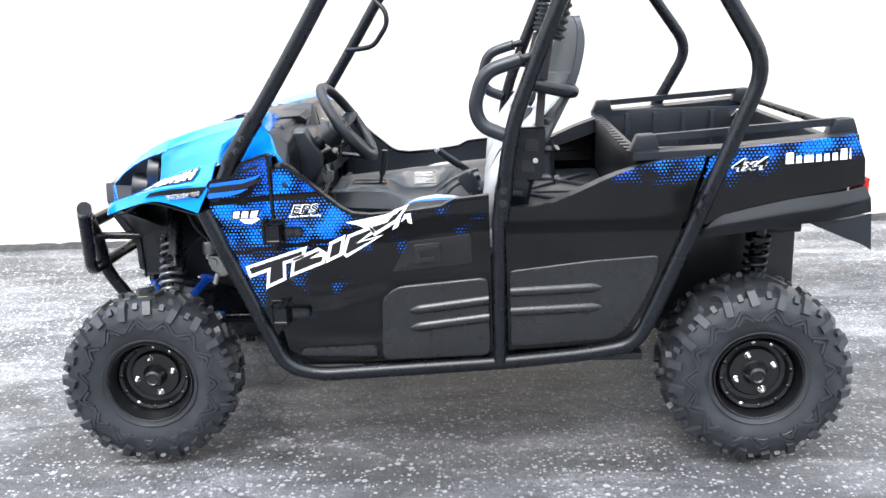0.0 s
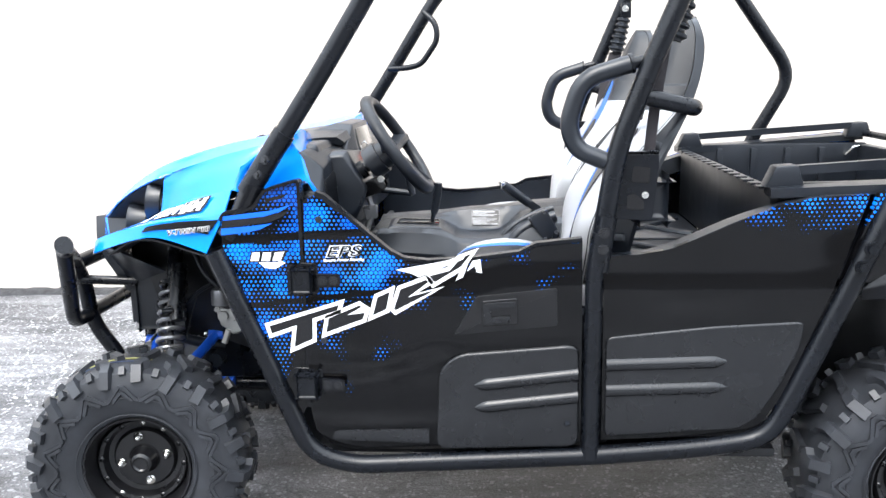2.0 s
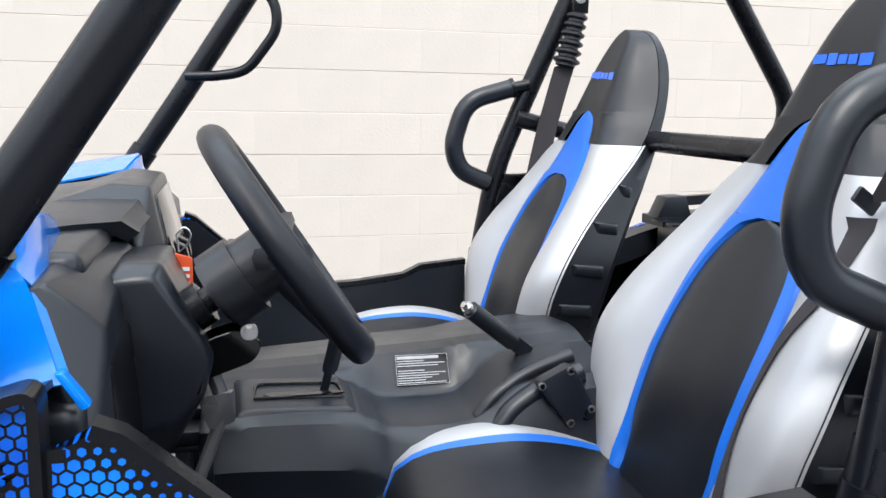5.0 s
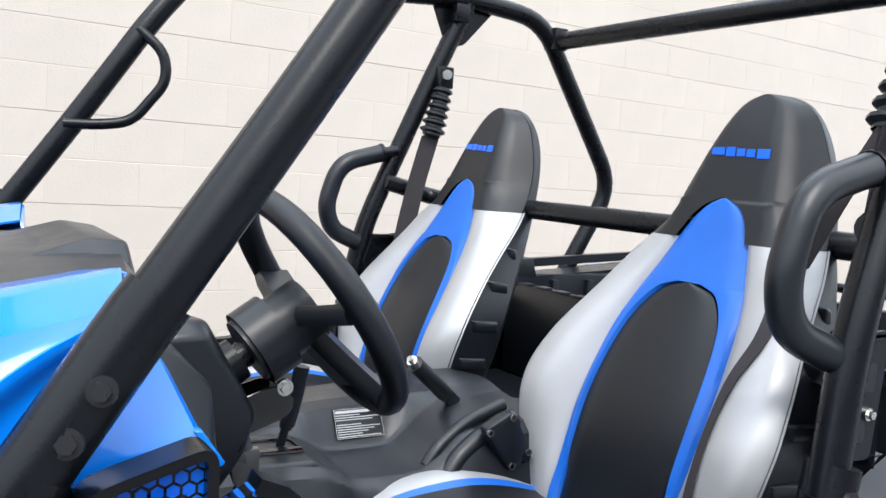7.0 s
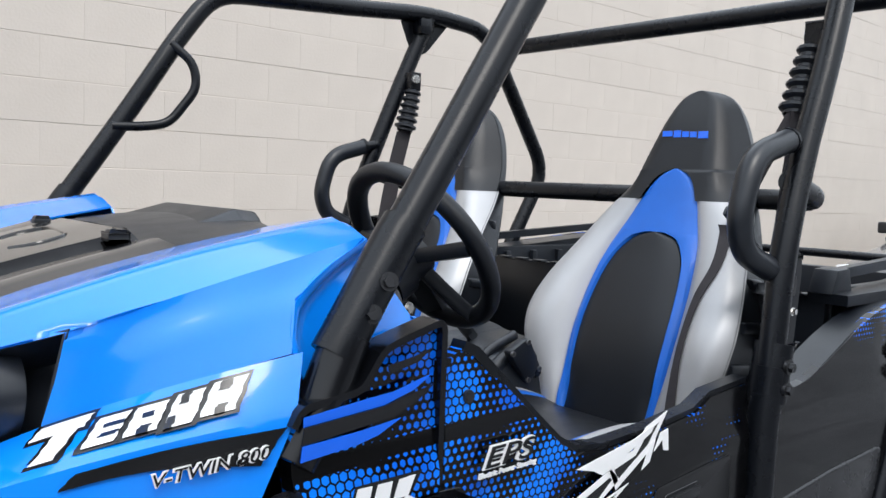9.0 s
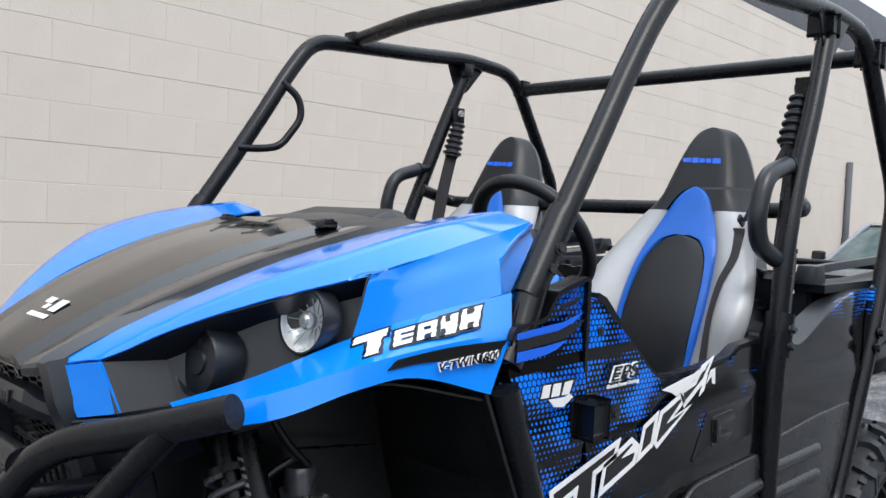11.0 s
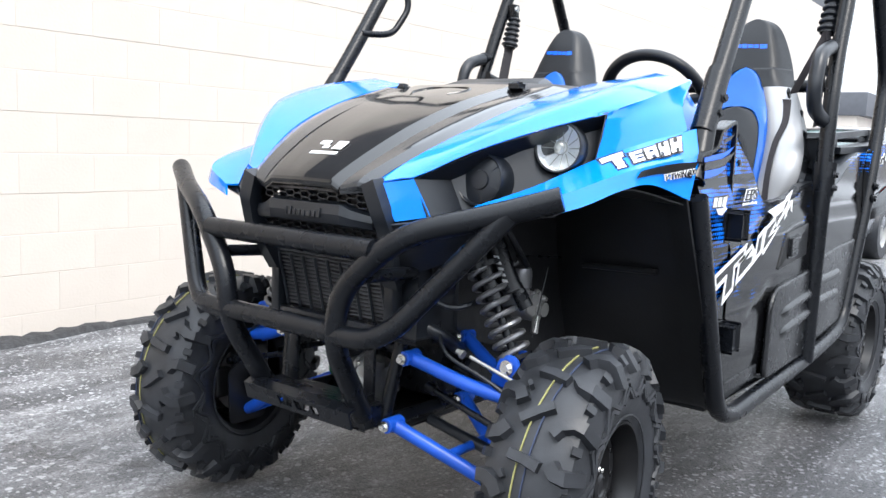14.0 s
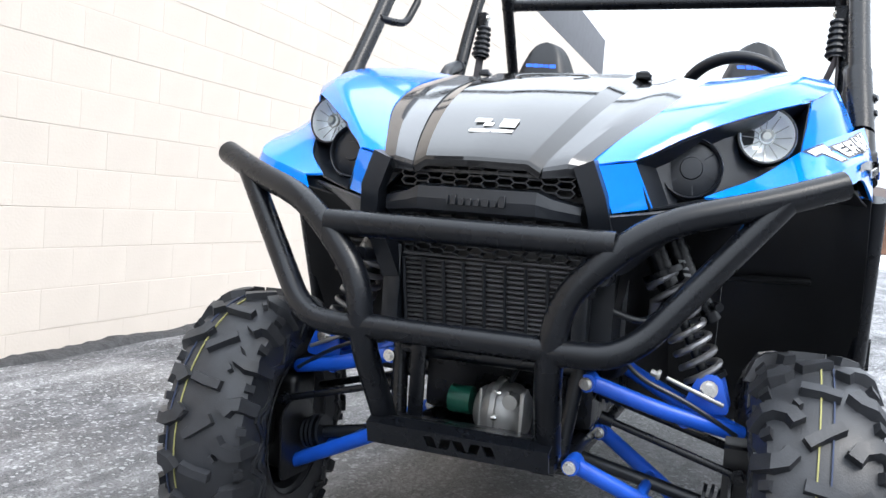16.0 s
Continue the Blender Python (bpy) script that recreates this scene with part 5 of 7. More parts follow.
# ---- cargo bed ----
bed = part("bed_floor", box(1.80, 2.47, -0.60, 0.60, 0.88, 0.90, 0.004), m_black, utv, "black plastic cargo bed")
part("bed_front", box(1.775, 1.805, -0.62, 0.62, 0.86, 1.115, 0.006), m_black, bed)
part("bed_wall", box(1.80, 2.48, -0.625, -0.595, 0.88, 1.135, 0.006), m_black, bed)
part("bed_wall", box(1.80, 2.48, 0.595, 0.625, 0.88, 1.135, 0.006), m_black, bed)
part("tailgate", box(2.45, 2.49, -0.60, 0.60, 0.88, 1.13, 0.006), m_black, bed)
for s in (-1, 1):
    side = panel([(2.005, 1.120), (2.08, 1.142), (2.30, 1.158), (2.458, 1.172), (2.492, 1.09), (2.497, 1.01), (2.27, 0.975), (2.06, 0.930), (1.995, 0.895), (1.93, 0.90)], lambda x, z: 0.735 - 0.02 * ease(x, 2.40, 2.50), s, 0.02)
    flank = part("bed_side", side, m_bedprint, utv, "black bed side with blue hexagon print", sharp=30)
    part("rear_flare", thick(loft([sided([(1.985, 0.715, 0.895), (2.06, 0.738, 0.928), (2.26, 0.742, 0.972), (2.42, 0.738, 0.992), (2.50, 0.715, 1.003)], s),
                                   sided([(1.985, 0.725, 0.875), (2.07, 0.752, 0.898), (2.26, 0.760, 0.932), (2.43, 0.754, 0.950), (2.515, 0.728, 0.965)], s),
                                   sided([(1.982, 0.728, 0.848), (2.07, 0.756, 0.862), (2.26, 0.766, 0.890), (2.40, 0.760, 0.905), (2.518, 0.732, 0.920)], s)], 18, 4), 0.006), m_satin, flank, "gloss black rear wheel flare")
    part("mud_flap", thick(loft([sided([(2.30, 0.755, 0.90), (2.42, 0.75, 0.90), (2.518, 0.733, 0.915)], s), sided([(2.44, 0.74, 0.835), (2.49, 0.735, 0.815), (2.53, 0.725, 0.79)], s)], 8, 4), 0.006), m_black, flank, "black mud flap")
    part("tail_lamp", box(2.494, 2.512, 0.60 * s, 0.705 * s, 0.95, 1.02, 0.006), m_red, flank, "red tail lamp")
    part("bed_rim", join(sweep(sided([(1.765, 0.63, 1.115), (2.06, 0.66, 1.128), (2.47, 0.66, 1.158)], s), [(0.05, -0.012), (0.05, 0.012), (-0.05, 0.012), (-0.05, -0.012)])), m_black, bed, "black bed rim")
    for x in (1.80, 2.44):
        z = 1.125 + (x - 1.8) * 0.05
        part("rail_foot", plate([(x - 0.045, z), (x - 0.02, z + 0.055), (x + 0.035, z + 0.058), (x + 0.055, z)], 0.585 * s, 0.645 * s, 0.006), m_black, bed)
    part("bed_rail", sweep(sided([(1.80, 0.612, 1.165), (2.45, 0.612, 1.203)], s), [(0.012, -0.012), (0.012, 0.012), (-0.012, 0.012), (-0.012, -0.012)]), m_black, bed, "black bed side rail")
    for x in (1.92, 2.05, 2.18, 2.31):
        part("bed_rib", box(x - 0.012, x + 0.012, 0.578 * s, 0.598 * s, 0.90, 1.12, 0.005), m_black, bed)
    part("bed_hook", tube(sided([(2.40, 0.59, 1.09), (2.42, 0.57, 1.12), (2.46, 0.57, 1.125), (2.47, 0.59, 1.10)], s), 0.005, 0.015, 6), m_chrome, bed)
for k in range(16):
    part("rim_notch", box(1.755, 1.785, -0.58 + k * 0.077, -0.54 + k * 0.077, 1.1145, 1.121, 0.002), m_black, bed)
part("tailgate_tube", rod((2.47, -0.60, 1.17), (2.47, 0.60, 1.17), 0.013), m_steel, bed)

# ---- floor, engine cover and tub ----
part("belly_plate", join(box(-0.12, 0.57, -0.19, 0.19, 0.392, 0.398, 0.002), box(-0.10, 0.56, -0.19, -0.17, 0.398, 0.43, 0.004), box(-0.10, 0.56, 0.17, 0.19, 0.398, 0.43, 0.004)), m_dark, utv, "black steel belly plate")
part("floor_pan", join(box(0.56, 1.80, -0.70, 0.70, 0.405, 0.43, 0.005), box(0.56, 0.60, -0.60, 0.60, 0.42, 0.60, 0.01)), m_dark, utv, "black floor pan")
for y0 in (-0.69, 0.15):
    part("seat_base", box(0.93, 1.36, y0, y0 + 0.54, 0.43, 0.80, 0.02), m_black, utv, "black moulded seat base")
part("engine_cover", join(box(1.34, 1.78, -0.64, 0.64, 0.43, 0.86, 0.02)), m_black, utv, "black cover behind the seats")
for sgn in (-1, 1):
    part("cover_rib", join(box(1.42, 1.74, (-0.42 if sgn < 0 else 0.02), (-0.02 if sgn < 0 else 0.42), 0.858, 0.872, 0.006), rod((1.44, sgn * 0.06, 0.874), (1.72, sgn * 0.38, 0.874), 0.012, 8), rod((1.44, sgn * 0.38, 0.874), (1.72, sgn * 0.06, 0.874), 0.012, 8)), m_black, utv, "ribbed black service lid")
part("rear_frame", join(box(1.80, 2.42, -0.34, 0.34, 0.42, 0.86, 0.03), rod((1.9, -0.42, 0.80), (2.40, -0.42, 0.80), 0.02), rod((1.9, 0.42, 0.80), (2.40, 0.42, 0.80), 0.02), box(2.28, 2.40, -0.26, 0.26, 0.60, 0.86, 0.03)), m_dark, utv, "dark rear frame and engine")
for s in (-1, 1):
    # splash guard behind the front wheel
    part("splash_guard", thick(loft([sided([(0.285, 0.725, 0.985), (0.40, 0.735, 0.72), (0.53, 0.735, 0.46), (0.57, 0.73, 0.415)], s), sided([(0.315, 0.66, 0.985), (0.42, 0.66, 0.72), (0.54, 0.66, 0.46), (0.57, 0.66, 0.415)], s), sided([(0.36, 0.32, 0.985), (0.44, 0.30, 0.72), (0.53, 0.30, 0.46), (0.55, 0.30, 0.415)], s)], 12, 4), 0.006), m_dark, utv, "black plastic splash guard")
    part("inner_wing", thick(loft([sided([(-0.10, 0.27, 0.93), (0.12, 0.30, 1.00), (0.36, 0.32, 1.0)], s), sided([(-0.06, 0.25, 0.75), (0.14, 0.26, 0.75), (0.44, 0.30, 0.72)], s), sided([(-0.02, 0.22, 0.60), (0.16, 0.22, 0.58), (0.53, 0.30, 0.46)], s)], 10, 4), 0.006), m_dark, utv, "dark inner wing")
    part("wing_liner", thick(loft([sided([(-0.14, 0.30, 0.90), (0.05, 0.34, 0.99), (0.30, 0.36, 0.99)], s), sided([(-0.06, 0.57, 0.945), (0.09, 0.65, 1.005), (0.285, 0.715, 0.97)], s)], 10, 4), 0.004), m_dark, utv, "dark wing liner")
    for k in range(7):
        f = k / 6
        part("rivet", bolt((0.345 + 0.205 * f, 0.7355 * s, 0.86 - 0.43 * f), (-0.9, 0, -0.4), 0.006, 0.004), m_steel, utv)

# ---- suspension ----
for front, x0 in ((True, AXLE), (False, 2.187)):
    for s in (-1, 1):
        if front:
            up_in, up_in2, up_out = (-0.095, 0.215, 0.580), (0.12, 0.215, 0.60), (0.0, 0.510, 0.500)
            lo_in, lo_in2, lo_out = (-0.138, 0.205, 0.424), (0.14, 0.205, 0.43), (0.0, 0.520, 0.265)
            sh_top, sh_low = (0.030, 0.275, 0.905), (0.040, 0.438, 0.575)
        else:
            up_in, up_in2, up_out = (2.06, 0.26, 0.56), (2.29, 0.26, 0.56), (2.187, 0.50, 0.45)
            lo_in, lo_in2, lo_out = (2.05, 0.22, 0.42), (2.30, 0.22, 0.42), (2.187, 0.50, 0.27)
            sh_top, sh_low = (2.25, 0.48, 0.90), (2.22, 0.46, 0.52)
        arm = part("upper_arm", join(tube(sided([up_in, (up_in[0] * 0.6 + up_out[0] * 0.4, 0.36, 0.535), up_out], s), 0.0165, 0.05), tube(sided([up_in2, (up_in2[0] * 0.6 + up_out[0] * 0.4, 0.36, 0.54), up_out], s), 0.0165, 0.05), rod(Vector((up_in[0] * 0.4 + up_out[0] * 0.6, 0.40 * s, 0.515)), Vector((up_in2[0] * 0.4 + up_out[0] * 0.6, 0.40 * s, 0.52)), 0.012)), m_bluearm if front else m_steel, utv, "blue tubular upper arm" if front else "black upper arm")
        for p in (up_in, up_in2):
            part("arm_bolt", bolt((p[0] - 0.03, p[1] * s, p[2]), (-1, 0, 0), 0.0088, 0.012), m_chrome, arm)
            part("arm_bush", rod((p[0] - 0.025, p[1] * s, p[2]), (p[0] + 0.025, p[1] * s, p[2]), 0.018), m_bluearm if front else m_steel, arm)
        arm = part("lower_arm", join(tube(sided([lo_in, (lo_in[0] * 0.5 + lo_out[0] * 0.5, 0.36, 0.345), lo_out], s), 0.0165, 0.05), tube(sided([lo_in2, (lo_in2[0] * 0.5 + lo_out[0] * 0.5, 0.36, 0.35), lo_out], s), 0.0165, 0.05), rod(Vector((lo_in[0] * 0.6 + lo_out[0] * 0.4, 0.33 * s, 0.362)), Vector((lo_in2[0] * 0.6 + lo_out[0] * 0.4, 0.33 * s, 0.365)), 0.012)), m_bluearm if front else m_steel, utv, "blue tubular lower arm" if front else "black lower arm")
        for p in (lo_in, lo_in2):
            part("arm_bolt", bolt((p[0] - 0.03, p[1] * s, p[2]), (-1, 0, 0), 0.0088, 0.012), m_chrome, arm)
            part("arm_bush", rod((p[0] - 0.025, p[1] * s, p[2]), (p[0] + 0.025, p[1] * s, p[2]), 0.018), m_bluearm if front else m_steel, arm)
        a, b = Vector(sided([sh_top], s)[0]), Vector(sided([sh_low], s)[0])
        d = (b - a).normalized()
        shock = part("shock_absorber", join(rod(a, a.lerp(b, 0.55), 0.024, 16), rod(a.lerp(b, 0.5), b, 0.011, 12), rod(a.lerp(b, 0.30), a.lerp(b, 0.335), 0.045, 20), rod(a.lerp(b, 0.93), a.lerp(b, 0.96), 0.043, 20), rod(a + Vector((0, -0.02 * s, 0)), a + Vector((0, 0.02 * s, 0)), 0.022, 14)), m_steel, utv, "black gas shock absorber")
        u = d.orthogonal().normalized()
        v = d.cross(u)
        turns, path = 7.5, []
        for k in range(int(turns * 14) + 1):
            f = k / (turns * 14)
            c = a.lerp(b, 0.335 + 0.60 * f)
            path.append(c + u * 0.038 * math.cos(f * turns * 2 * math.pi) + v * 0.038 * math.sin(f * turns * 2 * math.pi))
        part("coil_spring", sweep(path, circle(0.0072, 8)), m_spring if front else m_steel, shock, "grey steel coil spring" if front else "black steel coil spring")
        if front:
            c = a + Vector((0.030, 0.062 * s, -0.04))
            part("reservoir", join(rod(c, c + d * 0.125, 0.024, 16), rod(c + d * 0.02, c + d * 0.03, 0.027, 16), rod(c + d * 0.12, c + d * 0.135, 0.028, 16), rod(c + d * 0.13 + Vector((0.005, 0.012 * s, 0)), c + d * 0.175 + Vector((0.010, 0.016 * s, 0)), 0.018, 12), rod(c + d * 0.15 + Vector((0, 0.028 * s, 0.01)), c + d * 0.15 + Vector((-0.03, 0.04 * s, 0.01)), 0.009, 10)), m_steel, shock, "black shock reservoir")
            part("sticker", join(*[thick(sheet([[c + d * q + Vector((-0.0245 * math.cos(g), 0.0245 * s * math.sin(g), 0)) for g in (-0.1, 0.2, 0.5)] for q in (q0, q0 + 0.007)]), 0.001) for q0 in (0.040, 0.055, 0.070, 0.085, 0.10)]), m_label, shock)
            for lug in (moved(plate(round_poly([(-0.045, -0.05), (-0.022, 0.028), (0.022, 0.028), (0.055, -0.05)], 0.02), -0.004, 0.004, 0.002), Matrix.Translation((0.0, 0.440 * s, 0.582)) @ Matrix.Rotation(radians(90), 4, "Z")), moved(plate(round_poly([(-0.045, -0.05), (-0.022, 0.028), (0.022, 0.028), (0.055, -0.05)], 0.02), -0.004, 0.004, 0.002), Matrix.Translation((0.06, 0.440 * s, 0.582)) @ Matrix.Rotation(radians(90), 4, "Z"))):
                part("shock_clevis", lug, m_bluearm, shock)
            part("arm_bolt", bolt((-0.012, 0.440 * s, 0.582), (-1, 0, 0), 0.012, 0.014), m_chrome, shock)
            part("tie_rod", join(rod((0.10, 0.20 * s, 0.52), (0.13, 0.52 * s, 0.43), 0.009), rod((-0.05, 0.235 * s, 0.504), (-0.05, 0.512 * s, 0.430), 0.008), rod((-0.05, 0.235 * s, 0.504), (-0.05, 0.262 * s, 0.497), 0.013), bolt((-0.055, 0.512 * s, 0.430), (-1, 0, 0), 0.010, 0.02)), m_steel, utv, "black tie rod")
            part("control_cable", tube(sided([(0.151, 0.437, 0.80), (0.122, 0.437, 0.718), (0.096, 0.437, 0.636)], s), 0.0014, 0.03, 6), m_steel, utv, "thin pale control cable")
            part("brake_line", tube(sided([(0.19, 0.318, 0.812), (0.30, 0.322, 0.802), (0.385, 0.33, 0.794)], s), 0.0035, 0.03, 6), m_steel, utv, "thin steel brake line")
            part("guard_rib", sweep(sided([(0.386, 0.40, 0.782), (0.374, 0.62, 0.79)], s), circle(0.008, 8)), m_dark, utv)
            part("brake_hose", tube(sided([(-0.02, 0.24, 0.66), (-0.08, 0.30, 0.60), (-0.05, 0.40, 0.56), (-0.02, 0.50, 0.50)], s), 0.005, 0.05, 8), m_black, utv, "thin black brake hose")
            part("sway_link", join(rod((-0.05, 0.36 * s, 0.60), (-0.02, 0.47 * s, 0.555), 0.0045), bolt((-0.06, 0.345 * s, 0.605), (0, -s, 0.3), 0.007, 0.016)), m_alu, utv)
        part("axle_shaft", join(rod((x0, 0.16 * s, 0.40), (x0, 0.53 * s, 0.33), 0.014), *[sweep([Vector((x0, (0.44 + 0.014 * k) * s, 0.346 - 0.0026 * k)), Vector((x0, (0.447 + 0.014 * k) * s, 0.345 - 0.0026 * k))], circle(0.044 - 0.004 * abs(k - 1), 16)) for k in range(4)]), m_black, utv, "black axle shaft with ribbed boot")
        part("wheel_knuckle", join(box(x0 - 0.05, x0 + 0.05, 0.50 * s, 0.575 * s, 0.25, 0.48, 0.02, 3), rod((x0, 0.50 * s, HUB), (x0, 0.60 * s, HUB), 0.055, 20), plate(round_poly([(x0 - 0.10, 0.24), (x0 - 0.11, 0.40), (x0 - 0.05, 0.44), (x0 + 0.03, 0.40), (x0 + 0.03, 0.24)], 0.02), 0.495 * s, 0.502 * s, 0.002)), m_dark, utv, "dark wheel knuckle with guard")
        part("brake_disc", moved(revolve([(0.045, 0.0), (0.10, 0.0), (0.10, 0.005), (0.045, 0.005), (0.045, 0.0)], 32), Matrix.Translation((x0, 0.565 * s, HUB))), m_alu, utv, "steel brake disc")
        part("brake_caliper", box(x0 - 0.115, x0 - 0.055, 0.545 * s, 0.595 * s, 0.31, 0.40, 0.012, 3), m_dark, utv)
part("front_frame", join(*[tube(sided([(-0.14, 0.175, 0.42), (-0.11, 0.195, 0.60), (-0.06, 0.205, 0.80)], s), 0.017, 0.05) for s in (-1, 1)], *[rod((-0.14, 0.175 * s, 0.42), (0.50, 0.185 * s, 0.42), 0.018) for s in (-1, 1)], *[box(-0.155, -0.145, y - 0.016, y + 0.016, 0.40, 0.66, 0.002) for y in (-0.135, 0.135)],
                       rod((-0.11, -0.19, 0.60), (-0.11, 0.19, 0.60), 0.015), box(0.05, 0.50, -0.20, 0.20, 0.44, 0.90, 0.02)), m_steel, utv, "black front frame tubes")
part("steering_motor", join(revolve([(0.0, 0.735), (0.030, 0.735), (0.030, 0.775), (0.026, 0.785), (0.0, 0.785)], 20, "z")), m_spring, utv, "dull grey steering motor").matrix_local = Matrix.Translation((0.185, -0.335, 0))
part("steering_gearbox", join(facet([(0.17, -0.36, 0.735), (0.255, -0.36, 0.715), (0.27, -0.36, 0.665), (0.235, -0.36, 0.640), (0.185, -0.36, 0.67), (0.17, -0.28, 0.735), (0.255, -0.28, 0.715), (0.27, -0.28, 0.665), (0.235, -0.28, 0.640), (0.185, -0.28, 0.67)], 0.010, 3), rod((0.20, -0.375, 0.705), (0.20, -0.35, 0.705), 0.016), rod((0.243, -0.378, 0.675), (0.243, -0.35, 0.675), 0.019), rod((0.215, -0.37, 0.66), (0.20, -0.375, 0.62), 0.010), *[bolt((x, -0.362, z), (0, -1, 0), 0.006, 0.010) for x, z in ((0.18, 0.725), (0.225, 0.72), (0.258, 0.70), (0.228, 0.655))]), m_alu, utv, "cast steering gearbox", sharp=30)
part("wiring_loom", join(tube([(0.16, -0.34, 0.80), (0.12, -0.33, 0.78), (0.05, -0.33, 0.72), (-0.04, -0.30, 0.70), (-0.06, -0.24, 0.72)], 0.007, 0.04, 8), tube([(0.10, -0.32, 0.92), (0.14, -0.35, 0.84), (0.19, -0.35, 0.79)], 0.008, 0.03, 8)), m_black, utv, "black wiring loom")
part("front_gearcase", join(moved(revolve([(0.0, -0.06), (0.04, -0.055), (0.062, -0.03), (0.066, 0.0), (0.060, 0.03), (0.035, 0.06), (0.0, 0.065)], 24), Matrix.Translation((-0.02, -0.02, 0.475))), box(-0.06, 0.06, -0.055, 0.02, 0.43, 0.46, 0.008), *[box(-0.075, -0.03, -0.075 + 0.03 * k, -0.069 + 0.03 * k, 0.43, 0.53, 0.002) for k in range(4)], rod((-0.085, -0.05, 0.51), (-0.05, -0.05, 0.51), 0.016)), m_alu, utv, "cast aluminium front gearcase")
part("gearcase_flange", moved(revolve([(0.058, -0.006), (0.074, -0.006), (0.074, 0.006), (0.058, 0.006)], 28), Matrix.Translation((-0.02, -0.012, 0.475))), m_alu, utv, "cast flange of the gearcase")
for k in range(8):
    a = 2 * math.pi * k / 8
    part("flange_bolt", bolt((-0.02 + 0.067 * math.cos(a), -0.018, 0.475 + 0.067 * math.sin(a)), (0, -1, 0), 0.005, 0.007), m_chrome, utv)
part("gearcase_bracket", join(plate(round_poly([(-0.105, 0.425), (-0.10, 0.53), (-0.075, 0.545), (-0.055, 0.53), (-0.055, 0.425)], 0.01), -0.085, -0.077, 0.002), box(-0.105, -0.05, -0.085, -0.045, 0.42, 0.428, 0.002)), m_alu, utv, "bare metal bracket beside the gearcase")
part("breather_hose", tube([(-0.02, -0.03, 0.54), (-0.04, -0.06, 0.60), (-0.03, -0.12, 0.66), (0.02, -0.16, 0.78)], 0.006, 0.05, 8), m_black, utv, "thin black breather hose")
part("coolant_hose", tube([(-0.075, -0.15, 0.66), (-0.07, -0.23, 0.655), (-0.02, -0.27, 0.62), (0.06, -0.24, 0.58), (0.14, -0.20, 0.56)], 0.017, 0.05, 12), m_black, utv, "black rubber coolant hose")
part("gearcase_cap", rod((-0.03, 0.05, 0.49), (-0.03, 0.10, 0.49), 0.03, 18), m_green, utv, "green gearcase cap")
part("steering_rack", join(rod((0.10, -0.20, 0.52), (0.10, 0.20, 0.52), 0.020), *[rod((0.02 + 0.1, sgn * (0.20 + 0.014 * k), 0.52), (0.12, sgn * (0.207 + 0.014 * k), 0.52), 0.024) for k in range(4) for sgn in (-1, 1)]), m_black, utv)

# ---- cabin ----
part("dash", join(box(0.40, 0.575, -0.645, 0.645, 0.96, 1.13, 0.02, 3), box(0.42, 0.555, -0.50, 0.50, 1.10, 1.245, 0.02, 3), box(0.495, 0.53, -0.64, 0.64, 0.60, 0.98, 0.01)), m_black, utv, "matt black moulded dash")
# faceted mouldings at both ends, the gauge hood between them and the storage pod below
for s in (-1, 1):
    part("dash_end", facet(sided([(0.518, 0.608, 1.226), (0.533, 0.598, 1.236), (0.512, 0.232, 1.239), (0.576, 0.245, 1.216), (0.588, 0.585, 1.186), (0.578, 0.640, 1.085),
                                  (0.552, 0.652, 0.95), (0.600, 0.652, 0.95), (0.600, 0.20, 0.95), (0.500, 0.20, 0.95), (0.505, 0.640, 0.98)], s), 0.006, 3), m_black, utv, "matt black faceted dash end", sharp=28)
    part("dash_recess", facet(sided([(0.580, 0.600, 1.160), (0.592, 0.590, 1.150), (0.588, 0.330, 1.172), (0.596, 0.330, 1.160), (0.602, 0.600, 1.02), (0.604, 0.330, 1.02), (0.58, 0.60, 1.02), (0.58, 0.33, 1.02)], s), 0.004), m_satin, utv, "dark inset of the dash", sharp=28)
part("dash_pod", facet([(0.568, -0.450, 1.204), (0.620, -0.450, 1.208), (0.657, -0.450, 1.150), (0.683, -0.446, 1.112), (0.671, -0.446, 1.068), (0.642, -0.450, 1.040), (0.570, -0.455, 1.020),
                        (0.584, -0.425, 1.222), (0.626, -0.420, 1.220), (0.560, -0.17, 1.206), (0.622, -0.17, 1.200), (0.672, -0.17, 1.085), (0.640, -0.17, 0.99), (0.55, -0.17, 0.985), (0.56, -0.42, 0.985), (0.63, -0.42, 0.99)], 0.007, 3), m_black, utv, "faceted black storage pod under the dash", sharp=28)
part("pod_bracket", join(facet([(0.575, -0.480, 1.13), (0.592, -0.480, 1.12), (0.595, -0.480, 1.06), (0.578, -0.480, 1.05), (0.572, -0.45, 1.14), (0.598, -0.45, 1.12), (0.602, -0.45, 1.05), (0.572, -0.45, 1.04)], 0.003), bolt((0.585, -0.482, 1.105), (0, -1, 0), 0.006, 0.006), bolt((0.587, -0.482, 1.075), (0, -1, 0), 0.006, 0.006)), m_steel, utv, "small steel bracket beside the pod")
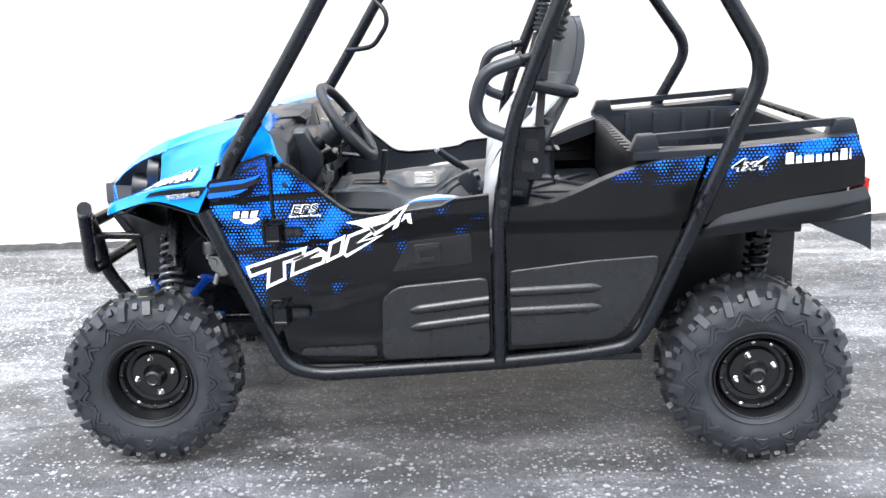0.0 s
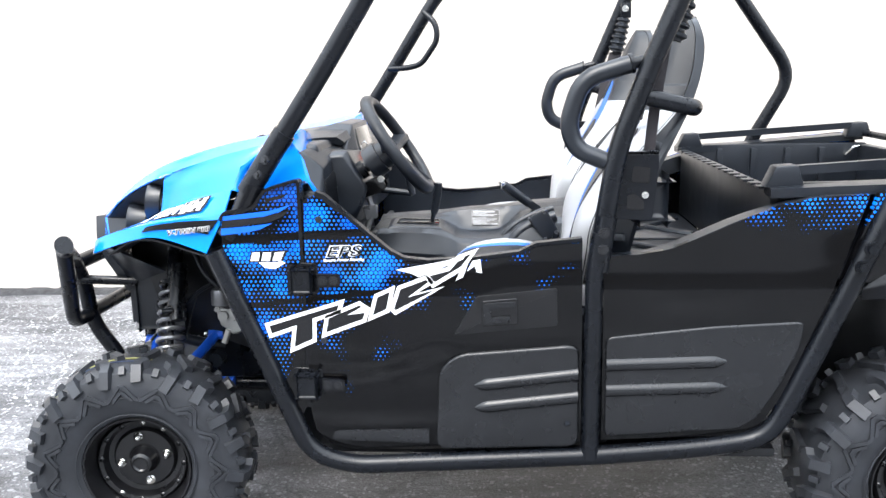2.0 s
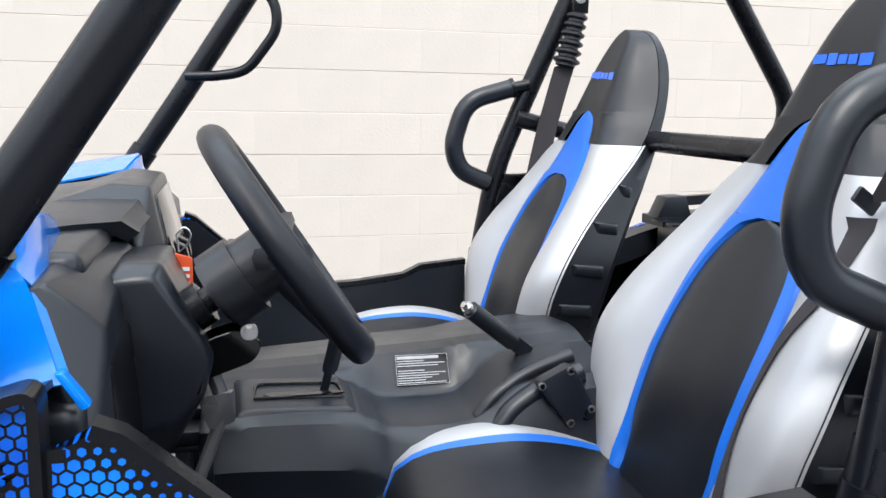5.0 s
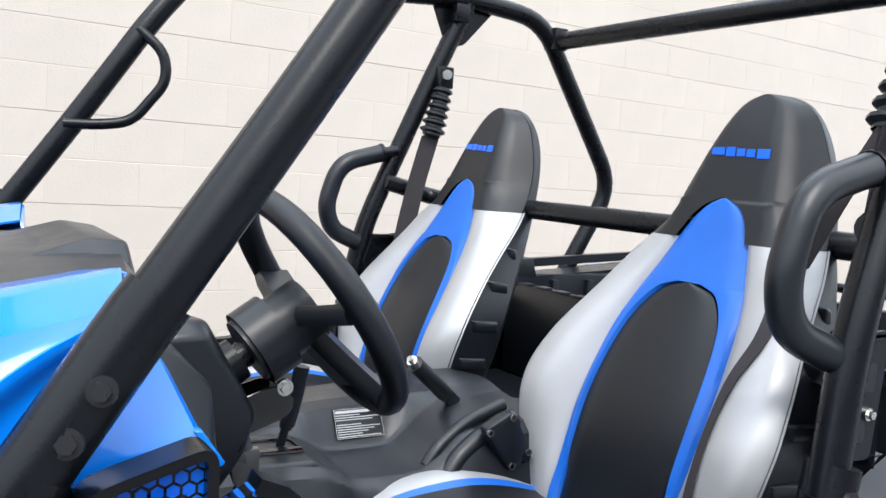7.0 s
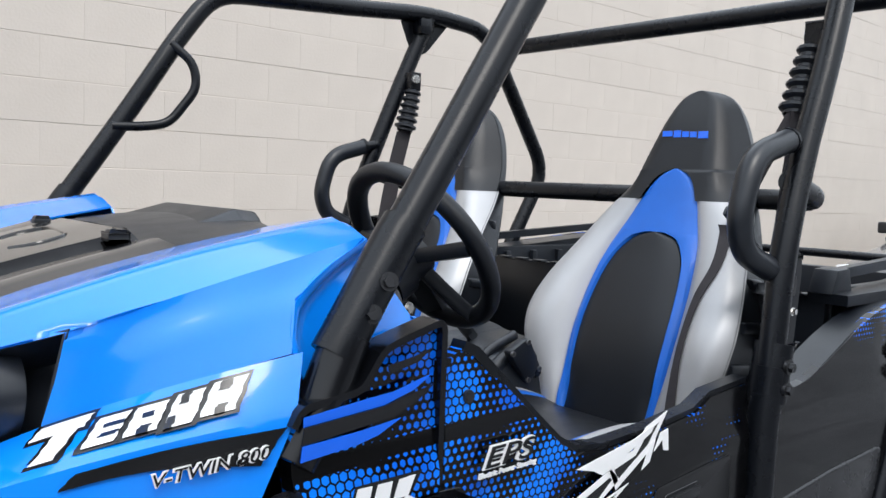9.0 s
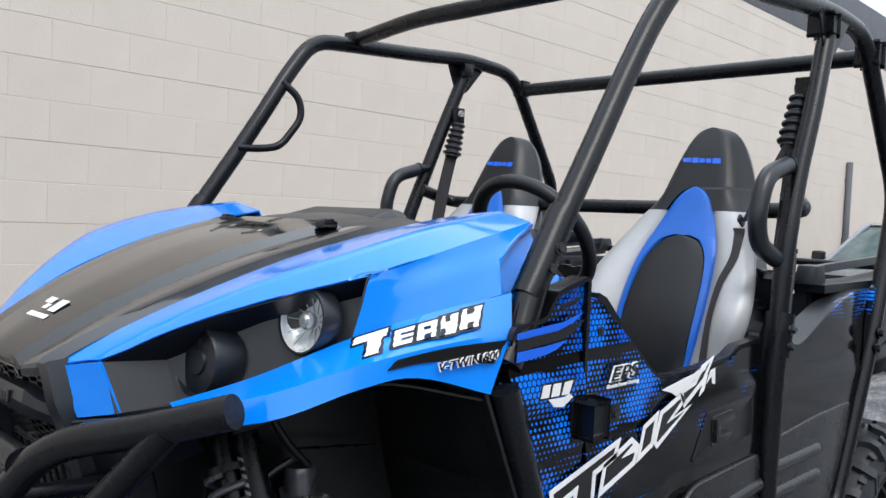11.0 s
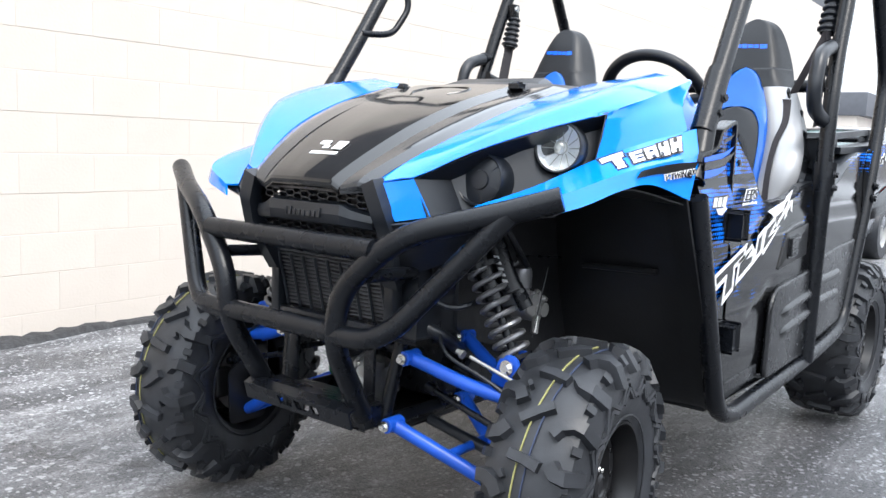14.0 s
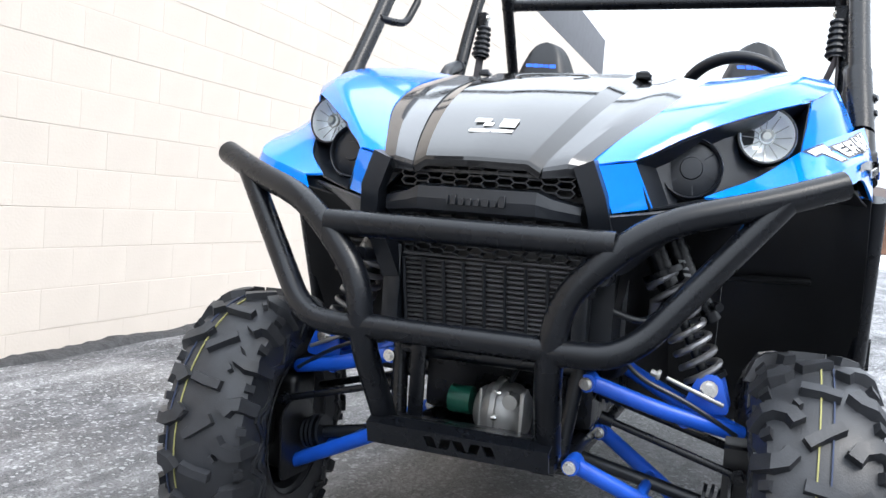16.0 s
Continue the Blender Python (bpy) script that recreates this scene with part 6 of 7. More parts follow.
gauge = part("gauge_hood", facet([(0.50, -0.24, 1.05), (0.50, 0.24, 1.05), (0.60, 0.24, 1.05), (0.60, -0.24, 1.05), (0.556, -0.220, 1.232), (0.556, 0.220, 1.232), (0.586, -0.236, 1.205), (0.586, 0.236, 1.205),
                                  (0.540, -0.152, 1.286), (0.540, 0.152, 1.286), (0.592, -0.136, 1.280), (0.592, 0.136, 1.280), (0.619, -0.172, 1.16), (0.619, 0.172, 1.16), (0.612, -0.215, 1.09), (0.612, 0.215, 1.09), (0.44, -0.18, 1.255), (0.44, 0.18, 1.255)], 0.006, 3), m_black, utv, "faceted black gauge hood", sharp=28)
part("gauge", facet([(0.599, -0.115, 1.266), (0.599, 0.115, 1.266), (0.6255, -0.140, 1.150), (0.6255, 0.140, 1.150), (0.590, -0.115, 1.262), (0.590, 0.115, 1.262), (0.612, -0.140, 1.150), (0.612, 0.140, 1.150)], 0.003), m_gloss, gauge, "dark gauge face", sharp=28)
for y in (-0.155, -0.10):
    part("dash_switch", facet([(0.622, y - 0.014, 1.205), (0.622, y + 0.014, 1.205), (0.640, y - 0.012, 1.196), (0.640, y + 0.012, 1.196), (0.632, y - 0.014, 1.165), (0.632, y + 0.014, 1.165), (0.645, y - 0.011, 1.175), (0.645, y + 0.011, 1.175)], 0.003), m_satin, gauge)
part("key_ring", tube([(0.632, -0.207, 1.196), (0.645, -0.207, 1.206), (0.650, -0.207, 1.222), (0.640, -0.207, 1.232), (0.630, -0.207, 1.220)], 0.0016, 0.008, 6, True), m_chrome, gauge)
part("key_tag", plate([(0.622, 1.128), (0.650, 1.124), (0.650, 1.188), (0.624, 1.196)], -0.209, -0.206, 0.0008, 1), m_orange, gauge, "orange tag on the key")
part("key_tag_print", join(*[box(0.627, 0.646, -0.2105, -0.2093, 1.140 + 0.010 * k, 1.145 + 0.010 * k, 0) for k in range(4)]), m_white, gauge)
part("dash_hand_hold", join(rod((0.72, 0.38, 0.98), (0.70, 0.38, 1.10), 0.014), rod((0.70, 0.355, 1.108), (0.70, 0.405, 1.108), 0.013), rod((0.60, 0.38, 1.0), (0.72, 0.38, 0.985), 0.012)), m_black, utv, "black passenger hand-hold")

# steering wheel
hubp, nrm = Vector((0.771, -0.394, 1.233)), Vector((0.829, 0.0, 0.559))
sx, sy = Vector((0.559, 0, -0.829)), Vector((0, 1, 0))
wheel_path = [hubp + sx * 0.152 * math.cos(2 * math.pi * k / 48) + sy * 0.156 * math.sin(2 * math.pi * k / 48) for k in range(48)]
stw = part("steering_wheel", sweep(wheel_path, [(0.0165 * math.cos(a), 0.019 * math.sin(a)) for a in [2 * math.pi * k / 14 for k in range(14)]], True), m_vinyl, utv, "black three-spoke steering wheel")
spokes = [sweep([hubp - nrm * 0.03, hubp - nrm * 0.015 + (sx * math.cos(a) + sy * math.sin(a)) * 0.08, hubp + (sx * math.cos(a) + sy * math.sin(a)) * 0.148], [(0.020, -0.012), (0.024, 0.0), (0.020, 0.012), (-0.020, 0.012), (-0.024, 0.0), (-0.020, -0.012)]) for a in (radians(18), radians(-18), radians(95), radians(-95))]
part("spoke", join(*spokes), m_black, stw)
part("wheel_hub", join(sweep([hubp - nrm * 0.105, hubp - nrm * 0.03, hubp - nrm * 0.012], circle(0.042, 20)), sweep([hubp - nrm * 0.1, hubp - nrm * 0.06], circle(0.05, 20))), m_black, stw, "black hub cover")
part("steering_column", join(rod(hubp - nrm * 0.10, hubp - nrm * 0.27, 0.0165, 16), rod(hubp - nrm * 0.118, hubp - nrm * 0.146, 0.027, 20), rod(hubp - nrm * 0.146, hubp - nrm * 0.152, 0.030, 20)), m_steel, utv, "black steering column")
part("column_bracket", join(plate(round_poly([(0.640, 1.095), (0.672, 1.128), (0.712, 1.140), (0.738, 1.122), (0.728, 1.100), (0.665, 1.078)], 0.012), -0.428, -0.424, 0.001, 1), plate(round_poly([(0.640, 1.095), (0.672, 1.128), (0.712, 1.140), (0.738, 1.122), (0.728, 1.100), (0.665, 1.078)], 0.012), -0.382, -0.378, 0.001, 1), box(0.655, 0.72, -0.424, -0.382, 1.094, 1.108, 0.004)), m_gloss, utv, "black folded bracket under the column", sharp=30)
part("tilt_bolt", bolt((0.722, -0.426, 1.136), (0, -1, 0), 0.0068, 0.009), m_chrome, utv, "bright tilt bolt")
part("pedal_linkage", join(rod((0.675, -0.40, 1.09), (0.690, -0.40, 1.045), 0.009), facet([(0.66, -0.415, 1.055), (0.70, -0.415, 1.060), (0.705, -0.385, 1.055), (0.665, -0.385, 1.04), (0.672, -0.41, 1.010), (0.705, -0.40, 1.015)], 0.004), rod((0.69, -0.40, 1.03), (0.66, -0.40, 0.95), 0.008)), m_spring, utv, "greasy metal pedal linkage", sharp=30)

# console
CON_Y = (0.215, 0.200, 0.020, -0.015, -0.030, -0.048, -0.058, -0.190, -0.212, -0.236, -0.242)
CON_Z = ((0.660, (0.70, 0.93, 0.962, 0.960, 0.958, 0.956, 0.954, 0.946, 0.934, 0.88, 0.50)), (0.720, (0.70, 0.94, 0.968, 0.965, 0.962, 0.959, 0.957, 0.950, 0.938, 0.88, 0.50)), (0.860, (0.70, 0.95, 0.976, 0.970, 0.963, 0.954, 0.951, 0.945, 0.933, 0.87, 0.50)),
         (0.905, (0.70, 0.955, 0.981, 0.976, 0.961, 0.942, 0.936, 0.931, 0.919, 0.86, 0.50)), (0.945, (0.70, 0.96, 0.985, 0.980, 0.956, 0.928, 0.919, 0.915, 0.902, 0.84, 0.50)), (1.050, (0.70, 0.965, 0.991, 0.986, 0.960, 0.929, 0.919, 0.915, 0.902, 0.84, 0.50)),
         (1.090, (0.70, 0.97, 0.995, 0.991, 0.972, 0.951, 0.941, 0.932, 0.916, 0.85, 0.50)), (1.150, (0.70, 0.98, 1.000, 0.998, 0.993, 0.988, 0.984, 0.970, 0.953, 0.88, 0.50)), (1.300, (0.70, 0.99, 1.010, 1.008, 1.005, 1.001, 0.998, 0.985, 0.968, 0.88, 0.50)))
runs = [spline([(x, CON_Y[k], zs[k]) for x, zs in CON_Z], 40) for k in range(len(CON_Y))]
body = sheet([[runs[k][i] for k in range(len(CON_Y))] for i in range(41)])
soft = [e for e in body.edges if len(e.link_faces) == 2 and abs(e.verts[0].co.y - e.verts[1].co.y) < 0.004 and e.verts[0].co.y < 0.1]
bmesh.ops.bevel(body, geom=soft, offset=0.007, segments=2, affect="EDGES", profile=0.5)
console = part("console", join(body, box(0.652, 0.672, -0.24, 0.215, 0.50, 0.945, 0.006), box(0.66, 1.30, -0.225, 0.205, 0.43, 0.80, 0.03, 3)), m_black, utv, "black moulded centre console", sharp=50)
part("console_tray", join(box(0.600, 0.655, -0.235, -0.02, 0.915, 0.925, 0.003), box(0.600, 0.606, -0.235, -0.02, 0.925, 0.945, 0.002), box(0.600, 0.655, -0.235, -0.228, 0.925, 0.945, 0.002), box(0.600, 0.655, -0.13, -0.123, 0.925, 0.943, 0.002)), m_black, console, "small open tray ahead of the console")
hump = facet([(0.700, -0.195, 0.948), (0.700, -0.055, 0.958), (0.875, -0.190, 0.944), (0.872, -0.058, 0.953), (0.690, -0.208, 0.925), (0.690, -0.040, 0.935), (0.935, -0.165, 0.905), (0.935, -0.062, 0.912),
              (0.715, -0.188, 0.956), (0.715, -0.062, 0.964), (0.868, -0.183, 0.951), (0.866, -0.064, 0.958), (0.69, -0.20, 0.87), (0.93, -0.16, 0.87), (0.93, -0.07, 0.87), (0.69, -0.05, 0.87)], 0.004, 2)
gate = part("shift_gate", hump, m_black, console, "raised black shift gate", sharp=60)
part("shift_slot", plate([(0.745, 0.0), (0.755, 0.009), (0.80, 0.009), (0.81, 0.004), (0.862, 0.004), (0.868, -0.004), (0.82, -0.009), (0.755, -0.009)], -0.001, 0.001, 0), m_ink, gate).matrix_local = Matrix.Translation((0, -0.118, 0.9595)) @ Matrix.Rotation(radians(-90), 4, "X") @ Matrix.Rotation(radians(1.5), 4, "Y")
part("slot_frame", tube([(0.730, -0.150, 0.9595), (0.734, -0.092, 0.9630), (0.862, -0.088, 0.9575), (0.866, -0.146, 0.9540)], 0.0028, 0.014, 6, True), m_satin, gate)
for x, m in ((0.765, m_white), (0.80, m_white), (0.858, m_red)):
    part("gate_mark", box(x - 0.005, x + 0.005, -0.139, -0.133, 0.9555, 0.9585 - 0.04 * (x - 0.765), 0.0008, 1), m, gate)
part("gear_lever", join(rod((0.838, -0.112, 0.950), (0.850, -0.116, 1.00), 0.007), tube([(0.848, -0.116, 0.990), (0.858, -0.118, 1.030), (0.866, -0.122, 1.085)], 0.0125, 0.02, 12), rod((0.846, -0.115, 0.984), (0.851, -0.116, 1.004), 0.0105, 12)), m_black, console, "black gear lever")
lean = Matrix(((1, 0, 0, 1.014), (0, 0.52, -0.857, -0.0345), (0, 0.857, 0.52, 0.9545), (0, 0, 0, 1)))
label_plate = part("warning_label", moved(box(-0.045, 0.045, -0.026, 0.026, -0.002, 0.0016, 0), lean), m_ink, console, "black and white warning label")
part("label_print", moved(join(box(-0.043, 0.030, 0.0185, 0.0235, 0.0018, 0.0022, 0), *[box(-0.043, 0.040 - 0.012 * ((k * 7) % 4), -0.0235 + 0.0042 * k, -0.0219 + 0.0042 * k, 0.0018, 0.0022, 0) for k in range(10) if k != 6], *[box(a, b, c, d, 0.0018, 0.0022, 0) for a, b, c, d in ((-0.0455, 0.0455, 0.0255, 0.0262), (-0.0455, 0.0455, -0.0262, -0.0255), (-0.0455, -0.0448, -0.026, 0.026), (0.0448, 0.0455, -0.026, 0.026))]), lean), m_label, label_plate)
brake = part("parking_brake", join(sweep([(1.190, -0.072, 0.985), (1.10, -0.104, 1.056)], [(0.006, -0.012), (0.006, 0.012), (-0.006, 0.012), (-0.006, -0.012)]), sweep([(1.158, -0.083, 1.010), (1.095, -0.106, 1.060), (1.076, -0.113, 1.075)], circle(0.0150, 14))), m_black, utv, "black parking brake lever")
part("brake_gaiter", join(tube([(1.075, -0.175, 0.915), (1.10, -0.172, 0.945), (1.155, -0.165, 0.980), (1.235, -0.16, 1.004)], 0.012, 0.05, 10), tube([(1.10, -0.205, 0.905), (1.125, -0.200, 0.935), (1.175, -0.195, 0.965), (1.24, -0.19, 0.985)], 0.018, 0.05, 10)), m_black, console)
part("release_button", join(rod((1.078, -0.112, 1.073), (1.068, -0.116, 1.082), 0.010), rod((1.069, -0.116, 1.081), (1.062, -0.118, 1.086), 0.006)), m_chrome, brake)
buckle = part("belt_buckle", plate(round_poly([(1.148, 0.985), (1.207, 1.014), (1.249, 0.938), (1.208, 0.909)], 0.012), -0.238, -0.212, 0.005), m_black, utv, "square black belt buckle on its stalk")
for x, z in ((1.158, 0.981), (1.203, 1.003), (1.240, 0.940), (1.207, 0.919)):
    part("screw", bolt((x, -0.238, z), (0, -1, 0), 0.004, 0.003), m_spring, buckle)
part("buckle_stalk", join(rod((1.235, -0.215, 0.935), (1.27, -0.215, 0.86), 0.009), bolt((1.237, -0.228, 0.932), (0, -1, 0), 0.009, 0.012)), m_steel, buckle)
buckle = part("belt_buckle", moved(box(-0.028, 0.028, -0.018, 0.018, -0.04, 0.04, 0.008, 3), Matrix.Translation((1.212, 0.162, 0.942)) @ Matrix.Rotation(radians(-25), 4, "Y")), m_black, utv, "black belt buckle on its stalk")
part("buckle_button", moved(box(-0.010, 0.010, -0.012, 0.012, 0.035, 0.046, 0.003), Matrix.Translation((1.212, 0.162, 0.942)) @ Matrix.Rotation(radians(-25), 4, "Y")), m_red, buckle)
part("caution_label", join(box(0.669, 0.671, -0.545, -0.505, 0.80, 0.85, 0)), m_label, utv, "white and orange caution label")


# ---- seats ----
def at_line(table, v):
    last = len(table) - 1
    for i in range(last):
        (a, p), (b, q) = table[i], table[i + 1]
        if v <= b:
            t, w = max(0.0, (v - a) / (b - a)), b - a
            before, after = table[max(i - 1, 0)], table[min(i + 2, last)]
            m0 = (q - before[1]) / (b - before[0]) * w
            m1 = (after[1] - p) / (after[0] - a) * w
            return (2 * t ** 3 - 3 * t * t + 1) * p + (t ** 3 - 2 * t * t + t) * m0 + (3 * t * t - 2 * t ** 3) * q + (t ** 3 - t * t) * m1
    return table[last][1]


WIDTH = [(0.84, 0.170), (0.90, 0.218), (0.98, 0.257), (1.06, 0.272), (1.13, 0.260), (1.20, 0.230), (1.27, 0.195), (1.33, 0.161), (1.40, 0.136), (1.46, 0.114), (1.51, 0.092), (1.540, 0.074), (1.558, 0.055), (1.568, 0.032), (1.573, 0.008)]
BIB = [(0.84, 0.125), (0.95, 0.132), (1.05, 0.136), (1.15, 0.130), (1.22, 0.116), (1.28, 0.092), (1.33, 0.072), (1.365, 0.054), (1.385, 0.032), (1.395, 0.004)]
OVAL = [(0.84, 0.105), (0.95, 0.110), (1.05, 0.112), (1.13, 0.106), (1.19, 0.092), (1.225, 0.070), (1.245, 0.045), (1.255, 0.004)]
SPINE = [(0.84, 1.275), (0.95, 1.303), (1.05, 1.335), (1.15, 1.382), (1.25, 1.437), (1.33, 1.476), (1.42, 1.512), (1.50, 1.545), (1.58, 1.585)]


# the roll of the bolster, the edge where the vinyl ends, and the back of the shell, behind the spine line
CREST = [(0.84, -0.020), (0.95, -0.042), (1.05, -0.058), (1.12, -0.052), (1.20, -0.036), (1.28, -0.024), (1.34, -0.020), (1.58, -0.020)]
EDGE = [(0.84, 0.012), (0.95, -0.006), (1.03, -0.022), (1.12, -0.020), (1.22, 0.011), (1.325, 0.062), (1.40, 0.072), (1.47, 0.060), (1.536, 0.034), (1.58, 0.000)]
HIND = [(0.84, 0.112), (1.00, 0.098), (1.10, 0.086), (1.25, 0.086), (1.33, 0.092), (1.42, 0.088), (1.50, 0.066), (1.58, 0.010)]


def seat(y0, name):
    """A bucket seat: a puffed backrest of silver, blue and black pieces, a shell behind it, and a cushion."""
    base = part("seat", join(box(0.90, 1.30, y0 - 0.20, y0 + 0.20, 0.78, 0.83, 0.02)), m_black, utv, name)
    levels = sorted({0.84 + 0.0125 * k for k in range(60) if 0.84 + 0.0125 * k < 1.56} | {1.245, 1.250, 1.254, 1.385, 1.390, 1.394, 1.556, 1.562, 1.567, 1.570, 1.573})

    def face_x(y, z, puff=0.0):
        w = at_line(WIDTH, z)
        f = min(1.0, abs(y) / max(w, 1e-4))
        crest, edge = at_line(CREST, z), at_line(EDGE, z)
        head = ease(z, 1.29, 1.40)
        roll = max(0.0, (f - 0.80) / 0.20)
        torso = -0.020 + (crest + 0.020) * ease(f, 0.46, 0.76) + (edge - crest) * (1 - math.sqrt(max(0.0, 1 - roll * roll)))
        lean = max(0.0, (f - 0.66) / 0.34)
        crown = -0.020 + (edge + 0.020) * (0.35 * lean * lean + 0.65 * max(0.0, lean - 0.06) / 0.94)
        return at_line(SPINE, z) + torso * (1 - head) + crown * head + 0.006 * ease(f, 0.44, 0.48) * (1 - ease(f, 0.52, 0.60)) * (1 - ease(z, 1.10, 1.36)) - puff

    def strip(z0, z1, lo, hi, n, puff):
        rows = []
        for z in [z0] + [q for q in levels if z0 < q < z1] + [z1]:
            a, b = lo(z), hi(z)
            rows.append([(face_x(a + (b - a) * k / n, z, puff(k / n) if callable(puff) else puff), y0 + a + (b - a) * k / n, z) for k in range(n + 1)])
        return rows

    W, B, O = (lambda z: at_line(WIDTH, z)), (lambda z: at_line(BIB, z)), (lambda z: at_line(OVAL, z))
    seam = lambda f: 0.004 - 0.010 * (abs(2 * f - 1) ** 6)
    oval = sheet(strip(0.85, 1.2548, lambda z: -O(z), O, 12, lambda f: 0.008 - 0.010 * abs(2 * f - 1) ** 4))
    back = part("backrest_centre", oval, m_vinyl, base, "black vinyl oval of the backrest")
    for sg in (-1, 1):
        part("backrest_piping", sheet(strip(0.85, 1.2548, lambda z: sg * O(z), lambda z: sg * B(z), 5, seam)), m_bluevinyl, base, "blue vinyl bib")
        part("bolster", sheet(strip(0.85, 1.325, lambda z: sg * B(z), lambda z: sg * W(z), 10, seam)), m_silver, base, "silver vinyl side bolster", sharp=80)
        part("headrest_side", sheet(strip(1.325, 1.3945, lambda z: sg * B(z), lambda z: sg * W(z), 8, 0.003)), m_vinyl, base, sharp=80)
    part("backrest_piping", sheet(strip(1.2548, 1.3945, lambda z: -B(z), B, 12, seam)), m_bluevinyl, base, "blue vinyl bib")
    part("headrest", sheet(strip(1.3945, 1.573, lambda z: -W(z), W, 14, 0.003)), m_vinyl, base, "black vinyl headrest", sharp=80)
    # shell behind
    rows = []
    for z in levels:
        w, spine = at_line(WIDTH, z), at_line(SPINE, z)
        x0, hind = spine + at_line(EDGE, z), spine + at_line(HIND, z)
        line = [(x0 - 0.001, 0.998), (x0 + 0.006, 0.990), (x0 + 0.010, 0.975), (x0 + 0.55 * (hind - x0), 0.972), (hind - 0.004, 0.965), (hind + 0.008, 0.93), (hind + 0.014, 0.5), (hind + 0.016, 0.0)]
        rows.append([(x, y0 - w * q, z) for x, q in line] + [(x, y0 + w * q, z) for x, q in line[-2::-1]])
    part("seat_shell", sheet(rows), m_black, base, "black plastic seat shell", sharp=30)
    for sg in (-1, 1):
        for z in (0.925, 1.005, 1.085, 1.165, 1.235):
            w, spine = at_line(WIDTH, z), at_line(SPINE, z)
            x0, hind = spine + at_line(EDGE, z) + 0.020, spine + at_line(HIND, z) - 0.016
            pad = facet([(x - x0, y, zz) for x, y, zz in ((x0, -0.004, -0.014), (hind, -0.004, -0.008), (x0 + 0.010, 0.007, -0.011), (hind - 0.010, 0.007, -0.005), (x0, -0.004, 0.012), (hind, -0.004, 0.018), (x0 + 0.010, 0.007, 0.009), (hind - 0.010, 0.007, 0.015))], 0.002, 1)
            part("shell_rib", moved(pad, Matrix.Translation((x0, y0 + sg * w * 0.972, z)) @ Matrix.Rotation(0 if sg > 0 else math.pi, 4, "X")), m_black, base)
    # embroidered mark on the headrest: plain slanted blocks
    marks = []
    for k, (u, wd, hh) in enumerate(((-0.062, 0.026, 0.016), (-0.032, 0.018, 0.013), (-0.011, 0.018, 0.013), (0.010, 0.020, 0.016), (0.033, 0.028, 0.013))):
        zc = 1.470 + 0.001 * k
        rows = [[(face_x(u + f * wd * q2, zc + q * hh - 0.5 * hh, 0.0045), y0 + u + wd * q2 + q * 0.004, zc + q * hh - 0.5 * hh) for q2 in (0, 0.5, 1) for f in (1,)] for q in (0, 0.5, 1)]
        marks.append(sheet(rows))
    part("headrest_mark", join(*marks), m_skyprint, base, "blue stitched mark")
    # cushion
    for nm, m, r0, r1, lb in (("cushion", m_vinyl, -0.150, 0.150, "black vinyl seat cushion"), ("cushion_piping", m_bluevinyl, 0.150, 0.163, ""), ("cushion_piping", m_bluevinyl, -0.163, -0.150, ""), ("cushion_bolster", m_silver, 0.163, 0.235, "silver cushion bolster"), ("cushion_bolster", m_silver, -0.235, -0.163, "silver cushion bolster")):
        rows = []
        for i in range(17):
            f = i / 16
            x = 0.893 + 0.44 * f
            edge = math.sin(math.pi * min(1, f * 1.3) / 2) ** 0.35 if f < 0.77 else 1.0
            row = []
            for k in range(9):
                v = r0 + (r1 - r0) * k / 8
                g = abs(v) / 0.235
                end = max(0.0, 1 - ((f - 0.5) / 0.5) ** 6)
                z = 0.80 + (0.092 - 0.030 * ease(f, 0.45, 1.0)) * end ** 0.5 + (0.026 * ease(g, 0.5, 0.80) * math.sin(math.pi * min(1, f * 0.95)) - 0.075 * ease(g, 0.86, 1.0) ** 1.6) * end
                row.append((x + 0.02 * g * g * (1 - f), y0 + v, z))
            rows.append(row)
        part(nm, sheet(rows), m, base, lb)
    part("cushion_base", box(0.900, 1.30, y0 - 0.228, y0 + 0.228, 0.76, 0.822, 0.02, 3), m_black, base)
    return base, face_x


near_seat, near_face = seat(-0.402, "driver's bucket seat in silver, blue and black vinyl")
seat(0.402, "passenger's bucket seat in silver, blue and black vinyl")


def webbing(pts, w, across):
    """A flat strap along a line."""
    line, across = spline(pts, 20), Vector(across).normalized()
    return thick(sheet([[p - across * w / 2, p + across * w / 2] for p in line]), 0.0015)


strap = part("seat_belt", webbing([(1.490, -0.672, 1.515), (1.455, -0.635, 1.41), (1.435, -0.590, 1.30)], 0.03, (0.6, -0.8, 0.2)), m_belt, utv, "dark grey seat belt")
# the strap lies on the outer bolster
LAY = [(0.87, -0.180), (0.95, -0.180), (1.05, -0.176), (1.13, -0.178), (1.20, -0.190), (1.28, -0.172)]
rows = []
for i in range(31):
    z = 0.87 + 0.41 * i / 30
    rows.append([(near_face(at_line(LAY, z) + q, z, 0.0085 + (0.012 if i == 30 else 0)), -0.402 + at_line(LAY, z) + q, z) for q in (-0.011, -0.006, -0.002, 0.002, 0.006, 0.011)])
part("belt_strap", thick(sheet(rows), 0.0015), m_belt, strap)
part("belt_strap", webbing([(1.490, -0.676, 1.515), (1.465, -0.675, 1.35), (1.45, -0.67, 1.19)], 0.03, (1, -0.3, 0.3)), m_belt, strap)
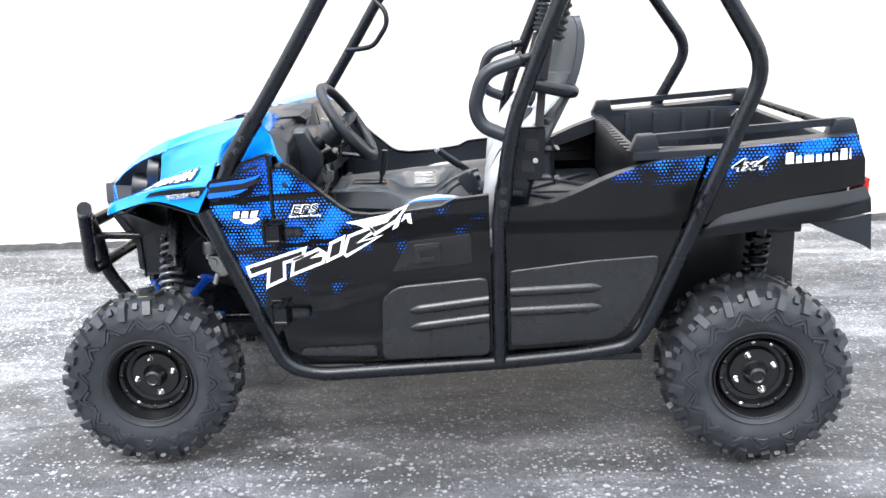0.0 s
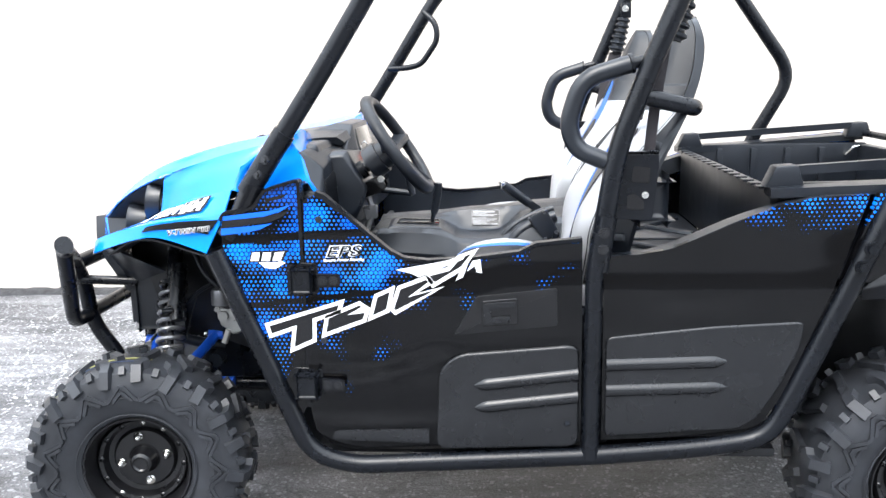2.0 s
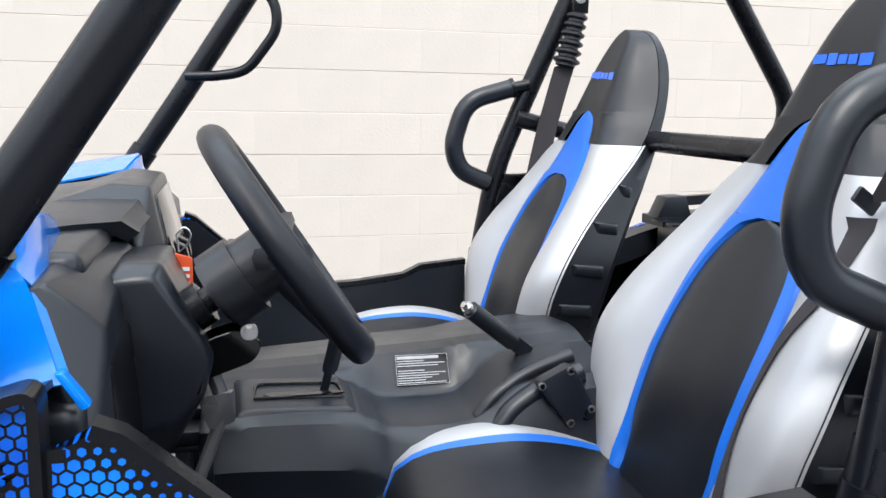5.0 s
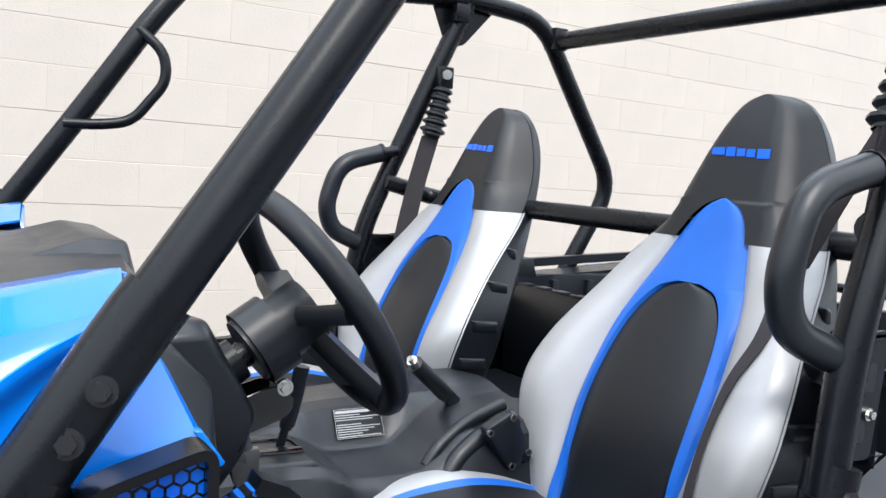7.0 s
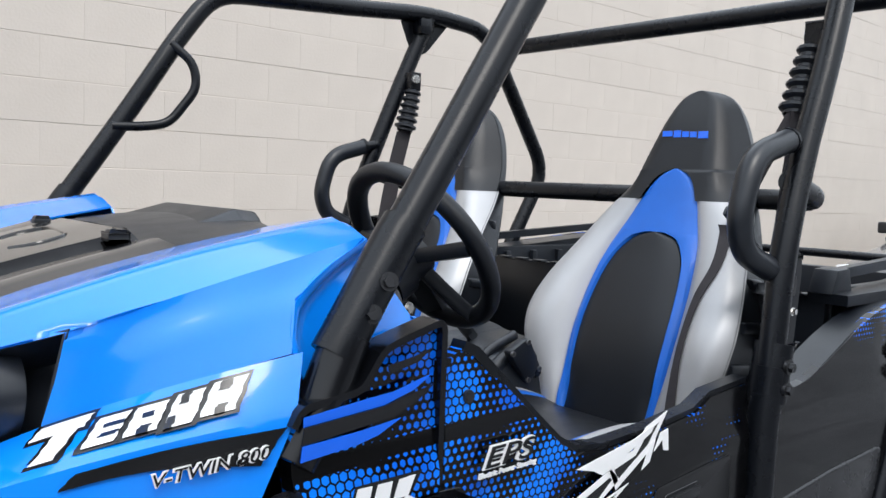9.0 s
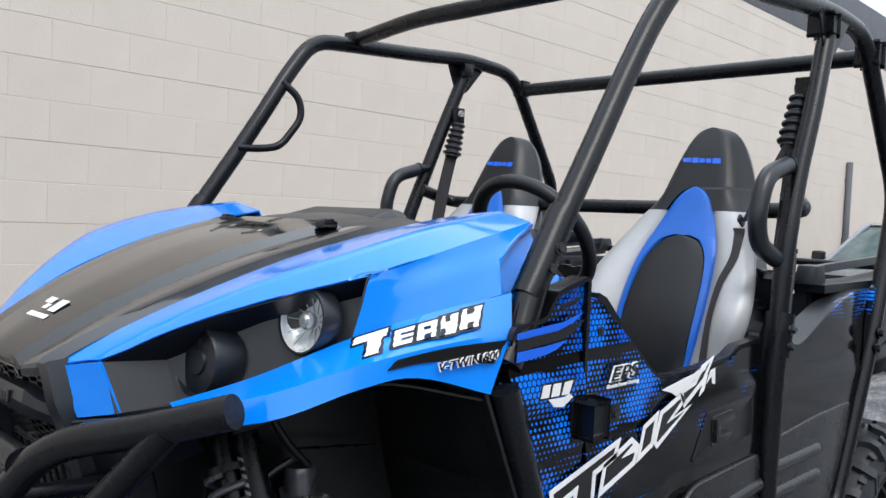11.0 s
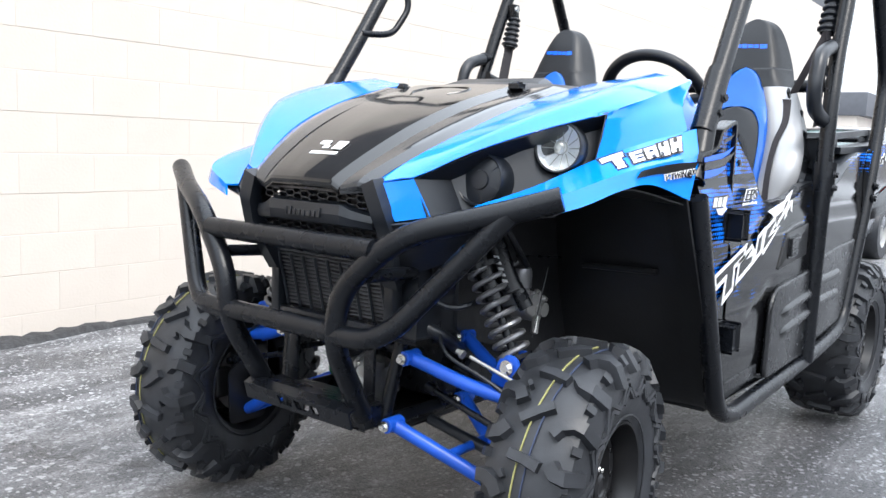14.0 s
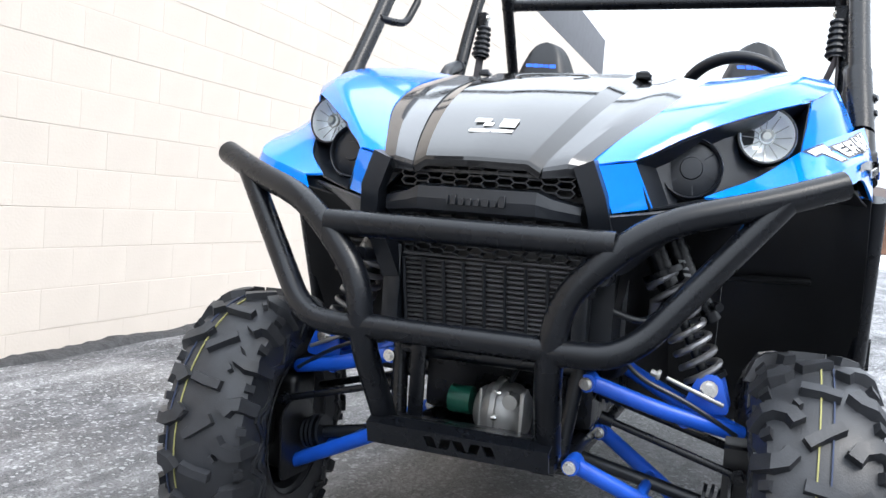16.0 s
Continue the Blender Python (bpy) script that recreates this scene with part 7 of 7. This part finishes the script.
part("belt_tongue", moved(box(-0.018, 0.018, -0.004, 0.004, -0.010, 0.010, 0.003), Matrix.Translation((1.422, -0.580, 1.300)) @ Matrix.Rotation(radians(35), 4, "Y")), m_black, strap)
strap = part("seat_belt", webbing([(1.520, 0.667, 1.508), (1.478, 0.665, 1.35), (1.44, 0.66, 1.17)], 0.056, (1, -0.25, 0.3)), m_belt, utv, "dark grey seat belt")

# printed mark of the wing: white slanted blocks on a dark edge
def wing_at(u, v, off):
    """A place on the near flare: u along from front to rear, v up."""
    top = [(-0.122, 0.408, 0.950), (-0.02, 0.498, 1.000), (0.108, 0.562, 1.060), (0.23, 0.646, 1.108), (0.364, 0.696, 1.143)]
    mid = [(-0.132, 0.445, 0.948), (-0.068, 0.598, 0.990), (0.050, 0.654, 1.030), (0.20, 0.695, 1.062), (0.345, 0.716, 1.078)]
    low = [(-0.143, 0.430, 0.922), (-0.072, 0.608, 0.956), (0.055, 0.664, 1.000), (0.155, 0.690, 1.014), (0.292, 0.722, 0.978)]
    a, b, c = (spline(r, 200)[int(u * 200)] for r in (top, mid, low))
    p = b.lerp(a, (v - 0.5) * 2) if v > 0.5 else c.lerp(b, v * 2)
    return Vector((p.x - 0.25 * off, -p.y - off, p.z + 0.25 * off))


def wing_mark(name, quads, off, material, label=""):
    """quads: (u0, u1, v0, v1, lean): slanted blocks that follow the flare."""
    for u0, u1, v0, v1, lean in quads:
        part(name, sheet([[wing_at(min(1, max(0, u0 + (u1 - u0) * i / 14 + lean * j / 6)), v0 + (v1 - v0) * j / 6, off) for j in range(7)] for i in range(15)]), material, near_wing, label)


BLOCKS = [(0.520, 0.612, 0.83, 0.94, 0.010), (0.546, 0.584, 0.60, 0.84, 0.018), (0.622, 0.676, 0.62, 0.86, 0.016), (0.688, 0.742, 0.62, 0.86, 0.016), (0.754, 0.806, 0.60, 0.88, 0.018), (0.818, 0.882, 0.62, 0.90, 0.020)]
NOTCHES = [(0.646, 0.676, 0.685, 0.72, 0.002), (0.650, 0.684, 0.765, 0.80, 0.002), (0.708, 0.728, 0.62, 0.69, 0.005), (0.712, 0.734, 0.755, 0.80, 0.003), (0.776, 0.792, 0.79, 0.88, 0.006), (0.754, 0.770, 0.60, 0.70, 0.006), (0.842, 0.862, 0.62, 0.70, 0.006), (0.846, 0.870, 0.82, 0.90, 0.006)]
BLOCKS, NOTCHES = ([(a - 0.012, b - 0.012, c + 0.05, d + 0.05, e) for a, b, c, d, e in some] for some in (BLOCKS, NOTCHES))
wing_mark("wing_mark_edge", [(a - 0.008, b + 0.010, c - 0.035, d + 0.028, e) for a, b, c, d, e in BLOCKS], 0.0105, m_ink)
wing_mark("wing_mark", BLOCKS, 0.0125, m_white, "white slanted block mark on the wing")
wing_mark("mark_notch", NOTCHES, 0.0137, m_ink)
wing_mark("wing_dart", [(0.60, 0.97, 0.24, 0.44, 0.02)], 0.0085, m_ink)
for fat, lift, ink in ((0.0011, 0.0, m_white), (0.0, 0.0014, m_ink)):
    part("lettering", moved(side_print("V-TWIN 800", 0.019, 0, 0, 0, 0.0, 0.3, width=0.130, bold=fat), Matrix.Translation((0.180, -0.7100 - lift, 1.024)) @ Matrix.Rotation(radians(-9), 4, "Z") @ Matrix.Rotation(radians(-7), 4, "Y") @ Matrix.Rotation(radians(-6), 4, "X")), ink, near_wing, "outlined V-TWIN 800 lettering")


# ---- beyond the vehicle ----
def car(label):
    """A parked saloon, nose towards -x, built round its own origin at the ground."""
    c = thing("car", label, "car", (10.0, 1.42, 0))
    rows = []
    for x, zb, zt, w in ((-2.25, 0.38, 0.60, 0.62), (-2.18, 0.28, 0.70, 0.78), (-1.9, 0.22, 0.78, 0.86), (-1.2, 0.20, 0.90, 0.90), (-0.9, 0.20, 0.95, 0.91), (0.0, 0.20, 0.97, 0.92), (1.2, 0.20, 0.98, 0.91), (1.9, 0.24, 0.98, 0.88), (2.2, 0.30, 0.92, 0.80), (2.26, 0.40, 0.80, 0.66)):
        rows.append([(x, -w * 0.9, zb), (x, -w, zb + 0.15), (x, -w, (zb + zt) / 2 + 0.1), (x, -w * 0.95, zt - 0.05), (x, -w * 0.75, zt), (x, 0, zt + 0.03), (x, w * 0.75, zt), (x, w * 0.95, zt - 0.05), (x, w, (zb + zt) / 2 + 0.1), (x, w, zb + 0.15), (x, w * 0.9, zb)])
    part("body", loft([[r[k] for r in rows] for k in range(11)], 36, 3, True), m_carpaint, c, "grey painted body")
    rows = []
    for x, z, w in ((-1.15, 0.93, 0.80), (-0.35, 1.40, 0.62), (0.2, 1.45, 0.60), (0.9, 1.42, 0.60), (1.6, 1.10, 0.68), (1.85, 0.97, 0.74)):
        rows.append([(x, -0.82, 0.93), (x, -(w + 0.82) / 2, (z + 0.93) / 2), (x, -w, z - 0.02), (x, 0, z + 0.015), (x, w, z - 0.02), (x, (w + 0.82) / 2, (z + 0.93) / 2), (x, 0.82, 0.93)])
    part("cabin_glass", loft([[r[k] for r in rows] for k in range(7)], 24, 3), m_window, c, "dark glass cabin")
    part("roof", thick(loft([[(-0.30, -0.60, 1.425), (0.2, -0.59, 1.462), (0.9, -0.59, 1.435)], [(-0.34, 0, 1.435), (0.2, 0, 1.475), (0.95, 0, 1.445)], [(-0.30, 0.60, 1.425), (0.2, 0.59, 1.462), (0.9, 0.59, 1.435)]], 12, 6, True), 0.015), m_carpaint, c)
    for s in (-1, 1):
        part("pillar", join(tube([(-1.12, 0.80 * s, 0.94), (-0.33, 0.62 * s, 1.42), (0.9, 0.60 * s, 1.44), (1.82, 0.74 * s, 0.98)], 0.028, 0.1, 8), tube([(0.35, 0.83 * s, 0.95), (0.33, 0.61 * s, 1.44)], 0.025, 0, 8)), m_carpaint, c)
        part("mirror", join(box(-0.78, -0.66, 0.93 * s, 1.06 * s, 0.98, 1.10, 0.03, 3), rod((-0.70, 0.84 * s, 0.98), (-0.70, 0.96 * s, 1.02), 0.02)), m_black, c, "black door mirror")
        part("head_lamp", box(-2.21, -1.98, 0.50 * s, 0.80 * s, 0.62, 0.72, 0.03, 3), m_lamp, c)
        for x in (-1.40, 1.40):
            t = part("wheel", moved(join(revolve([(0.19, -0.10), (0.30, -0.10), (0.325, -0.07), (0.325, 0.07), (0.30, 0.10), (0.19, 0.10)], 28)), Matrix.Translation((x, 0.82 * s, 0.325))), m_rubber, c)
            part("rim", moved(join(revolve([(0.0, -0.06), (0.05, -0.075), (0.15, -0.06), (0.19, -0.095), (0.19, 0.095), (0.15, 0.06), (0.0, 0.06)], 24)), Matrix.Translation((x, 0.82 * s, 0.325))), m_alu, t)
    part("bumper", join(box(-2.30, -2.15, -0.62, 0.62, 0.30, 0.46, 0.04, 3), box(-2.27, -2.2, -0.45, 0.45, 0.50, 0.60, 0.01)), m_black, c)
    return c


car("dark grey saloon car parked beside the wall")

# meter pipe on the wall
pipe = tagged(new("wall_conduit", mesh_of("wall_conduit", moved(join(rod((12.0, -0.04, 0.0), (12.0, -0.04, 2.32), 0.045), box(11.94, 12.06, -0.08, 0, 1.0, 1.25, 0.01), box(11.95, 12.05, -0.03, 0.0, 2.05, 2.09, 0.004)), wall_turn), m_band)), "grey metal conduit fixed to the block wall", "conduit")

# lower annex farther along with a sign on its fascia
annex = thing("annex_building", "low cream annex with a white sign on its fascia", "building")
part("wall", moved(box(26, 37, 1.2, 8, -0.2, 2.35, 0), wall_turn), m_block, annex)
sign = part("fascia", moved(box(25.9, 37.1, 0.95, 8, 2.30, 2.98, 0.02), wall_turn), m_band, annex, "dark slate fascia")
part("sign", moved(box(27.4, 36.6, 0.90, 0.948, 2.37, 2.92, 0.01), wall_turn), m_white, annex, "white sign board")
for k in range(6):
    part("sign_print", moved(box(28.0 + 1.4 * k, 28.9 + 1.4 * k, 0.885, 0.898, 2.46, 2.83, 0.005), wall_turn), m_band, sign)

house = thing("brick_house", "low brown brick house with large white windows across the road", "house", (45, 0, 0))
part("wall", box(0, 9, -9, 5.8, -0.5, 2.42, 0), m_brick, house, smooth=False)
hip = bmesh.new()
eave = [hip.verts.new(p) for p in ((-0.6, -9.6, 2.36), (-0.6, 6.4, 2.36), (9.6, 6.4, 2.36), (9.6, -9.6, 2.36))]
ridge_line = [hip.verts.new(p) for p in ((4.5, -5.0, 3.5), (4.5, 2.6, 3.5))]
for f in ((eave[0], eave[1], ridge_line[1], ridge_line[0]), (eave[2], eave[3], ridge_line[0], ridge_line[1]), (eave[1], eave[2], ridge_line[1]), (eave[3], eave[0], ridge_line[0]), tuple(eave)):
    hip.faces.new(f)
part("roof", hip, m_roofing, house, "brown hipped roof", smooth=False)
for y0, y1 in ((4.5, 5.5), (0.6, 2.3), (-3.4, -1.7), (-7.4, -5.7)):
    win = part("window", box(-0.06, 0.0, y0, y1, 0.25, 2.27, 0.02), m_white, house, "white framed window", smooth=False)
    mid = (y0 + y1) / 2
    for a, c in ((y0 + 0.10, mid - 0.05), (mid + 0.05, y1 - 0.10)):
        for z0, z1 in ((0.35, 0.95), (1.03, 2.17)):
            part("pane", box(-0.075, -0.058, a, c, z0, z1, 0), m_pane, win, smooth=False)


def tree(label, place, height, seed):
    """A bare winter tree: a tapered trunk that forks into limbs and many twigs."""
    rnd = random.Random(seed)
    t = thing("bare_tree", label, "tree", place)
    limbs = []

    def grow(p, d, length, r, depth):
        q = p + d * length
        limbs.append(sweep([p, p.lerp(q, 0.5) + Vector((rnd.uniform(-1, 1), rnd.uniform(-1, 1), 0)) * length * 0.05, q], circle(r, 5)))
        if depth:
            for _ in range(3):
                e = (d + Vector((rnd.uniform(-1, 1), rnd.uniform(-1, 1), rnd.uniform(-0.1, 0.7))) * 0.75).normalized()
                grow(q, e, length * rnd.uniform(0.6, 0.8), r * 0.6, depth - 1)

    trunk = sweep([(0, 0, -0.2), (0, 0, height * 0.3)], circle(height * 0.022, 8))
    grow(Vector((0, 0, height * 0.3)), Vector((0, 0, 1)), height * 0.2, height * 0.016, 3)
    part("trunk", trunk, m_roofing, t)
    part("crown", join(*limbs), m_roofing, t)


tree("small leafless tree in front of the brick house", (41, 1.1, 0), 2.7, 3)
rows = []
for i in range(36):
    y = -14.0 + i * 0.45
    rows.append([(24 + 0.5 * noise.noise((y * 0.4, k * 0.7, 1)) + k * 0.7, y, max(-0.05, (0.06 + 0.34 * math.sin(math.pi * k / 8) * (0.7 + 0.6 * noise.noise((y * 0.5, k * 0.6, 2)))) if 0 < k < 8 and 0 < i < 35 else -0.1)) for k in range(9)])
tagged(new("snow_bank", mesh_of("snow_bank", sheet(rows), m_snow)), "ploughed bank of old white snow beside the road", "snow", kind="stuff")

# rough asphalt edge at the foot of the wall
rows = []
for i in range(500):
    x = -10 + i * 0.05
    h = 0.026 + 0.018 * noise.noise((x * 2.3, 0, 5)) + 0.016 * noise.noise((x * 14, 0, 6))
    w = 0.10 + 0.05 * noise.noise((x * 1.7, 3, 5))
    rows.append([wall_turn @ Vector((x, -w, -0.012)), wall_turn @ Vector((x, -w * 0.7 + 0.012 * noise.noise((x * 9, 1, 1)), h * 0.7)), wall_turn @ Vector((x, -w * 0.35, h)), wall_turn @ Vector((x, 0.012, h * 1.1))])
m_tar = surface("broken_tar_edge", (0.035, 0.035, 0.037), 0.85, vary=0.4, scale=20, grain=60, bump=0.8, bump_dist=0.01)
tagged(new("asphalt_edge", mesh_of("asphalt_edge", sheet(rows), m_tar)), "crumbled dark asphalt edge along the wall foot", "asphalt edge", kind="stuff")

# blocks of the wall: those near the vehicle are pieces, the rest one mesh
LONG, HIGH, JOINT, BUTT = 0.4030, 0.2015, 0.0032, 0.0007


def block_shape():
    bm = box(BUTT / 2, LONG - BUTT / 2, 0.0, 0.02, JOINT / 2, HIGH - JOINT / 2, 0)
    front = [e for e in bm.edges if all(v.co.y < 0.001 for v in e.verts) and abs(e.verts[0].co.z - e.verts[1].co.z) < 0.01]
    bmesh.ops.bevel(bm, geom=front, offset=0.0012, segments=1, affect="EDGES")
    return bm


block_mesh = mesh_of("block", block_shape(), m_block, False)
rest = bmesh.new()
made = 0
verts, faces = [], []
bv = [v.co.copy() for v in block_mesh.vertices]
bf = [tuple(p.vertices) for p in block_mesh.polygons]
for row in range(23):
    for col in range(-40, 45):
        x = col * LONG + (LONG / 2 if row % 2 else 0)
        if x + LONG > WALL_END or x < -15.9:
            continue
        z = row * HIGH - 0.055 - LEVEL
        off = 0.0007 * math.sin(col * 12.9 + row * 78.2)
        if 1 <= row <= 10 and -2.8 < x < 9.0:
            b = new("block", block_mesh)
            b.parent = wall
            b.matrix_local = wall_turn @ Matrix.Translation((x, off, z))
            made += 1
        else:
            k = len(verts)
            verts += [tuple(wall_turn @ (v + Vector((x, off, z)))) for v in bv]
            faces += [tuple(i + k for i in f) for f in bf]
rest_mesh = bpy.data.meshes.new("block_rest")
rest_mesh.from_pydata(verts, [], faces)
rest_mesh.materials.append(m_block)
rest_ob = new("block_rest", rest_mesh)
rest_ob.parent = wall
tagged(rest_ob, "cream painted blocks farther along the wall", kind="stuff")
